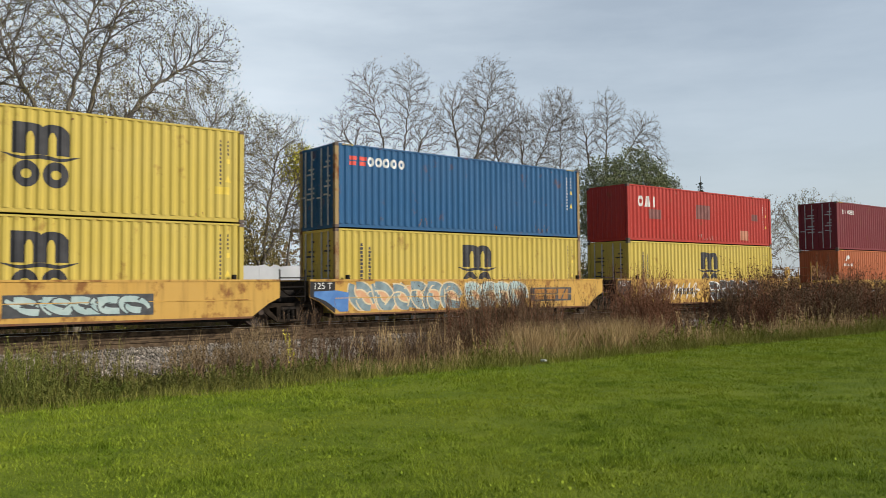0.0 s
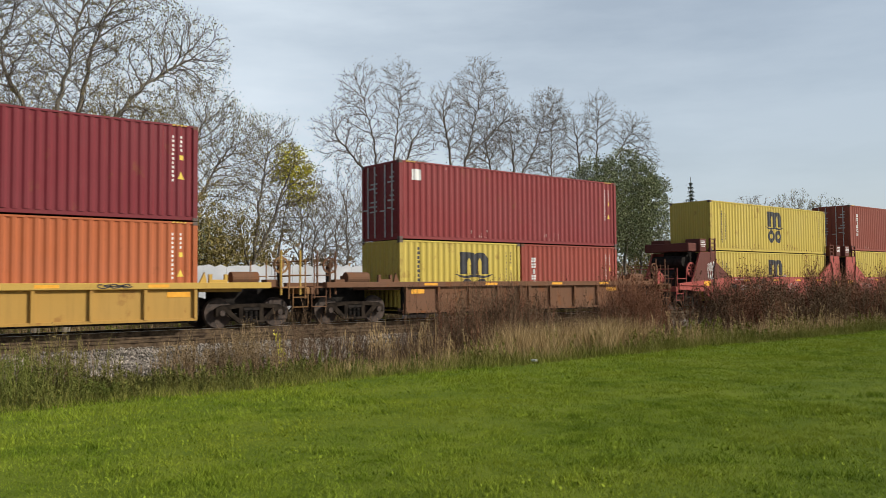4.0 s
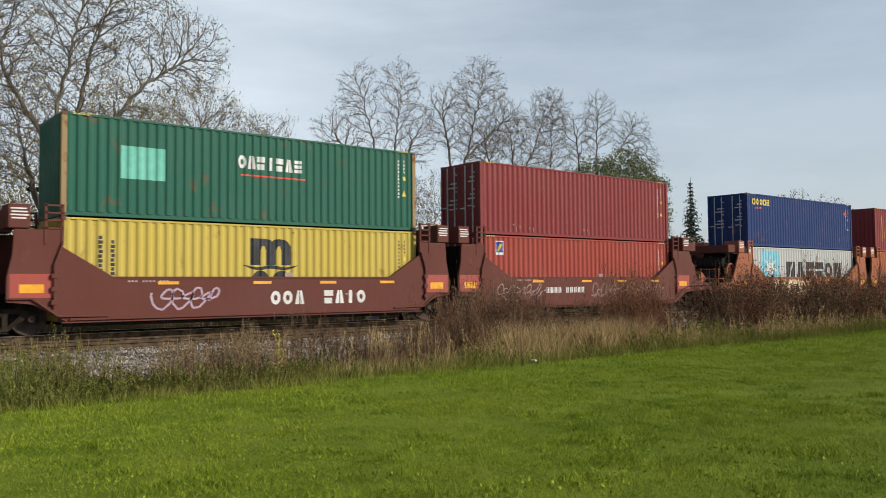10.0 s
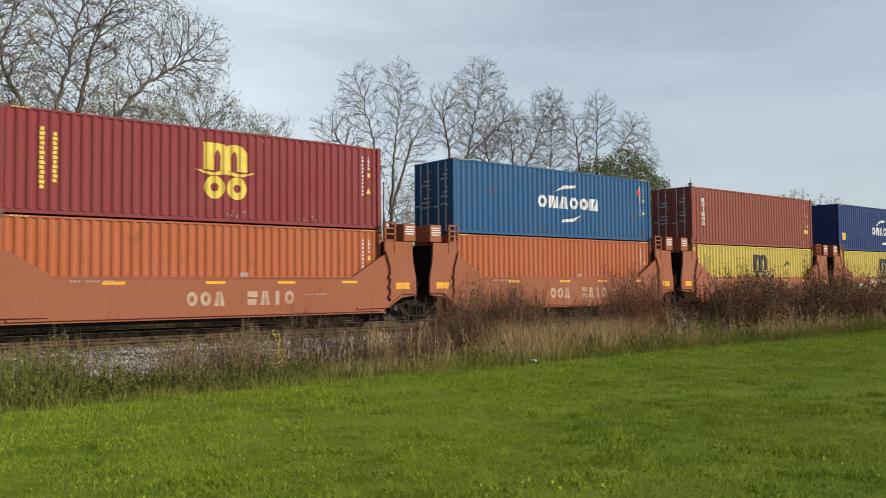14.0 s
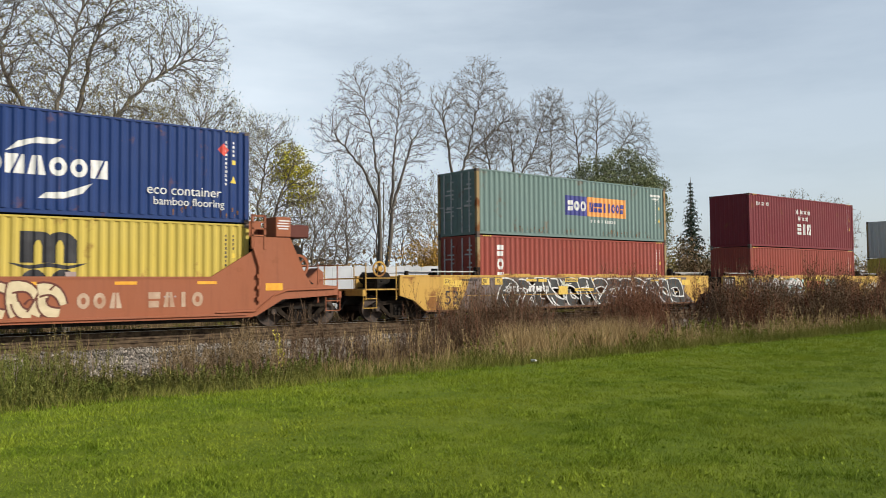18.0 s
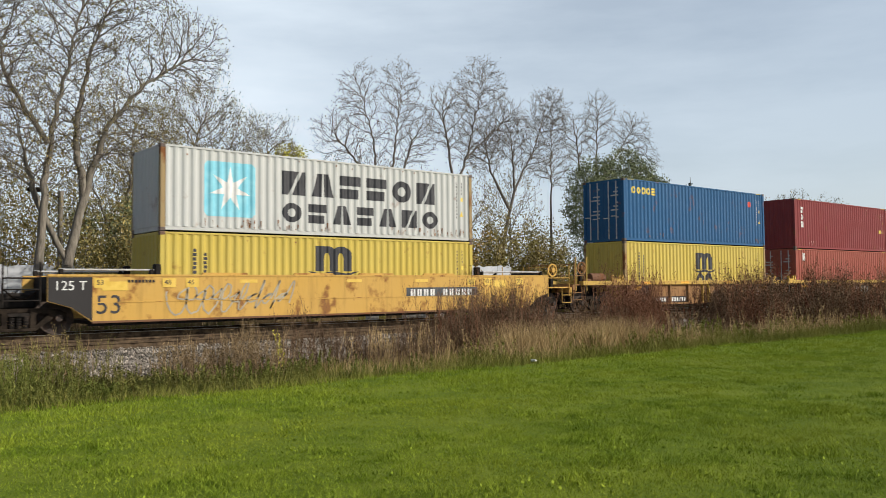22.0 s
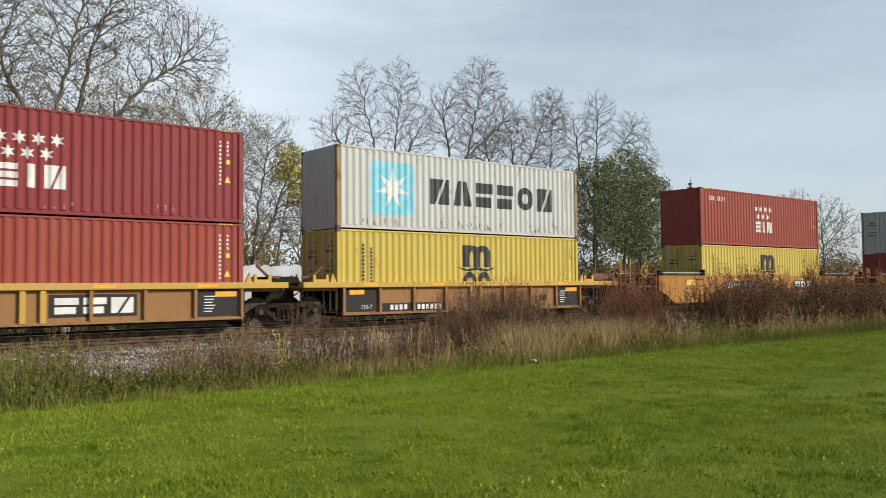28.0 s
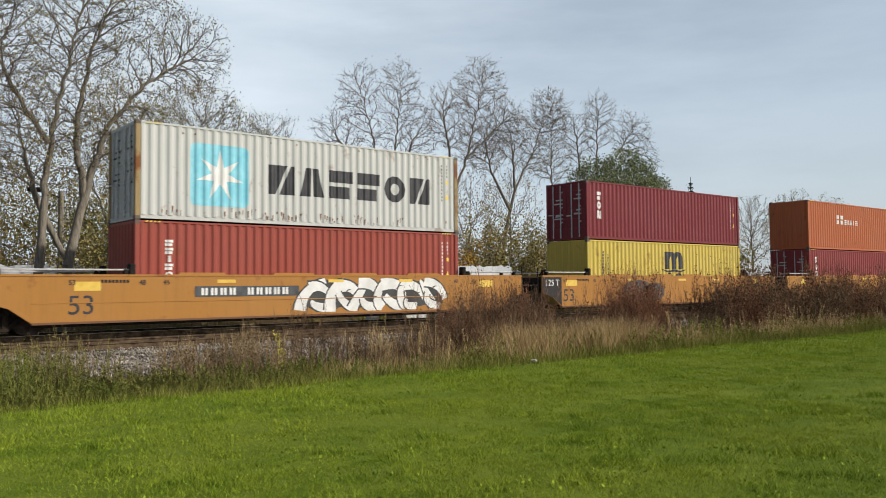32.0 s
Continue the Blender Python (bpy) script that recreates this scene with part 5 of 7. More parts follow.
c5 = csx(S[5], CSXPINK, True, False, "pink-red well car unit with raised brackets and graffiti", [NUM(2.3), PATCHES, SCR(1, 7.0, 8.2), SCR(2, 9.3, 10.2)])
bars("end_patch", [[(-2.02, 1.36), (1.36, 1.57), (-0.05, 2.40), (-0.05, 2.83), (-1.3, 2.83), (-1.83, 1.7)]], CSXBROWN, c5, CH + 0.003, "oxide-brown repainted end")
bars("graffiti_scrawl", tag_scrawl(14, -0.62, -0.12, 1.45, 2.5, 3, 0.05), WHITE, c5, CH + 0.006, "white spray-paint scrawl")
csx(S[6], CSXPINK, False, False, "pink-red linked well car unit with thin graffiti", [SCR(3, 0.4, 2.2), SCR(4, 3.5, 4.9), SCR(5, 10.0, 11.4, LILAC)])
csx(S[7], CSXBROWN, False, False, "oxide-brown linked well car unit with white lettering", [SEA(5.7), SCR(6, 3.3, 5.6, LILAC, 0.06), SCR(7, 10.6, 11.9, LILAC, 0.06)])
csx(S[8], CSXBROWN, False, False, "oxide-brown linked well car unit with white lettering", [SEA(6.2), SCR(8, 2.6, 4.4, LILAC, 0.06)])
csx(S[9], CSXBROWN, False, True, "oxide-brown well car end unit covered in thin graffiti", [NUM(3.4), SCR(9, 0.6, 3.3), SCR(10, 6.3, 8.6), SCR(11, 9.0, 11.4)])
c10 = csx(S[10], CSXORANGE, True, False, "faded orange-brown well car end unit with cream graffiti", [])
mural(c10, 21, 2.3, 6.9, 0.5, 1.52, 7, CREAM, CSXBROWN, CH)
csx(S[11], CSXORANGE, False, False, "faded orange-brown linked well car unit with worn lettering", [SEA_WORN(5.0)])
csx(S[12], CSXORANGE, False, False, "faded orange-brown linked well car unit with worn lettering", [SEA_WORN(5.0)])
csx(S[13], CSXORANGE, False, False, "faded orange-brown linked well car unit with white lettering", [SEA_WORN(5.0), SCR(12, 10.2, 11.0, GREY)])
c14 = csx(S[14], CSXORANGE, False, True, "faded orange-brown well car end unit with cream graffiti", [NUM(0.7), SEA_WORN(7.0)])
mural(c14, 22, 3.4, 6.6, 0.5, 1.5, 5, CREAM, CSXBROWN, CH)

c0 = solid_side(S[0], TTXYELLOW, -1.1, 13.3, 1.47, False, False, "yellow well car unit with plate sides and graffiti", "40")
bars("number_panel", [rect(5.4, 9.3, 0.5, 1.1)], SLATE, c0, CH + 0.004, "dark painted panel")
mural(c0, 31, 5.6, 9.1, 0.55, 1.05, 5, PALEB, SLATE, CH + 0.004)
bars("graffiti_scrawl", tag_scrawl(32, 0.5, 5.2, 0.6, 1.35, 10, 0.05), MARKR, c0, CH + 0.006, "dark red scrawls")
c1 = solid_side(S[1], TTXYELLOW, -1.1, 13.3, 1.47, False, False, "yellow well car unit with a dark end and bright graffiti", "40", True)
bars("blue_panel", [[(-0.95, 0.94), (-0.5, 0.78), (0.03, 0.42), (0.35, 0.42), (0.38, 1.05), (-0.1, 1.13), (-0.95, 1.1)]], surface("blue_spray", (0.05, 0.16, 0.42), (0.08, 0.22, 0.5), 3), c1, CH + 0.007, "blue painted end")
mural(c1, 33, 0.6, 5.2, 0.42, 1.42, 6, GREYBLUE, CREAM, CH, PEACH)
mural(c1, 34, 5.6, 8.6, 0.42, 1.42, 4, PALEB, CREAM, CH, PEACH)
bars("number_panel", [rect(8.9, 11.3, 0.6, 1.15)], SLATE, c1, CH + 0.004, "dark painted panel")
bars("panel_lettering", word("##K", 9.15, 0.67, 0.58, 0.42, 0.1), TTXGOLD, c1, CH + 0.008, "lettering blocks")
c2 = solid_side(S[2], TTXYELLOW, -1.1, 13.3, 1.47, False, True, "rusty yellow well car end unit with black and white graffiti", "40", True)
mural(c2, 35, 5.9, 10.2, 0.42, 1.42, 5, SLATE, WHITE, CH, SLATE)
bars("graffiti_scrawl", tag_scrawl(36, 0.6, 5.0, 0.5, 1.35, 11, 0.05), WHITE, c2, CH + 0.006, "white scrawls")
bars("number_row", strokes(1.6, 0.75, 1.05), GREY, c2, CH + 0.01, "row of dark number bars")

RIBBED = {}
r3 = ribbed_car(S[3], TTXBRIGHT, True, True, "yellow single well car with ribbed bays", False)
ribbed_car(S[4], TTXRUST, True, True, "rusty brown single well car with ribbed bays", False, TTXRUST)
for i, (lf, rt) in enumerate(((True, False), (False, False), (False, False), (False, False), (False, True))):
    r = RIBBED[18 + i] = ribbed_car(S[18 + i], TTXTAN, lf, rt, "tan linked well car unit with yellow chord and ribbed bays")
    if i in (0, 4):
        bars("number_panel", [rect(1.7, 4.55, 0.365, 0.66)], GREY, r, CH - 0.094, "dark number band")
        bars("number_row", [rect(x + k * 0.2, x + k * 0.2 + 0.13, 0.42, 0.6) for x, n in ((2.1, 4), (3.3, 6)) for k in range(n)], WHITE, r, CH - 0.09, "row of white number bars")
    if i == 0:
        continue
    if i == 4:
        bars("graffiti_scrawl", tag_scrawl(18, 7.9, 9.0, 0.5, 1.1, 3, 0.03), BLACK, r, CH - 0.09, "thin dark scrawl")
        bars("small_panel", [rect(9.6, 10.05, 0.62, 0.86)], GREY, r, CH - 0.094, "small dark plate")
    else:
        bars("emblem_panel", [rect(6.5, 8.85, 0.48, 1.1)], GREY, r, CH - 0.094, "dark emblem panel")
        bars("panel_lettering", word("##K", 6.65, 0.57, 0.62, 0.44, 0.12), WHITE, r, CH - 0.09, "white lettering blocks")


def figure(th, text, x, z, size, mat, y):
    cu = bpy.data.curves.new("figure", "FONT")
    cu.body, cu.size = text, size
    tmp = bpy.data.objects.new("figure", cu)
    me = bpy.data.meshes.new_from_object(tmp)
    bpy.data.objects.remove(tmp)
    me.materials.clear()
    me.materials.append(mat)
    ob = new("figure", me)
    ob.parent = th
    ob.matrix_basis = pose(x, -y - 0.004, z, 90, 0, 0)
    ob["label"] = "stencilled number " + text
    return ob


MARKOR2 = surface("brick_red_marking", (0.42, 0.08, 0.03), (0.52, 0.12, 0.05), 3, 0.6)
PLATEY = surface("plate_yellow", (0.62, 0.40, 0.05), (0.7, 0.48, 0.08), 5, 0.6)
MAUVE = surface("mauve_grey_spray", (0.10, 0.075, 0.07), (0.17, 0.125, 0.11), 1.2, 0.7)
SILVER = surface("silver_spray", (0.42, 0.41, 0.40), (0.62, 0.61, 0.58), 1.6, 0.6)
SPRAYBLACK = surface("black_spray", (0.014, 0.016, 0.018), (0.04, 0.045, 0.046), 2, 0.6)
SPRAYCYAN = surface("cyan_spray", (0.22, 0.44, 0.42), (0.36, 0.58, 0.55), 1.5, 0.6)


def ttx53(i, left, right, mat, label, dark=False):
    th = solid_side(S[i], mat, -3.9 if left else -3.1, 16.1 if right else 15.3, 1.62, left, right, label, "53", dark)
    figure(th, "53", -1.88, 0.56, 0.74, BLACK, CH + 0.002)
    if dark:
        figure(th, "125 T", -2.95, 1.22, 0.36, WHITE, CH + 0.006)
    for txt, x in (("53", -1.85), ("48", 0.05), ("45", 0.75), ("40", 11.75), ("45", 12.6), ("53", 14.3)):
        if mat is not TTXGOLD:
            bars("size_plate", [rect(x - 0.06, x + 0.34, 1.28, 1.54)], PLATEY, th, CH + 0.009, "yellow plate with a loading mark")
        figure(th, txt, x, 1.36, 0.2, BLACK, CH + 0.013)
    bars("reflector", [rect(-1.7, -1.0, 1.2, 1.45), rect(2.4, 3.0, 1.4, 1.5), rect(6.3, 6.9, 1.4, 1.5), rect(9.2, 9.8, 1.4, 1.5), rect(13.0, 13.7, 1.2, 1.45)], PLATEY, th, CH + 0.008, "yellow reflective plates")
    bars("stencil_marking", [rect(-1.0 + k * 0.1, -0.93 + k * 0.1, 1.42, 1.5) for k in range(8)], GREY, th, CH + 0.008, "small stencilled marks")
    return th


c15 = ttx53(15, True, False, TTXYELLOW, "rusty yellow well car end unit with black and white graffiti")
bars("primer_cloud", [[(-1.2, 0.36), (14.0, 0.36), (13.2, 0.9), (13.4, 1.56), (-0.6, 1.56), (-0.9, 0.9)]], MAUVE, c15, CH + 0.002, "mauve-grey overspray")
mural(c15, 41, 1.0, 12.9, 0.38, 1.57, 13, SPRAYBLACK, WHITE, CH, SPRAYBLACK, 0.5)
bars("dot_row", [blob(x, z, r, r, 12) for x, z, r in ((4.6, 1.35, 0.09), (4.8, 1.2, 0.11), (7.9, 1.1, 0.07), (8.05, 0.95, 0.08), (10.6, 1.35, 0.08), (10.75, 0.5, 0.09), (1.6, 0.75, 0.13), (1.8, 0.6, 0.09))], LIMEW, c15, CH + 0.0165, "pale grey dots in the graffito")
bars("number_panel", [rect(4.7, 5.5, 1.38, 1.52), rect(5.3, 6.5, 0.98, 1.1), rect(4.3, 4.85, 0.85, 1.2), rect(3.1, 3.6, 1.38, 1.5), rect(10.6, 11.2, 1.38, 1.46)], PLATEY, c15, CH + 0.018, "yellow plate left free of paint")
bars("number_row", [rect(x + k * 0.2, x + k * 0.2 + 0.13, 0.98, 1.22) for x, n in ((1.25, 4), (2.55, 6)) for k in range(n)], WHITE, c15, CH + 0.018, "row of white number bars")
bars("number_row", [rect(4.8 + k * 0.08, 4.85 + k * 0.08, 1.41, 1.49) for k in range(8)] + [rect(5.4 + k * 0.08, 5.45 + k * 0.08, 1.01, 1.07) for k in range(13) if k % 5], BLACK, c15, CH + 0.021, "rows of small dark bars")
c16 = ttx53(16, False, False, TTXYELLOW, "yellow linked well car unit with pale green graffiti", True)
mural(c16, 42, -0.6, 5.2, 0.40, 1.55, 6, SILVER, SPRAYBLACK, CH, SPRAYCYAN, 0.45)
bars("emblem_panel", [rect(5.35, 7.8, 0.72, 1.57)], MARKY, c16, CH + 0.0112, "yellow emblem panel")
bars("panel_lettering", [rect(5.55 + k * 0.36, 5.8 + k * 0.36, 0.86, 1.36) for k in range(6)], MARKOR2, c16, CH + 0.013, "red lettering blocks")
mural(c16, 43, 7.9, 9.3, 0.40, 1.5, 2, SPRAYCYAN, SILVER, CH)
bars("graffiti_scrawl", tag_scrawl(46, 9.3, 12.6, 1.0, 1.5, 6, 0.03), BLACK, c16, CH + 0.006, "thin dark scrawls")
bars("graffiti_scrawl", tag_scrawl(44, 13.1, 14.9, 0.5, 1.4, 4, 0.06), WHITE, c16, CH + 0.006, "white scrawls")
c17 = ttx53(17, False, True, TTXYELLOW, "rusty yellow well car end unit with faint grey graffiti", True)
bars("graffiti_scrawl", tag_scrawl(45, 0.3, 4.2, 0.45, 1.5, 9, 0.05), surface("grey_spray", (0.3, 0.27, 0.2), (0.4, 0.36, 0.27), 3), c17, CH + 0.006, "faint grey scrawls")
bars("number_panel", [rect(8.8, 12.2, 0.85, 1.2)], SLATE, c17, CH + 0.004, "dark number panel")
bars("number_row", strokes(9.0, 0.9, 1.14), WHITE, c17, CH + 0.008, "row of white number bars")
c23 = ttx53(23, True, True, TTXGOLD, "gold-brown single well car with dark panels")
bars("number_panel", [rect(1.7, 5.2, 0.98, 1.3), rect(8.6, 10.9, 0.92, 1.4)], SLATE, c23, CH + 0.004, "dark number panels")
bars("number_row", strokes(1.9, 1.03, 1.25) + word("##K", 8.8, 1.0, 0.55, 0.34, 0.1), WHITE, c23, CH + 0.008, "row of white number bars")
c24 = ttx53(24, True, False, TTXGOLD, "gold-brown well car end unit with black and white graffiti")
bars("number_panel", [rect(1.7, 5.2, 0.98, 1.3)], SLATE, c24, CH + 0.004, "dark number panel")
bars("number_row", strokes(1.9, 1.03, 1.25), WHITE, c24, CH + 0.008, "row of white number bars")
mural(c24, 51, 5.5, 11.2, 0.42, 1.55, 6, WHITE, SPRAYBLACK, CH, SPRAYBLACK, 0.3)
c25 = ttx53(25, False, False, TTXGOLD, "gold-brown linked well car unit with a dark graffito", True)
bars("graffiti_cloud", [blob(3.2, 0.95, 1.1, 0.5), blob(4.4, 0.9, 0.8, 0.42)], SLATE, c25, CH + 0.004, "dark spray cloud")
ttx53(26, False, False, TTXGOLD, "gold-brown linked well car unit")


for x in (4.0, 9.3):
    bars("graffiti_scrawl", tag_scrawl(int(x) + 80, x, x + 0.8, 1.26, 1.39, 3, 0.03), BLACK, r3, CH + 0.046, "small black scrawl on the chord")
for th in (c1, c2):
    figure(th, "125 T", -0.98, 1.18, 0.3, WHITE, CH + 0.006)
figure(r3, "40", 4.75, 0.62, 0.5, BLACK, CH - 0.092)
bars("number_panel", [rect(1.75, 3.05, 0.55, 0.85), rect(3.2, 4.5, 0.55, 0.85)], SLATE, r3, CH - 0.096, "dark number panel")
bars("number_row", [rect(1.95 + k * 0.24, 2.12 + k * 0.24, 0.61, 0.8) for k in range(4)] + [rect(3.3 + k * 0.19, 3.43 + k * 0.19, 0.61, 0.8) for k in range(6)], WHITE, r3, CH - 0.09, "row of white number bars")
for i, r in RIBBED.items():
    figure(r, "40", 6.75 if i in (18, 22) else 2.1, 0.62, 0.5, BLACK, CH - 0.092)
    if i > 18:
        figure(r, "125-T", 0.85, 0.48, 0.2, WHITE, CH - 0.088)
    for k in range(6):
        bars("stencil_line", [rect(10.85, 11.2 - 0.05 * (k % 3), 0.98 - k * 0.09, 1.01 - k * 0.09)], WHITE, r, CH - 0.09, "short line of white stencil")

# readable lines on the deep blue container, and red warning diamonds
for text, x, z, size in (("eco container", 8.96, 0.77, 0.41), ("bamboo flooring", 9.15, 0.46, 0.33)):
    line = figure(TOPS[14], text, x, z, size, WHITE, W2 + 0.003)
    line["label"] = "line of white words"
for i in (10, 12, 14):
    part("warning_diamond", painted([[(11.34, 2.07), (11.52, 2.27), (11.34, 2.47), (11.16, 2.27)]]), MARKR, TOPS[i], "red warning diamond")

# ---- trees: a tapered trunk, forking limbs and twigs, loose leaves ----
BARK = surface("bark_grey_brown", (0.085, 0.072, 0.056), (0.18, 0.155, 0.125), 3, 0.95, 0, 0.8, 14, stretch=(4, 4, 0.7))
BARKPALE = surface("bark_pale", (0.13, 0.113, 0.09), (0.26, 0.228, 0.18), 3, 0.95, 0, 0.8, 14, stretch=(4, 4, 0.7))
TWIG = surface("twig_brown", (0.10, 0.083, 0.063), (0.19, 0.158, 0.12), 6, 0.95, 0, 0.0, spec=0.1)
LEAF = dict(
    olive=surface("leaf_olive_brown", (0.21, 0.18, 0.06), (0.38, 0.30, 0.115), 0.9, 0.8, 0, 0, by_piece=0.4, c=(0.20, 0.195, 0.065)),
    brown=surface("leaf_dry_brown", (0.17, 0.12, 0.065), (0.30, 0.21, 0.12), 0.9, 0.85, 0, 0, by_piece=0.4),
    green=surface("leaf_green", (0.14, 0.17, 0.085), (0.25, 0.275, 0.14), 0.7, 0.75, 0, 0, by_piece=0.45, c=(0.19, 0.20, 0.105)),
    yellow=surface("leaf_yellow", (0.50, 0.47, 0.05), (0.64, 0.58, 0.08), 0.9, 0.75, 0, 0, by_piece=0.3, c=(0.38, 0.42, 0.06)),
    orange=surface("leaf_orange_tan", (0.42, 0.25, 0.05), (0.55, 0.34, 0.08), 0.9, 0.75, 0, 0, by_piece=0.35),
    spruce=surface("needle_dark", (0.018, 0.035, 0.02), (0.035, 0.055, 0.03), 1.5, 0.8, 0, 0, by_piece=0.35))


def mesh_of(name, verts, loops, sizes, material, smooth=False):
    """A mesh from flat arrays: corner indices and the corner count of each face."""
    me = bpy.data.meshes.new(name)
    nf = len(sizes)
    me.vertices.add(len(verts))
    me.vertices.foreach_set("co", np.asarray(verts, np.float32).ravel())
    me.loops.add(len(loops))
    me.loops.foreach_set("vertex_index", np.asarray(loops, np.int32))
    me.polygons.add(nf)
    sizes = np.asarray(sizes, np.int32)
    me.polygons.foreach_set("loop_start", np.concatenate([[0], np.cumsum(sizes)[:-1]]).astype(np.int32))
    if smooth:
        me.polygons.foreach_set("use_smooth", np.ones(nf, bool))
    me.update(calc_edges=True)
    me.materials.append(material)
    return me


def tubes(segs, sides):
    """Tapered tubes: rows of x0 y0 z0 r0 x1 y1 z1 r1."""
    a = np.asarray(segs, float)
    p0, r0, p1, r1 = a[:, 0:3], a[:, 3], a[:, 4:7], a[:, 7]
    d = p1 - p0
    d /= np.linalg.norm(d, axis=1, keepdims=True) + 1e-9
    up = np.where(np.abs(d[:, 2:3]) > 0.9, np.array([[1.0, 0, 0]]), np.array([[0, 0, 1.0]]))
    u = np.cross(d, up)
    u /= np.linalg.norm(u, axis=1, keepdims=True) + 1e-9
    v = np.cross(d, u)
    ang = np.arange(sides) * 2 * np.pi / sides
    ring_ = u[:, None, :] * np.cos(ang)[None, :, None] + v[:, None, :] * np.sin(ang)[None, :, None]
    lo = p0[:, None, :] + ring_ * r0[:, None, None]
    hi = p1[:, None, :] + ring_ * r1[:, None, None]
    n = len(a)
    verts = np.concatenate([lo, hi], 1).reshape(-1, 3)
    base = (np.arange(n) * 2 * sides)[:, None]
    i = np.arange(sides)[None, :]
    j = (i + 1) % sides
    f = np.stack([base + i, base + j, base + sides + j, base + sides + i], -1).reshape(-1, 4)
    return verts, f.ravel(), np.full(len(f), 4)


def quads(centres, sizes, rnd, flat=0.0, long=1.4):
    """Loose leaves: small rhombs turned every way."""
    n = len(centres)
    c = np.asarray(centres)
    a = rnd.normal(size=(n, 3))
    a[:, 2] *= 1 - flat
    a /= np.linalg.norm(a, axis=1, keepdims=True)
    b = np.cross(a, rnd.normal(size=(n, 3)))
    b /= np.linalg.norm(b, axis=1, keepdims=True) + 1e-9
    s = np.asarray(sizes)[:, None]
    verts = np.stack([c - a * s * long * 0.5, c + b * s * 0.5, c + a * s * long * 0.5, c - b * s * 0.5], 1).reshape(-1, 3)
    loops = np.arange(n * 4)
    return verts, loops, np.full(n, 4)


def joined(*sets):
    vs, ls, ss, o = [], [], [], 0
    for v, l, s in sets:
        vs.append(v)
        ls.append(np.asarray(l) + o)
        ss.append(s)
        o += len(v)
    return np.concatenate(vs), np.concatenate(ls), np.concatenate(ss)


def branch_nodes(stems, crown, n, seed, step=0.32, kill=0.55, reach=4.5, up=0.22):
    """Grow limbs from the stems into the crown's space: each limb turns to the free room nearest to it.
    stems: lists of points from the foot upwards; crown: ellipsoids (x, y, z, rx, ry, rz, share of the room)."""
    nr = np.random.RandomState(seed)
    pos, par = [], []
    for st in stems:
        last = -1
        for a, b in zip(st, st[1:]):
            a, b = np.array(a, float), np.array(b, float)
            m = max(1, int(np.linalg.norm(b - a) / step))
            for i in range(m):
                if last >= 0 and i == 0 and a is not None and len(pos) and np.allclose(pos[-1], a):
                    continue
                wob = nr.normal(scale=0.035, size=3) if pos else 0
                pos.append(a + (b - a) * i / m + wob)
                par.append(last)
                last = len(pos) - 1
    pos, par = np.array(pos), list(par)
    share = np.array([e[6] for e in crown], float)
    rooms = []
    for e, k in zip(crown, (share / share.sum() * n).astype(int)):
        d = nr.normal(size=(k, 3))
        d /= np.linalg.norm(d, axis=1, keepdims=True)
        d *= (nr.uniform(0.04, 1, k) ** (1 / 2.6))[:, None]
        rooms.append(d * np.array(e[3:6]) + np.array(e[:3]))
    room = np.concatenate(rooms)
    d0 = np.linalg.norm(room[:, None] - pos[None], axis=2)
    near, dist = d0.argmin(1), d0.min(1)
    way = np.zeros_like(pos)
    way[1:] = pos[1:] - pos[:-1]
    way[0] = (0, 0, 1)
    kids = np.zeros(len(pos), int)
    for it in range(95):
        on = dist < (reach if it else 60)
        if not on.any():
            break
        who = near[on]
        v = room[on] - pos[who]
        v /= np.linalg.norm(v, axis=1, keepdims=True) + 1e-9
        acc = np.zeros_like(pos)
        np.add.at(acc, who, v)
        tips = np.unique(who)
        tips = tips[kids[tips] < 3]
        if not len(tips):
            break
        d = acc[tips]
        d /= np.linalg.norm(d, axis=1, keepdims=True) + 1e-9
        old = way[tips] / (np.linalg.norm(way[tips], axis=1, keepdims=True) + 1e-9)
        d = d + 0.75 * old + np.array([0, 0, up * 1.6]) + nr.normal(scale=0.09, size=d.shape)
        d /= np.linalg.norm(d, axis=1, keepdims=True)
        fresh = pos[tips] + d * step
        kids[tips] += 1
        base = len(pos)
        pos = np.concatenate([pos, fresh])
        way = np.concatenate([way, d * step])
        kids = np.concatenate([kids, np.zeros(len(fresh), int)])
        par += list(tips)
        dd = np.linalg.norm(room[:, None] - fresh[None], axis=2)
        j = dd.argmin(1)
        m = dd[np.arange(len(room)), j]
        closer = m < dist
        near, dist = np.where(closer, base + j, near), np.where(closer, m, dist)
        keep = dist > kill
        room, near, dist = room[keep], near[keep], dist[keep]
        if not len(room):
            break
    return pos, np.array(par), way


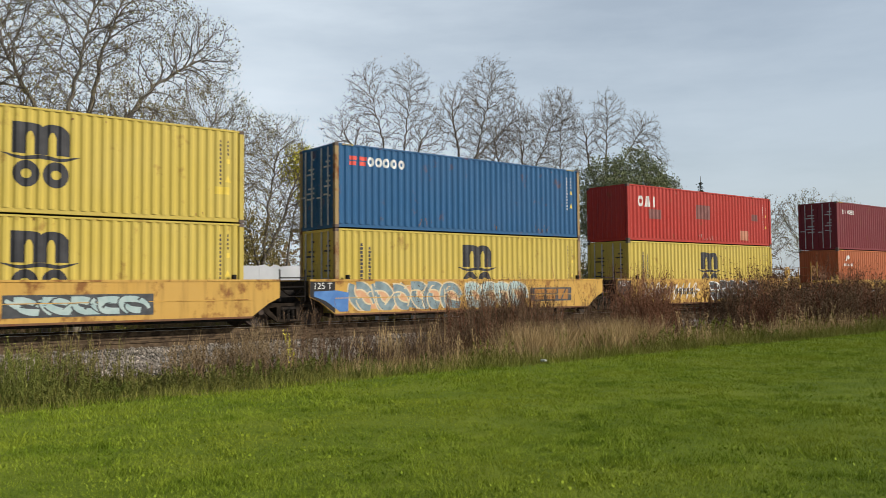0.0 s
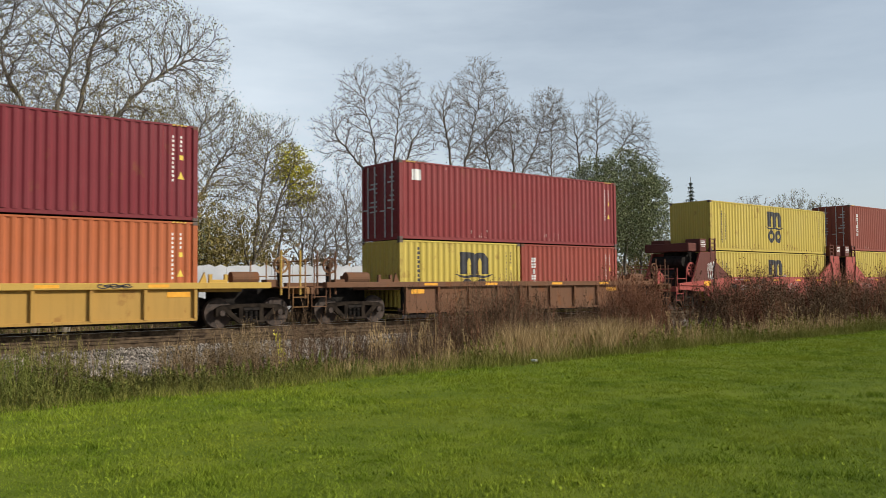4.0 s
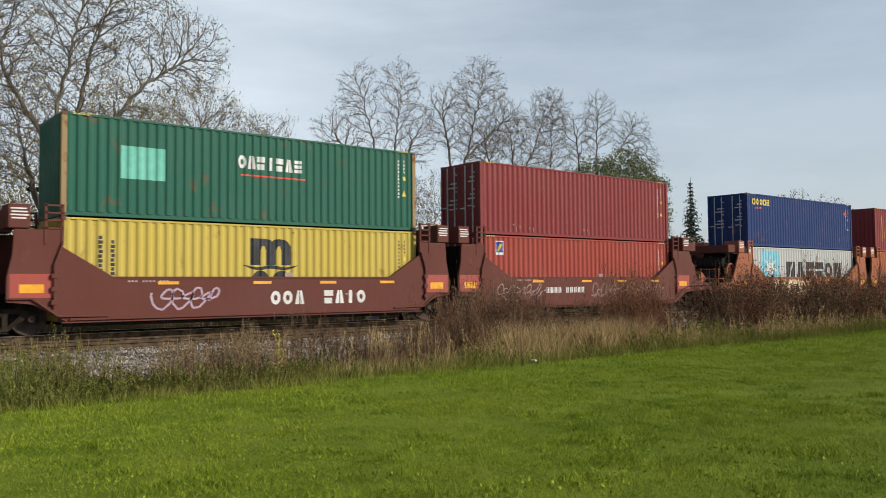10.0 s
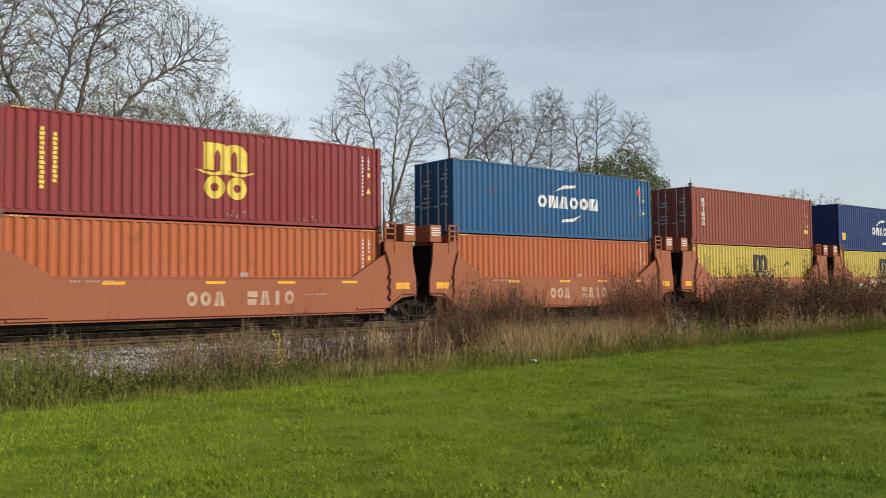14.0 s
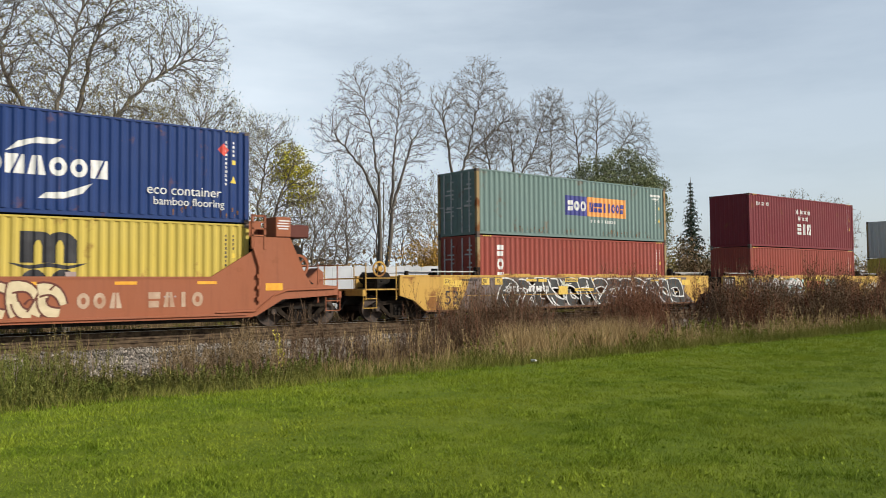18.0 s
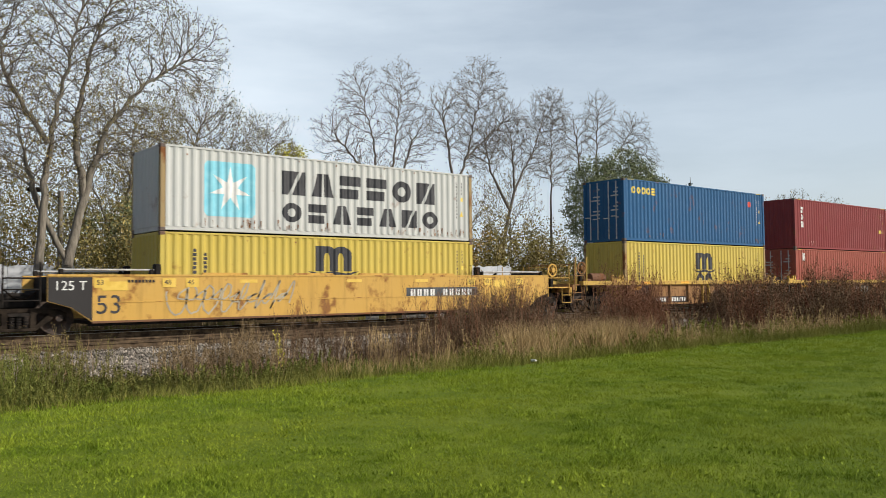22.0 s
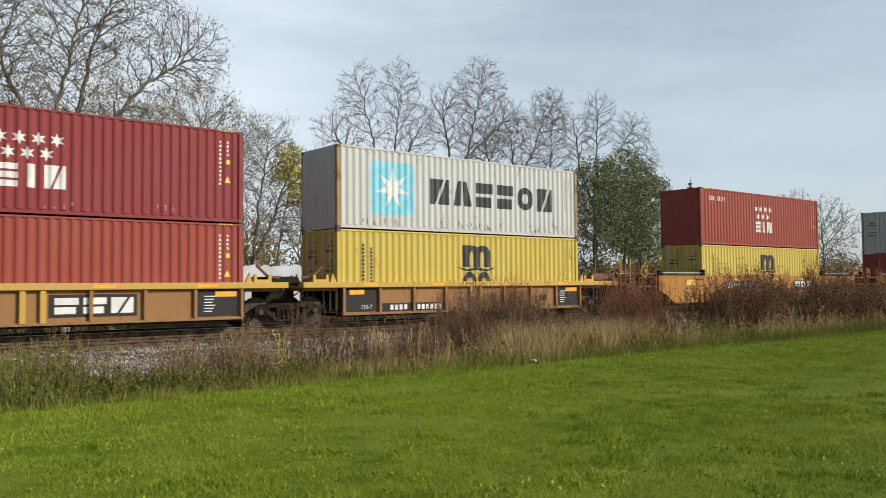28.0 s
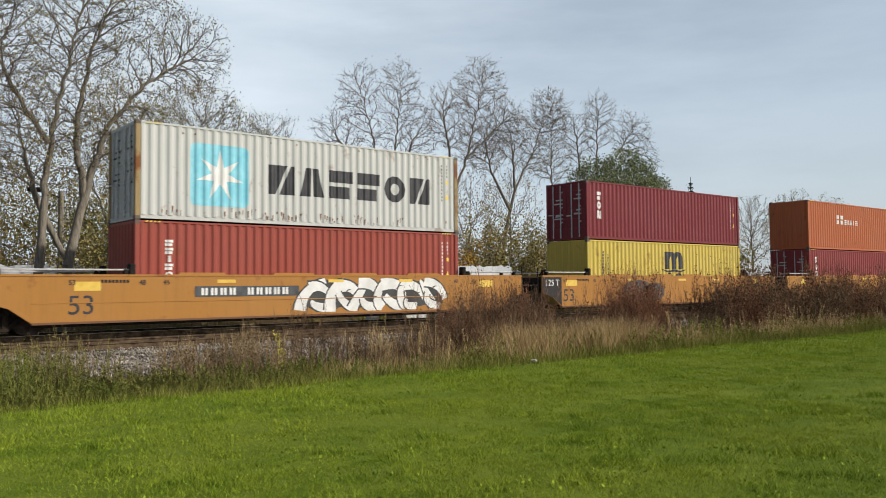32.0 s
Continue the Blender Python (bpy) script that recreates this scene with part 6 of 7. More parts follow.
def tree(x, y, stems, crown, n, seed, leaf="olive", leaves=1500, trunk_r=0.2, size=0.07, label="", bark=None, step=0.26, kill=0.55, twigs=2, twig_len=0.5, tip=0.0085, up=0.22, spread_leaf=0.14, droop=0.0):
    """A tree: stems, limbs that fill the crown, side twigs on the thin wood, loose leaves at their tips."""
    nr = np.random.RandomState(seed + 900)
    z0 = float(height(np.array(x), np.array(y)))
    pos, par, way = branch_nodes(stems, crown, int(n * 1.65), seed, step, kill * 0.76, up=up)
    m = len(pos)
    for _ in range(3):       # limbs run smoothly from fork to fork
        into, kids = np.zeros((m, 3)), np.zeros(m)
        sel = np.where(par >= 0)[0]
        np.add.at(into, par[sel], pos[sel])
        np.add.at(kids, par[sel], 1)
        inner = sel[kids[sel] > 0]
        pos[inner] = 0.45 * pos[inner] + 0.275 * pos[par[inner]] + 0.275 * into[inner] / kids[inner][:, None]
    count = np.zeros(m)
    is_tip = np.ones(m, bool)
    is_tip[par[par >= 0]] = False
    count[is_tip] = 1
    for i in range(m - 1, -1, -1):
        if par[i] >= 0:
            count[par[i]] += count[i]
    power = math.log(trunk_r / tip) / math.log(max(count.max(), 3))
    rad = tip * np.maximum(count, 1) ** power
    far = np.zeros(m)        # along the wood from the foot: stems thin out towards their tops
    for i in range(m):
        far[i] = far[par[i]] + np.linalg.norm(pos[i] - pos[par[i]]) if par[i] >= 0 else np.linalg.norm(pos[i])
    rad = np.maximum(np.minimum(rad, trunk_r * (1 - 0.98 * far / far.max()) ** 1.25), tip)
    has = np.where(par >= 0)[0]
    has = has[count[has] > 0]
    a, b = pos[par[has]], pos[has]
    r1 = rad[has]
    r0 = np.minimum(rad[par[has]], r1 * 1.35 + 0.002)
    rows = np.concatenate([a, r0[:, None], b, r1[:, None]], 1)
    thick, mid = r1 > trunk_r * 0.42, (r1 <= trunk_r * 0.42) & (r1 > 0.026)
    thin = ~thick & ~mid
    # side twigs, and a second row of finer ones on them
    fine, ends = [rows[thin]], [pos[is_tip]]
    host = np.where((rad < 0.03) & (par >= 0))[0]
    src, d_src, ln, rr = pos[host], way[host], twig_len, 0.8
    for _ in range(2):
        k = np.repeat(np.arange(len(src)), twigs)
        p = src[k]
        d = d_src[k] / (np.linalg.norm(d_src[k], axis=1, keepdims=True) + 1e-9) + nr.normal(scale=0.42, size=p.shape) + np.array([0, 0, 0.15 - droop])
        d /= np.linalg.norm(d, axis=1, keepdims=True)
        q = p + d * (nr.uniform(0.35, 1.0, len(p)) * ln)[:, None]
        fine.append(np.concatenate([p, np.full((len(p), 1), tip * rr), q, np.full((len(p), 1), tip * rr * 0.6)], 1))
        ends.append(q)
        pick = nr.uniform(size=len(q)) < 0.5
        src, d_src, ln, rr = ((p + q) / 2)[pick], d[pick], ln * 0.6, rr * 0.8
    th = tagged(new("tree"), label, "tree", group="trees behind the railway")
    th.location = (x, y, z0)
    b_ = bark or BARK

    def add(nm, data, mat_, lab=""):
        ob = new(nm, mesh_of(nm, *data, mat_, True))
        ob.parent = th
        if lab:
            ob["label"] = lab
        return ob
    add("trunk", tubes(rows[thick], 8), b_)
    if mid.any():
        add("limb_frame", tubes(rows[mid], 5), b_)["kind"] = "stuff"
    add("twig_crown", tubes(np.concatenate(fine), 3), TWIG)["kind"] = "stuff"
    if leaves:
        at = np.concatenate(ends)
        c = at[nr.randint(0, len(at), leaves)] + nr.normal(scale=spread_leaf, size=(leaves, 3))
        add("foliage", quads(c, nr.uniform(0.6, 1.3, leaves) * size, nr), LEAF[leaf], "loose %s leaves" % leaf)["kind"] = "stuff"
    return th


def plain_tree(x, y, h, w, seed, leaf="brown", leaves=1000, n=700, trunk_r=0.16, foot=0.25, label="", size=0.07, lean=0.0, step=0.4, kill=0.85, **more):
    """A tree with one stem and an egg-shaped crown: h high and w wide."""
    c0 = h * foot
    mid = (h + c0) / 2
    stems = [[(0, 0, -0.2), (lean * 0.4, 0, c0), (lean, 0.1, mid)]]
    crown = [(lean, 0, mid + 0.06 * h, w / 2, w / 2, (h - c0) / 2, 1.0), (lean * 1.1, 0, h * 0.78, w * 0.3, w * 0.3, h * 0.22, 0.35)]
    return tree(x, y, stems, crown, n, seed, leaf, leaves, trunk_r, size, label, step=step, kill=kill, **more)


def shrub(x, y, h, w, seed, leaf="olive", leaves=2500, size=0.08, label=""):
    """A bush: many stems from one root and a broken crown of leaves."""
    rnd, nr = random.Random(seed), np.random.RandomState(seed)
    z0 = float(height(np.array(x), np.array(y)))
    rows, tips = [], []
    for _ in range(26):
        a, t = rnd.uniform(0, 6.28), rnd.uniform(0.1, 1)
        p = Vector((0.15 * math.cos(a), 0.15 * math.sin(a), -0.1))
        d = Vector((math.cos(a) * t * w / h, math.sin(a) * t * w / h, 1)).normalized()
        ln = h * rnd.uniform(0.6, 1.05) / 6
        r = 0.03
        for i in range(6):
            d = (d + Vector((rnd.gauss(0, .14), rnd.gauss(0, .14), rnd.gauss(0, .06)))).normalized()
            q = p + d * ln
            rows.append((*p, r, *q, r * 0.75))
            p, r = q, r * 0.75
            if i > 0:
                tips.append(p.copy())
                for _ in range(2):
                    e = (d + Vector((rnd.gauss(0, .5), rnd.gauss(0, .5), rnd.gauss(0.1, .3)))).normalized()
                    s = q + e * ln * rnd.uniform(0.5, 1.1)
                    rows.append((*q, r * 0.5, *s, 0.004))
                    tips.append(s)
    th = tagged(new("shrub"), label, "shrub", group="shrubs behind the railway")
    th.location = (x, y, z0)
    o = new("stem_frame", mesh_of("stem_frame", *tubes(rows, 3), TWIG, True))
    o.parent = th
    at = np.array([list(t) for t in tips])
    c = at[nr.randint(0, len(at), leaves)] + nr.normal(scale=0.16 * w / 2, size=(leaves, 3))
    c[:, 2] = np.maximum(c[:, 2], 0.05)
    o = new("foliage", mesh_of("foliage", *quads(c, nr.uniform(0.6, 1.4, leaves) * size, nr), LEAF[leaf]))
    o.parent = th
    o["kind"] = "stuff"
    return th


def spruce(x, y, h, seed, label):
    """A spruce: a straight stem with tiers of drooping boughs hung with needles."""
    rnd, nr = random.Random(seed), np.random.RandomState(seed)
    z0 = float(height(np.array(x), np.array(y)))
    th = tagged(new("spruce_tree"), label, "tree", group="trees behind the railway")
    th.location = (x, y, z0)
    o = new("trunk", mesh_of("trunk", *tubes([(0, 0, -0.2, 0.2, 0, 0, h * 0.6, 0.11), (0, 0, h * 0.6, 0.11, 0, 0, h, 0.02)], 8), BARK, True))
    o.parent = th
    rows, at, sz = [], [], []
    tiers = 30
    for i in range(tiers):
        f = i / tiers
        z = h * (0.06 + 0.92 * f)
        reach = (1 - f) * h * 0.19 * rnd.uniform(0.75, 1.15) + 0.05
        m = int(9 - 4 * f)
        for b in range(m):
            a = 2 * math.pi * b / m + rnd.uniform(-.35, .35)
            p = Vector((0, 0, z))
            e = Vector((math.cos(a) * reach, math.sin(a) * reach, z - reach * rnd.uniform(0.2, 0.5)))
            rows.append((*p, 0.03, *e, 0.008))
            for k in range(int(10 + 34 * (1 - f))):
                t = rnd.uniform(0.1, 1.0)
                at.append([p.x + (e.x - p.x) * t + rnd.gauss(0, .1), p.y + (e.y - p.y) * t + rnd.gauss(0, .1), p.z + (e.z - p.z) * t - abs(rnd.gauss(0, .14))])
                sz.append(rnd.uniform(0.1, 0.24) * (1 - 0.55 * f))
    o = new("bough_frame", mesh_of("bough_frame", *tubes(rows, 3), TWIG, True))
    o.parent = th
    o = new("needle_cover", mesh_of("needle_cover", *quads(np.array(at), sz, nr, 0.3, 2.2), LEAF["spruce"]))
    o.parent = th
    o["kind"] = "stuff"
    return th


# the tall trees close behind the line, at the west
tree(7.1, 6.0, [[(0, 0, -0.2), (0.15, 0, 2.6), (0.5, 0.1, 7.2), (1.1, 0.2, 9.8), (1.7, 0.2, 13.0)], [(0.48, 0.1, 6.9), (-0.6, 0.4, 8.6), (-1.6, 0.5, 10.8)]],
     [(0.9, 0, 12.0, 2.6, 2.4, 2.9, 1.0), (-1.4, 0.3, 10.2, 2.6, 2.2, 3.0, 1.0), (0.2, 0.2, 7.2, 2.6, 2.0, 2.2, 0.5)], 1150, 11, "olive", 3800, 0.20, 0.055,
     "tall bare tree with a few olive-brown leaves", BARKPALE, kill=0.5)
tree(8.1, 6.2, [[(0, 0, -0.2), (0.15, 0, 2.6), (0.75, 0.1, 5.2), (1.5, 0.1, 7.8), (2.8, 0.0, 9.5), (4.6, -0.1, 10.9)], [(0.72, 0.1, 5.0), (0.4, 0.2, 7.4), (0.9, 0.2, 10.4), (1.8, 0.2, 13.0)], [(0.1, 0, 2.8), (-0.7, 0.3, 4.6), (-1.4, 0.4, 7.0)]],
     [(4.5, 0, 10.8, 1.5, 1.8, 1.8, 1.0), (2.4, 0, 11.4, 2.3, 2.2, 2.2, 1.0), (2.2, 0, 7.6, 1.9, 1.8, 1.6, 0.5), (0.6, 0, 8.4, 2.0, 1.8, 2.4, 0.6), (-1.4, 0.2, 7.2, 1.6, 1.6, 2.0, 0.4)], 1750, 12, "olive", 6500, 0.24, 0.055,
     "tall forked tree with a long leaning limb and sparse brown leaves", BARKPALE, kill=0.48)
tree(4.4, 7.2, [[(0, 0, -0.2), (0.3, 0, 4.0), (1.0, 0, 9.0), (1.3, 0, 12.5)]], [(0.9, 0, 10.6, 3.2, 2.6, 4.0, 1.0), (0.4, 0, 6.4, 2.4, 2.0, 2.2, 0.35)], 950, 13, "olive", 4500, 0.19, 0.055,
     "tall tree with thin olive-brown autumn leaves", BARKPALE, kill=0.55)
# the thicker growth between them and the gap
tree(15.2, 15.0, [[(0, 0, -0.2), (0.3, 0, 3.2), (0.9, 0, 6.6), (1.7, 0, 9.8)], [(0.3, 0, 3.0), (1.4, 0.2, 5.6), (3.2, 0.3, 8.6)], [(0.2, 0, 2.4), (-0.8, 0, 5.2), (-1.2, 0, 8.0)]],
     [(1.6, 0, 9.2, 2.2, 2.2, 2.9, 1.0), (3.2, 0, 8.4, 1.7, 1.8, 2.8, 0.8), (0.0, 0, 6.4, 2.6, 2.2, 3.0, 0.7)], 1700, 14, "olive", 8000, 0.17, 0.06,
     "many-stemmed tree with a dense crown of fine brown twigs", kill=0.48, twig_len=0.65)
tree(12.2, 13.5, [[(0, 0, -0.2), (0.2, 0, 3.0), (0.7, 0, 7.0), (0.9, 0, 9.5)], [(0.2, 0, 3.0), (-0.9, 0, 6.0)]], [(0.6, 0, 8.2, 2.4, 2.2, 3.4, 1.0), (-0.4, 0, 5.0, 2.4, 2.0, 2.2, 0.5)], 1200, 15, "olive", 9000, 0.16, 0.06,
     "slender tree still holding many olive leaves", kill=0.52)
tree(19.6, 15.2, [[(0, 0, -0.2), (0.3, 0, 3.0), (0.7, 0, 6.2), (1.2, 0, 9.2)], [(0.3, 0, 2.8), (1.6, 0.2, 5.2), (2.6, 0.2, 7.8)], [(0.2, 0, 2.2), (-0.6, 0, 5.0)]],
     [(1.2, 0, 8.4, 1.7, 1.8, 2.5, 1.0), (2.4, 0, 6.4, 1.8, 1.8, 2.6, 0.8), (0.0, 0, 5.2, 1.9, 1.8, 2.4, 0.6)], 1300, 16, "olive", 5000, 0.15, 0.06,
     "leaning tree with bare fine twigs", kill=0.48, twig_len=0.6)
tree(21.6, 16.2, [[(0, 0, -0.2), (0.3, 0, 3.2), (0.9, 0.1, 6.4), (1.2, 0.1, 8.6)]], [(1.1, 0, 8.1, 1.1, 1.0, 1.3, 1.0), (1.6, 0, 6.8, 0.8, 0.8, 1.1, 0.6)], 330, 17, "yellow", 3000, 0.11, 0.10,
     "slender tree topped with yellow-green autumn leaves", kill=0.5)
tree(23.6, 15.8, [[(0, 0, -0.2), (0.2, 0, 2.6), (0.5, 0, 5.4)], [(0.2, 0, 2.2), (1.4, 0, 4.6)], [(0.1, 0, 1.8), (-1.2, 0, 4.0)]], [(0.4, 0, 5.2, 2.4, 1.8, 2.2, 1.0), (1.8, 0, 3.8, 1.6, 1.4, 1.6, 0.4)], 700, 18, "brown", 700, 0.10, 0.05,
     "low bare tree with drooping fine twigs", kill=0.5, twig_len=0.6, droop=0.2)
# the row of bare trees behind the gap
tree(28.6, 16.0, [[(0, 0, -0.2), (0.1, 0, 3.5), (0.0, 0, 7.8), (-0.5, 0, 11.0), (-1.4, 0.1, 13.6)], [(0.15, 0, 0.6), (0.9, 0.1, 4.0), (1.1, 0.1, 8.4), (1.5, 0.1, 11.6), (1.9, 0.1, 14.4)], [(0.02, 0, 6.4), (-1.0, 0.1, 8.4), (-3.0, 0.1, 10.4)], [(0.95, 0.1, 6.0), (1.9, 0.1, 8.6), (2.9, 0.1, 11.2)], [(0.2, 0, 0.4), (0.45, 0.2, 4.0), (0.55, 0.2, 8.6)]],
     [(-1.5, 0, 12.6, 1.2, 1.5, 2.2, 0.8), (1.6, 0, 13.4, 1.3, 1.5, 2.2, 0.9), (-3.0, 0, 10.2, 1.5, 1.4, 1.7, 0.7), (3.0, 0, 11.0, 1.2, 1.4, 2.2, 0.7), (0.2, 0, 9.6, 2.6, 1.6, 2.4, 0.7), (2.4, 0, 6.4, 1.6, 1.4, 2.0, 0.3)], 1900, 21, "brown", 2200, 0.19, 0.06,
     "bare tree of several tall upright stems", kill=0.46, twig_len=0.5)
tree(33.3, 16.0, [[(0, 0, -0.2), (0.3, 0, 4.0), (1.3, 0, 7.6), (2.6, 0, 10.4), (3.4, 0, 13.4), (3.9, 0, 16.0)], [(1.3, 0, 7.4), (0.9, 0, 10.4), (0.4, 0, 12.8)], [(2.3, 0, 9.8), (4.2, 0.1, 11.4), (6.2, 0.1, 13.0)]],
     [(3.7, 0, 14.2, 1.9, 1.8, 2.7, 1.0), (0.8, 0, 12.4, 1.6, 1.6, 2.3, 0.7), (6.0, 0, 12.6, 1.6, 1.6, 2.0, 0.7), (3.2, 0, 10.8, 2.6, 1.8, 1.8, 0.6)], 1900, 22, "brown", 2200, 0.2, 0.06,
     "bare leaning tree with a wide round crown", kill=0.46, twig_len=0.5)
tree(38.9, 16.2, [[(0, 0, -0.2), (0.3, 0, 4.4), (1.4, 0, 8.2), (3.2, 0, 10.8), (4.4, 0, 13.4)], [(0.9, 0, 6.6), (-0.8, 0, 9.2), (-1.4, 0, 11.4)], [(1.4, 0, 8.0), (1.2, 0, 11.0)]],
     [(4.6, 0, 13.6, 1.5, 1.5, 2.3, 0.8), (1.6, 0, 11.6, 1.7, 1.5, 2.0, 0.7), (-1.2, 0, 10.8, 1.7, 1.5, 2.0, 0.6), (3.2, 0, 10.6, 1.8, 1.4, 1.6, 0.5)], 1500, 23, "brown", 1600, 0.19, 0.06,
     "bare tree with dark arching limbs", kill=0.46, twig_len=0.5)
tree(44.4, 16.6, [[(0, 0, -0.2), (0.0, 0, 6.0), (0.1, 0, 11.0), (0.3, 0, 15.2)]], [(0.3, 0, 13.6, 1.4, 1.4, 2.4, 1.0), (0.4, 0, 10.6, 1.9, 1.5, 2.2, 0.6)], 800, 24, "brown", 900, 0.14, 0.06, "bare slender upright tree", kill=0.48, twig_len=0.5)
tree(49.6, 17.0, [[(0, 0, -0.2), (0.2, 0, 6.0), (0.4, 0, 10.6), (0.7, 0, 15.6)], [(0.3, 0, 8.0), (2.6, 0, 11.4), (5.2, 0, 14.4)], [(0.3, 0, 7.0), (-1.6, 0, 10.6), (-2.0, 0, 13.4)]],
     [(0.7, 0, 14.2, 1.4, 1.5, 2.5, 0.9), (-1.8, 0, 12.6, 1.4, 1.4, 2.0, 0.6), (4.8, 0, 13.4, 1.8, 1.5, 2.2, 1.0), (6.4, 0, 11.6, 1.4, 1.4, 1.4, 0.5)], 1500, 25, "brown", 600, 0.2, 0.06, "bare spreading tree over a leafy one", kill=0.5, twig_len=0.55)
plain_tree(26.4, 17.4, 7.4, 4.2, 51, "brown", 500, label="low bare tree with thin twigs", trunk_r=0.09, twig_len=0.6)
plain_tree(31.6, 17.6, 8.0, 3.6, 52, "brown", 500, label="low bare tree with upright twigs", trunk_r=0.09, twig_len=0.6)
for x, y, h, w, sd in ((24.6, 18.4, 8.6, 4.4, 53), (28.0, 18.6, 9.6, 5.0, 54), (30.6, 19.0, 9.4, 4.6, 55), (34.6, 18.0, 8.6, 4.8, 56), (37.4, 17.6, 9.2, 5.0, 57), (41.6, 18.0, 9.6, 5.0, 58)):
    plain_tree(x, y, h, w, sd, "olive" if x > 33 else "brown", 2600 if x > 33 else 700, n=800, trunk_r=0.11, foot=0.12, twig_len=0.6, label="slender understorey tree with fine twigs", size=0.075)
# leafy trees under and beside them
tree(46.6, 14.6, [[(0, 0, -0.2), (0.2, 0, 4.0), (0.4, 0, 8.6)]], [(0.4, 0, 7.0, 2.4, 2.2, 3.8, 1.0)], 900, 26, "green", 15000, 0.16, 0.10, "leafy tree with dull green foliage", up=0.02)
tree(50.4, 14.8, [[(0, 0, -0.2), (0.2, 0, 4.4), (0.3, 0, 9.4)]], [(0.2, 0, 7.6, 2.6, 2.4, 4.2, 1.0), (2.0, 0, 9.6, 1.6, 1.4, 1.6, 0.3)], 1100, 27, "green", 19000, 0.18, 0.10, "broad leafy tree with dull green foliage", up=0.02)
tree(54.4, 16.4, [[(0, 0, -0.2), (0.2, 0, 4.2), (0.6, 0, 8.4)]], [(0.4, 0, 6.6, 2.2, 2.2, 3.6, 1.0), (2.2, 0, 9.4, 1.2, 1.2, 0.9, 0.25)], 900, 28, "green", 14000, 0.15, 0.10, "small leafy tree with green foliage", up=0.02)
spruce(73.6, 24.4, 12.5, 31, "dark green spruce standing far behind the line")
plain_tree(60.2, 22.0, 7.6, 4.0, 36, "olive", 2200, label="low far tree with thin leaves", tip=0.011)
plain_tree(66.0, 24.0, 8.2, 4.6, 37, "olive", 2200, label="low far tree with olive leaves", tip=0.011)
plain_tree(84.6, 24.0, 10.6, 6.4, 32, "brown", 2600, size=0.09, label="far tree, almost bare", tip=0.012, step=0.5, kill=0.8)
plain_tree(93.6, 24.0, 11.6, 7.0, 33, "olive", 2600, size=0.10, label="far tree with thin leaves", tip=0.013, step=0.5, kill=0.8)
plain_tree(101.0, 24.0, 11.4, 8.6, 34, "olive", 1600, size=0.11, label="far spreading tree, nearly bare", tip=0.013, step=0.5, kill=0.8, n=900)
plain_tree(128.0, 20.0, 9.6, 8.0, 35, "olive", 2600, size=0.12, label="far low tree with thin leaves", tip=0.014, step=0.6, kill=0.9)
for i, (x, y, h, w, leaf, n) in enumerate((
        (10.9, 10.0, 5.0, 2.4, "olive", 9000), (12.3, 10.6, 5.2, 2.4, "green", 9000),
        (-1.0, 14.5, 6.2, 3.2, "olive", 8000), (4.0, 15.5, 7.0, 3.6, "olive", 9000), (8.6, 15.5, 7.8, 3.6, "olive", 12000), (11.8, 14.2, 7.6, 3.4, "olive", 12000),
        (15.2, 14.6, 7.2, 3.4, "olive", 14000), (17.4, 15.4, 6.0, 2.6, "olive", 9000), (19.8, 16.5, 5.6, 2.8, "olive", 8500), (24.6, 18.0, 3.6, 2.4, "brown", 3500),
        (32.4, 14.6, 4.8, 2.6, "orange", 7500), (34.5, 18.5, 3.6, 2.6, "olive", 3500), (38.0, 17.0, 3.4, 2.6, "brown", 3500), (36.4, 15.0, 5.6, 3.0, "olive", 7000), (40.2, 15.2, 5.4, 3.0, "olive", 7000), (42.8, 15.6, 5.0, 3.0, "olive", 6500),
        (48.0, 16.0, 4.6, 3.0, "green", 5500), (58.0, 18.0, 5.0, 3.4, "olive", 4500), (66.0, 20.0, 5.2, 4.0, "brown", 4500), (76.0, 22.0, 5.5, 4.0, "olive", 4500),
        (104.0, 24.0, 6.0, 5.0, "olive", 3500), (138.0, 24.0, 7.0, 6.0, "olive", 3500))):
    shrub(x, y, h, w, 60 + i, leaf, n, 0.062 + 0.0009 * max(0, x), label="thicket shrub with %s leaves beyond the track" % {"olive": "olive-brown", "brown": "dry brown", "orange": "orange-tan", "green": "dull green"}[leaf])

# far woods close the view along the line
nr = np.random.RandomState(9)
m = 32000
fx = nr.uniform(-260, 620, m)
fy = 75 + nr.uniform(-12, 25, m) + 0.05 * np.abs(fx)
fz = -0.7 + nr.uniform(0, 1, m) ** 0.8 * (6.0 + 2.5 * np.sin(fx * 0.05) + 1.8 * np.sin(fx * 0.021 + 1))
woods = tagged(new("far_woods", mesh_of("far_woods", *quads(np.stack([fx, fy, fz], 1), nr.uniform(0.25, 0.6, m), nr, 0.0, 2.2), LEAF["brown"])), "far band of leafless autumn woods", "woods", kind="stuff")

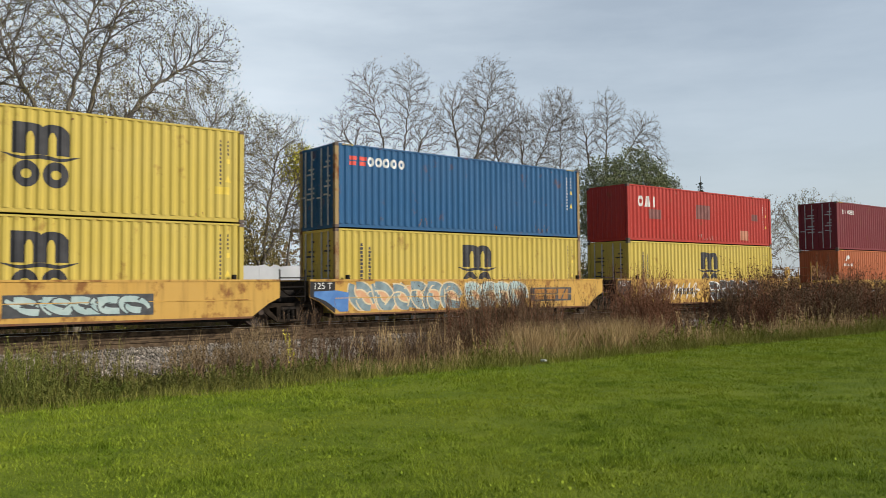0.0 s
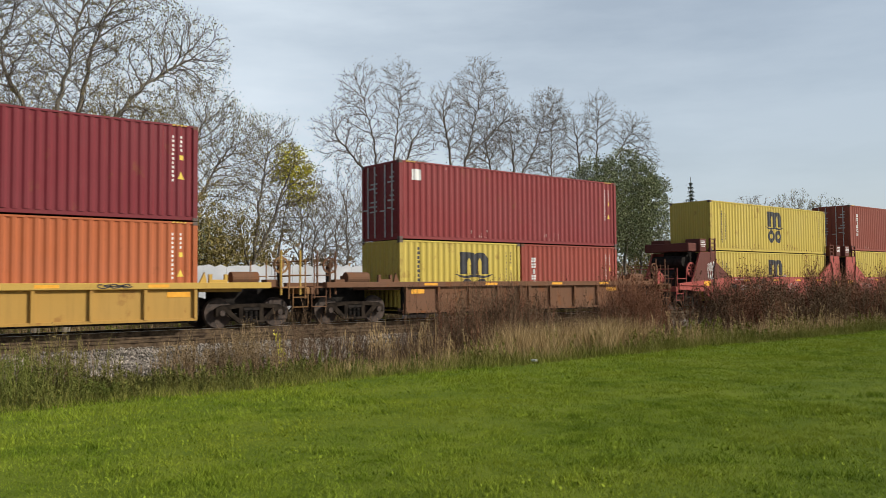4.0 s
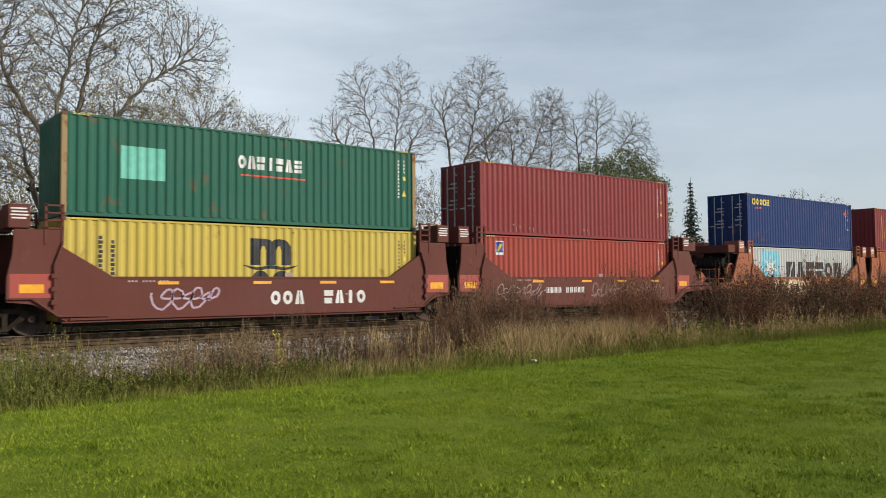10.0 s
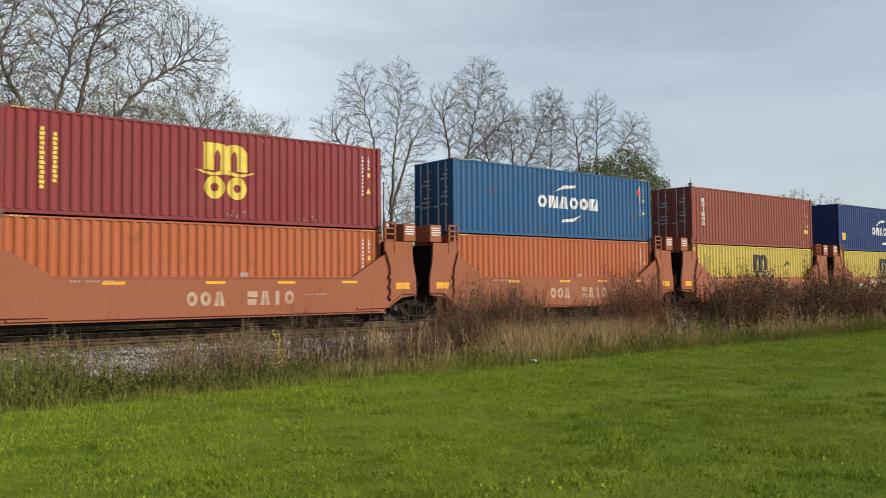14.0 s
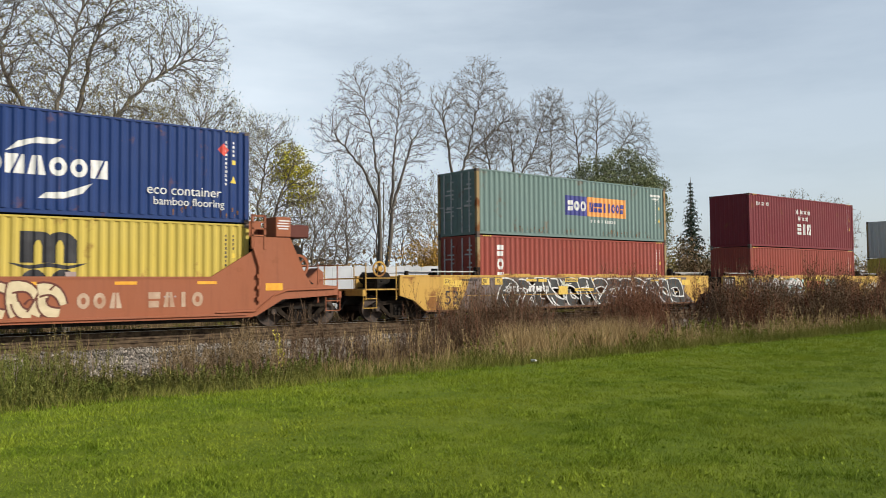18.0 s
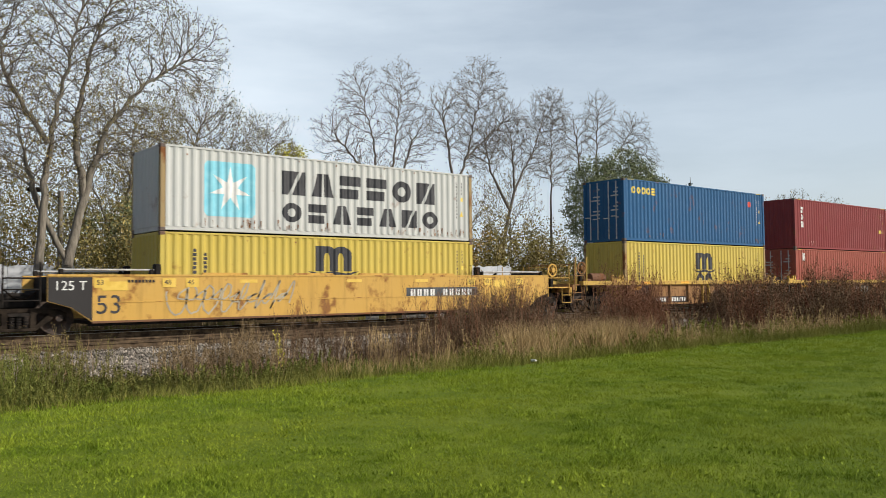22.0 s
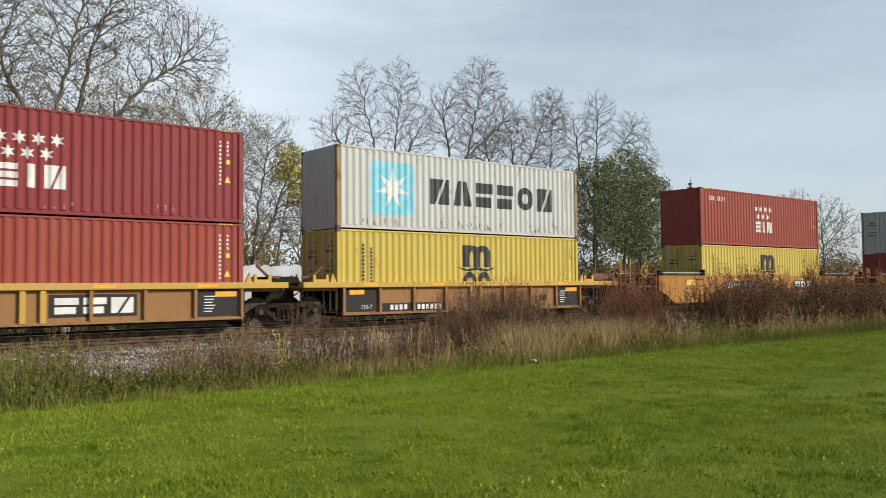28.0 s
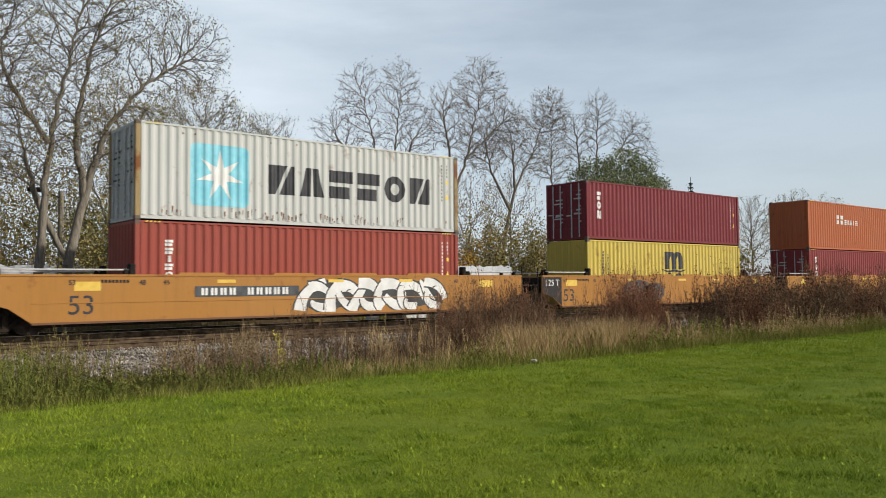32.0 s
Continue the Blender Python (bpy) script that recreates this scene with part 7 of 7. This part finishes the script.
# ---- lawn blades, weeds, stones ----
BLADE = surface("grass_blade", (0.13, 0.195, 0.014), (0.25, 0.32, 0.032), 2.2, 0.7, 0, 0, by_piece=0.36, c=(0.235, 0.285, 0.026))
DRYGRASS = surface("dry_grass", (0.35, 0.24, 0.11), (0.53, 0.39, 0.20), 1.2, 0.85, 0, 0, by_piece=0.35)
WEEDGREEN = surface("weed_green", (0.13, 0.142, 0.027), (0.24, 0.225, 0.058), 1.2, 0.75, 0, 0, by_piece=0.4)
WEEDLEAF = surface("weed_leafy_green", (0.09, 0.115, 0.022), (0.19, 0.19, 0.05), 1.2, 0.75, 0, 0, by_piece=0.4, c=(0.20, 0.155, 0.065))
WEEDTAN = surface("weed_dry_brown", (0.15, 0.10, 0.055), (0.29, 0.21, 0.115), 1.2, 0.85, 0, 0, by_piece=0.4)
WEEDDARK = surface("weed_dead_dark", (0.085, 0.054, 0.033), (0.19, 0.125, 0.078), 1.2, 0.9, 0, 0, by_piece=0.4)
WEEDRED = surface("weed_russet", (0.14, 0.066, 0.04), (0.25, 0.125, 0.074), 1.2, 0.9, 0, 0, by_piece=0.4)
STONE = surface("ballast_stone", (0.11, 0.095, 0.076), (0.36, 0.315, 0.26), 2.5, 0.9, 0, 0.4, by_piece=0.45)
gr = np.random.RandomState(77)


def blades(x, y, hmin, hmax, w, lean):
    n = len(x)
    z = height(x, y)
    a = gr.uniform(0, 2 * np.pi, n)
    h = gr.uniform(hmin, hmax, n)
    dx, dy = np.cos(a) * w / 2, np.sin(a) * w / 2
    lx, ly = gr.normal(scale=lean, size=n) * h, gr.normal(scale=lean, size=n) * h
    v = np.stack([np.stack([x - dx, y - dy, z - 0.005], 1), np.stack([x + dx, y + dy, z - 0.005], 1), np.stack([x + lx, y + ly, z + h], 1)], 1).reshape(-1, 3)
    return v, np.arange(n * 3), np.full(n, 3)


def rise(x, y, cell, seed):
    """Smooth random swell between 0 and 1, one value to a cell."""
    t = np.random.RandomState(seed).uniform(size=(64, 64))
    u, v = x / cell + 100, y / cell + 100
    i, j = np.floor(u).astype(int), np.floor(v).astype(int)
    f, g = u - i, v - j
    f, g = f * f * (3 - 2 * f), g * g * (3 - 2 * g)
    q = lambda a, b: t[a % 64, b % 64]
    return (q(i, j) * (1 - f) + q(i + 1, j) * f) * (1 - g) + (q(i, j + 1) * (1 - f) + q(i + 1, j + 1) * f) * g


def clumped(x, y):
    """The lawn's uneven cut: where the turf stands higher and where it is thin."""
    return 0.4 + 0.5 * rise(x + 0.3 * y, y - 0.2 * x, 0.9, 1) * rise(x - 0.4 * y, y + 0.4 * x, 0.22, 2) * 2.0 + 0.4 * rise(x + y, y - x, 0.12, 3) ** 2


def scatter(n, x0, x1, y0, y1):
    return gr.uniform(x0, x1, n), gr.uniform(y0, y1, n)


lawn_sets = []
for n, x0, x1, y0, y1, hmin, hmax, w, lean in ((200000, 1.6, 11, -22.6, -18.0, 0.010, 0.040, 0.009, 0.85), (130000, 0.5, 20, -18.0, -15.0, 0.010, 0.042, 0.012, 0.85),
                                               (110000, -1.0, 34, -15.0, -12.0, 0.015, 0.06, 0.014, 0.7), (60000, 11, 18, -22.6, -18.0, 0.01, 0.036, 0.010, 0.95), (56000, 20, 40, -18.0, -15.0, 0.012, 0.045, 0.018, 0.8), (30000, 34, 60, -15, -12.0, 0.015, 0.05, 0.025, 0.8)):
    gx, gy = scatter(int(n * 1.25), x0, x1, y0, y1)
    keep = gr.uniform(size=len(gx)) < 0.5 + 0.8 * rise(gx + 0.5 * gy, gy - 0.5 * gx, 0.3, 4)
    gx, gy = gx[keep], gy[keep]
    v, l, k = blades(gx, gy, hmin, hmax, w * 0.85, lean)
    v = v.reshape(-1, 3, 3)
    v[:, 2] = v[:, 0] + (v[:, 2] - v[:, 0]) * clumped(gx, gy)[:, None]
    lawn_sets.append((v.reshape(-1, 3), l, k))
# coarser tufts and flat weeds in the turf
cx, cy = scatter(420, -0.5, 26, -22, -12.2)
k = gr.randint(0, 420, 22000)
lawn_sets.append(blades(cx[k] + gr.normal(scale=0.09, size=22000), cy[k] + gr.normal(scale=0.09, size=22000), 0.04, 0.10, 0.008, 0.6))
lawn = tagged(new("lawn_grass", mesh_of("lawn_grass", *joined(*lawn_sets), BLADE)), "mown green lawn of short grass blades", "grass", kind="stuff")
k = gr.randint(0, 420, 9000)
px, py = cx[k] + gr.normal(scale=0.2, size=9000), cy[k] + gr.normal(scale=0.2, size=9000)
c = np.stack([px, py, height(px, py) + gr.uniform(0.006, 0.03, 9000)], 1)
clover = tagged(new("clover", mesh_of("clover", *quads(c, gr.uniform(0.015, 0.035, 9000), gr, 0.0, 1.0), BLADE)), "small broad leaves of clover in the lawn", "grass", kind="stuff")


def weeds(name, label, material, x, y, hs, twigs, leaf, seed, bend=0.16, stem=0.006):
    """Standing weeds: a bent stem in three pieces, side twigs, small leaves and seed heads."""
    r = np.random.RandomState(seed)
    n = len(x)
    hs = hs * (0.74 + 0.22 * np.sin(x * 1.3 + seed) * np.sin(y * 1.9 + x * 0.37) + 0.26 * np.sin(x * 3.7 + 2 * seed) * np.sin(y * 4.3 - x * 1.1))      # clumps rise and sink
    z = height(x, y)
    p = np.stack([x, y, z - 0.02], 1)
    d = np.stack([r.normal(scale=bend, size=n), r.normal(scale=bend, size=n), np.ones(n)], 1)
    rows, cen, siz = [], [], []
    for i in range(3):
        q = p + d * (hs / 3)[:, None]
        r0, r1 = stem * (1 - i * 0.28), stem * (1 - (i + 1) * 0.28)
        rows.append(np.concatenate([p, np.full((n, 1), r0), q, np.full((n, 1), r1)], 1))
        for _ in range(twigs if i else max(0, twigs - 2)):
            t = r.uniform(0.1, 1, n)[:, None]
            s = p + (q - p) * t
            e = s + np.stack([r.normal(scale=0.24, size=n), r.normal(scale=0.24, size=n), r.uniform(0.8, 1.4, n)], 1) * (hs * r.uniform(0.08, 0.24, n))[:, None]
            rows.append(np.concatenate([s, np.full((n, 1), stem * 0.5), e, np.full((n, 1), stem * 0.25)], 1))
            cen += [e, (s + e) / 2]
            siz += [r.uniform(0.25, 0.6, n) * leaf] * 2
        p = q
        d = d + np.stack([r.normal(scale=bend * 0.7, size=n), r.normal(scale=bend * 0.7, size=n), np.zeros(n)], 1)
    sets = [tubes(np.concatenate(rows), 3)]
    if cen:
        sets.append(quads(np.concatenate(cen), np.concatenate(siz), r, 0.0, 4.5))
    return tagged(new(name, mesh_of(name, *joined(*sets), material)), label, "weeds", kind="stuff")


def patch(n, x0, x1, y0, y1, seed, lumps=0):
    r = np.random.RandomState(seed)
    if not lumps:
        return r.uniform(x0, x1, n), r.uniform(y0, y1, n)
    lx, ly = r.uniform(x0, x1, lumps), r.uniform(y0, y1, lumps)
    k = r.randint(0, lumps, n)
    return np.clip(lx[k] + r.normal(scale=0.35, size=n), x0 - 0.5, x1 + 0.5), np.clip(ly[k] + r.normal(scale=0.25, size=n), y0 - 0.2, y1 + 0.2)


# low rough grass along the lawn's edge, all the way; shorter where the bed lies open
def with_height(x, y, lo, hi, w, lean, open_to=9.5, cut=0.6):
    v, l, k = blades(x, y, lo, hi, w, lean)
    v = v.reshape(-1, 3, 3)
    f = np.clip((x - open_to + 1.5 * np.sin(x * 1.7) + 1.0 * np.sin(x * 4.1 + y)) / 5.0, 0, 1)
    f = cut + (1 - cut) * f
    v[:, 2] = v[:, 0] + (v[:, 2] - v[:, 0]) * f[:, None]
    return v.reshape(-1, 3), l, k


def grow_weeds(n, x0, x1, y0, y1, seed, lumps, lo, hi, twigs, leaf, material, label, name="weeds", bend=0.14):
    x, y = patch(n, x0, x1, y0, y1, seed, lumps)
    return weeds(name, label, material, x, y, np.random.RandomState(seed + 500).uniform(lo, hi, n), twigs, leaf, seed, bend)


x, y = scatter(80000, -2, 50, -12.8, -9.6)
edge = tagged(new("rough_grass", mesh_of("rough_grass", *with_height(x, y, 0.08, 0.36, 0.010, 0.5), WEEDGREEN)), "uncut rough grass along the edge of the lawn", "grass", kind="stuff")
x, y = patch(21000, 8.5, 50, -11.9, -9.0, 40, 190)
tagged(new("dry_grass", mesh_of("dry_grass", *with_height(x, y, 0.15, 0.6, 0.008, 0.36), DRYGRASS)), "dry tan grass among the weeds", "grass", kind="stuff")
x, y = patch(11000, 13.4, 18.4, -11.8, -10.0, 4, 44)
tagged(new("dry_grass", mesh_of("dry_grass", *blades(x, y, 0.15, 0.95, 0.010, 0.4), DRYGRASS)), "patch of tall dry tan grass", "grass", kind="stuff")
grow_weeds(640, 2.4, 9.5, -12.3, -10.3, 41, 50, 0.12, 0.42, 6, 0.038, WEEDLEAF, "thin green and tan weeds by the ballast")
grow_weeds(330, 1.2, 4.3, -11.8, -9.8, 40, 14, 0.35, 0.95, 6, 0.03, WEEDLEAF, "taller green weeds by the ballast")
grow_weeds(260, 5.7, 7.3, -11.2, -9.4, 61, 8, 0.45, 1.0, 6, 0.03, WEEDTAN, "brown clump of dead weeds by the ballast")
grow_weeds(70, 0.8, 4.4, -10.9, -9.0, 42, 10, 0.4, 0.95, 4, 0.024, WEEDTAN, "brown dead weeds by the ballast")
grow_weeds(300, 8.2, 12.0, -10.9, -8.8, 62, 16, 0.5, 1.3, 5, 0.028, WEEDDARK, "dark dead weeds standing singly")
grow_weeds(150, 10.0, 13.0, -11.2, -9.6, 63, 12, 0.5, 1.1, 4, 0.03, DRYGRASS, "tan seed stalks among dark weeds")
grow_weeds(760, 12.6, 17.2, -10.2, -8.0, 44, 26, 0.7, 1.75, 6, 0.032, WEEDDARK, "dense clump of dark brown weeds with seed heads")
grow_weeds(220, 12.8, 17.0, -10.0, -8.4, 43, 18, 0.9, 1.95, 6, 0.03, WEEDRED, "russet weeds in the dark clump")
grow_weeds(500, 18.8, 22.8, -10.0, -8.0, 64, 16, 1.0, 2.2, 6, 0.036, WEEDRED, "upright clump of russet weeds")
grow_weeds(420, 17.0, 24.5, -10.4, -8.2, 65, 26, 0.6, 1.3, 5, 0.034, WEEDDARK, "loose dark dead weeds")
grow_weeds(2100, 24.4, 46.0, -11.0, -7.6, 45, 90, 1.1, 2.2, 5, 0.056, WEEDDARK, "tall thicket of dark brown weeds beside the track")
grow_weeds(700, 24.4, 46.0, -10.6, -8.0, 46, 46, 1.2, 2.45, 5, 0.05, WEEDRED, "russet weeds among the dark thicket")
grow_weeds(400, 30.0, 48.0, -10.0, -7.6, 66, 24, 1.5, 2.6, 6, 0.05, WEEDRED, "tall reddish weeds at the back of the thicket")
grow_weeds(900, 12.0, 48.0, -12.4, -11.0, 47, 90, 0.2, 0.7, 4, 0.045, WEEDGREEN, "olive green weeds at the foot of the thicket")
grow_weeds(300, 18.0, 44.0, -12.0, -10.8, 67, 40, 0.4, 1.0, 4, 0.04, DRYGRASS, "pale seed stalks at the foot of the thicket")
x, y = patch(7, 8.35, 8.55, -9.5, -9.3, 48)
weeds("goldenrod", "single plant with bright yellow leaves", LEAF["yellow"], x, y, np.random.RandomState(8).uniform(0.5, 0.85, 7), 4, 0.045, 58)
# sparse weeds between the tracks and beyond
x, y = patch(500, -4, 40, 3.6, 6.5, 49, 60)
weeds("weeds", "thin weeds on the far side of the track", WEEDGREEN, x, y, np.random.RandomState(9).uniform(0.4, 1.0, 500), 4, 0.05, 59)

# brown grass: the shade in the strip under the cars is put into its colour
x, y = scatter(26000, -8, 60, 5.2, 12.2)
tagged(new("rough_grass", mesh_of("rough_grass", *blades(x, y, 0.25, 0.6, 0.03, 0.35), WEEDTAN)), "brown rough grass on the verge beyond the track", "grass", kind="stuff")
x, y = patch(900, -6, 50, 8.5, 12.0, 71, 80)
weeds("weeds", "brown weeds in front of the white fence", WEEDDARK, x, y, np.random.RandomState(19).uniform(0.7, 1.35, 900), 5, 0.06, 71)

# crushed stone on the near shoulder, the part that lies in plain view
n = 26000
sx, sy = gr.uniform(-3, 18, n), np.where(np.arange(n) < 15000, gr.uniform(-8.9, -5.5, n), gr.uniform(-5.3, -2.2, n))
sz = height(sx, sy) + np.where((sy > -5.75) & (sy < -5.42), gr.uniform(0.0, 0.05, n), 0.0)
r = gr.uniform(0.018, 0.042, n)
u = np.array([[1, 0, 0], [-1, 0, 0], [0, 1, 0], [0, -1, 0], [0, 0, 1], [0, 0, -1]], float)
v = u[None] * (r[:, None, None] * gr.uniform(0.6, 1.3, (n, 6, 1))) + gr.normal(scale=0.008, size=(n, 6, 3))
an = gr.uniform(0, 6.28, n)
ca, sa = np.cos(an)[:, None], np.sin(an)[:, None]
v = np.stack([v[..., 0] * ca - v[..., 1] * sa, v[..., 0] * sa + v[..., 1] * ca, v[..., 2]], -1)
v += np.stack([sx, sy, sz + r * 0.3], 1)[:, None, :]
tri = np.array([[0, 2, 4], [2, 1, 4], [1, 3, 4], [3, 0, 4], [2, 0, 5], [1, 2, 5], [3, 1, 5], [0, 3, 5]])
f = (np.arange(n)[:, None, None] * 6 + tri[None]).reshape(-1)
tagged(new("ballast", mesh_of("ballast", v.reshape(-1, 3), f, np.full(n * 8, 3), STONE)), "loose crushed grey ballast stones", "gravel", kind="stuff")

# a scrap of white litter at the lawn's edge
bm = B()
box(bm, -0.11, 0.11, -0.06, 0.06, 0, 0.045, 0.015)
for q in bm.verts:
    q.co += Vector((0, 0, 0.02 * math.sin(q.co.x * 40)))
lit = new("litter", bpy.data.meshes.new("litter"))
bm.to_mesh(lit.data)
bm.free()
lit.data.materials.append(WHITE)
lit.location = (12.75, -12.6, float(height(np.array(12.75), np.array(-12.6))) + 0.045)
lit.rotation_euler.z = 0.5
tagged(lit, "crumpled scrap of white plastic on the lawn", "litter")

# pale blocks added beyond the far rail, for bright patches of ground there
PALEPATCH = surface("bright_patch_white", (0.48, 0.48, 0.46), (0.66, 0.66, 0.63), 6, 0.9, 0, 0.3)
for x, w in ((19.65, 0.5), (21.55, 0.62), (22.22, 0.6), (23.4, 0.3)):
    block = new("concrete_block", bpy.data.meshes.new("concrete_block"))
    bm = box(B(), 0, w, -0.16, 0.16, 0, 0.6, 0.03)
    bm.to_mesh(block.data)
    bm.free()
    block.data.materials.append(PALEPATCH)
    block.location = (x, 4.0, float(height(np.array(x), np.array(4.0))) - 0.01)
    tagged(block, "made-up pale block for bright patches seen under the cars", "block", group="concrete blocks")

# ---- beyond the trees: a long white wall, a low grey house, a street lamp ----
WALLW = surface("white_sheet_metal", (0.40, 0.43, 0.46), (0.55, 0.57, 0.6), 0.6, 0.6, 0.1, 0.1)
fence = tagged(new("white_fence"), "long white corrugated sheet fence behind the trees", "fence")
fence.location = (0, 12.6, -0.45)
zz = lambda i: 2.5 + 0.008 * i + 0.07 * (i % 2)
for i in range(42):
    x = -14 + i * 1.2
    bm = B()
    prism(bm, [(x, 0), (x + 1.19, 0), (x + 1.19, zz(i + 1)), (x + 0.9, zz(i) + 0.06), (x + 0.6, zz(i + 1)), (x + 0.3, zz(i) + 0.06), (x, zz(i))], -0.03, 0.03)
    part("panel", bm, WALLW, fence)
house = tagged(new("far_house"), "low far house with a grey roof beyond the line", "house")
house.location = (150.0, 30.0, -0.75)
part("wall", box(B(), -9, 9, -4, 4, 0, 2.6), WALLW, house)
bm = B()
prism(bm, [(-9.6, 2.5), (9.6, 2.5), (8.6, 4.4), (-8.6, 4.4)], -4.4, 4.4)
part("roof", bm, surface("shingle_grey", (0.12, 0.12, 0.125), (0.2, 0.2, 0.2), 5, 0.9), house)
for x in (-6, -1.5, 4):
    part("window", box(B(), x, x + 1.3, -4.03, -3.98, 0.9, 2.0), GREY, house)
lamp = tagged(new("street_lamp"), "grey street lamp on a wooden pole among the trees", "street lamp")
lamp.location = (9.6, 12.5, -0.75)
part("pole", rod(B(), (0, 0, 0), (0, 0, 6.2), 0.11, 10), BARKPALE, lamp)
part("arm", rod(B(), (0, 0, 5.9), (-0.9, -0.5, 6.15), 0.03, 8), TRUCKM, lamp)
part("lamp_head", box(B(), -1.45, -0.85, -0.72, -0.42, 6.05, 6.22, 0.05), TRUCKM, lamp)

# ---- movement ----
def motions():
    """The whole train rolls by at one speed; the wheels turn with it."""
    end = 32.0
    for th, s0 in CARS:
        walk(th, [(0.0, pose(s0, 0, 0)), (16.0, pose(s0 - SPEED * 16, 0, 0)), (end, pose(s0 - SPEED * end, 0, 0))])
    for th, s0, z0 in CONTAINERS:
        walk(th, [(0.0, pose(s0, 0, z0)), (16.0, pose(s0 - SPEED * 16, 0, z0)), (end, pose(s0 - SPEED * end, 0, z0))])
    per_frame = math.degrees(SPEED / RADIUS / FPS)
    for key, group in WHEELSETS.items():
        x = group[0].location.x
        rows = []
        for i in range(0, int(end * FPS) + 1):
            rows.append((i / FPS, pose(x, 0, RADIUS, 0, 0, 0) @ Matrix.Rotation(radians(-per_frame * i), 4, "Y")))
        walk(group[0], rows)
        act = group[0].animation_data.action
        slot = group[0].animation_data.action_slot
        for w in group[1:]:
            w.rotation_mode = "QUATERNION"
            w.animation_data_create()
            w.animation_data.action = act
            w.animation_data.action_slot = slot


motions()
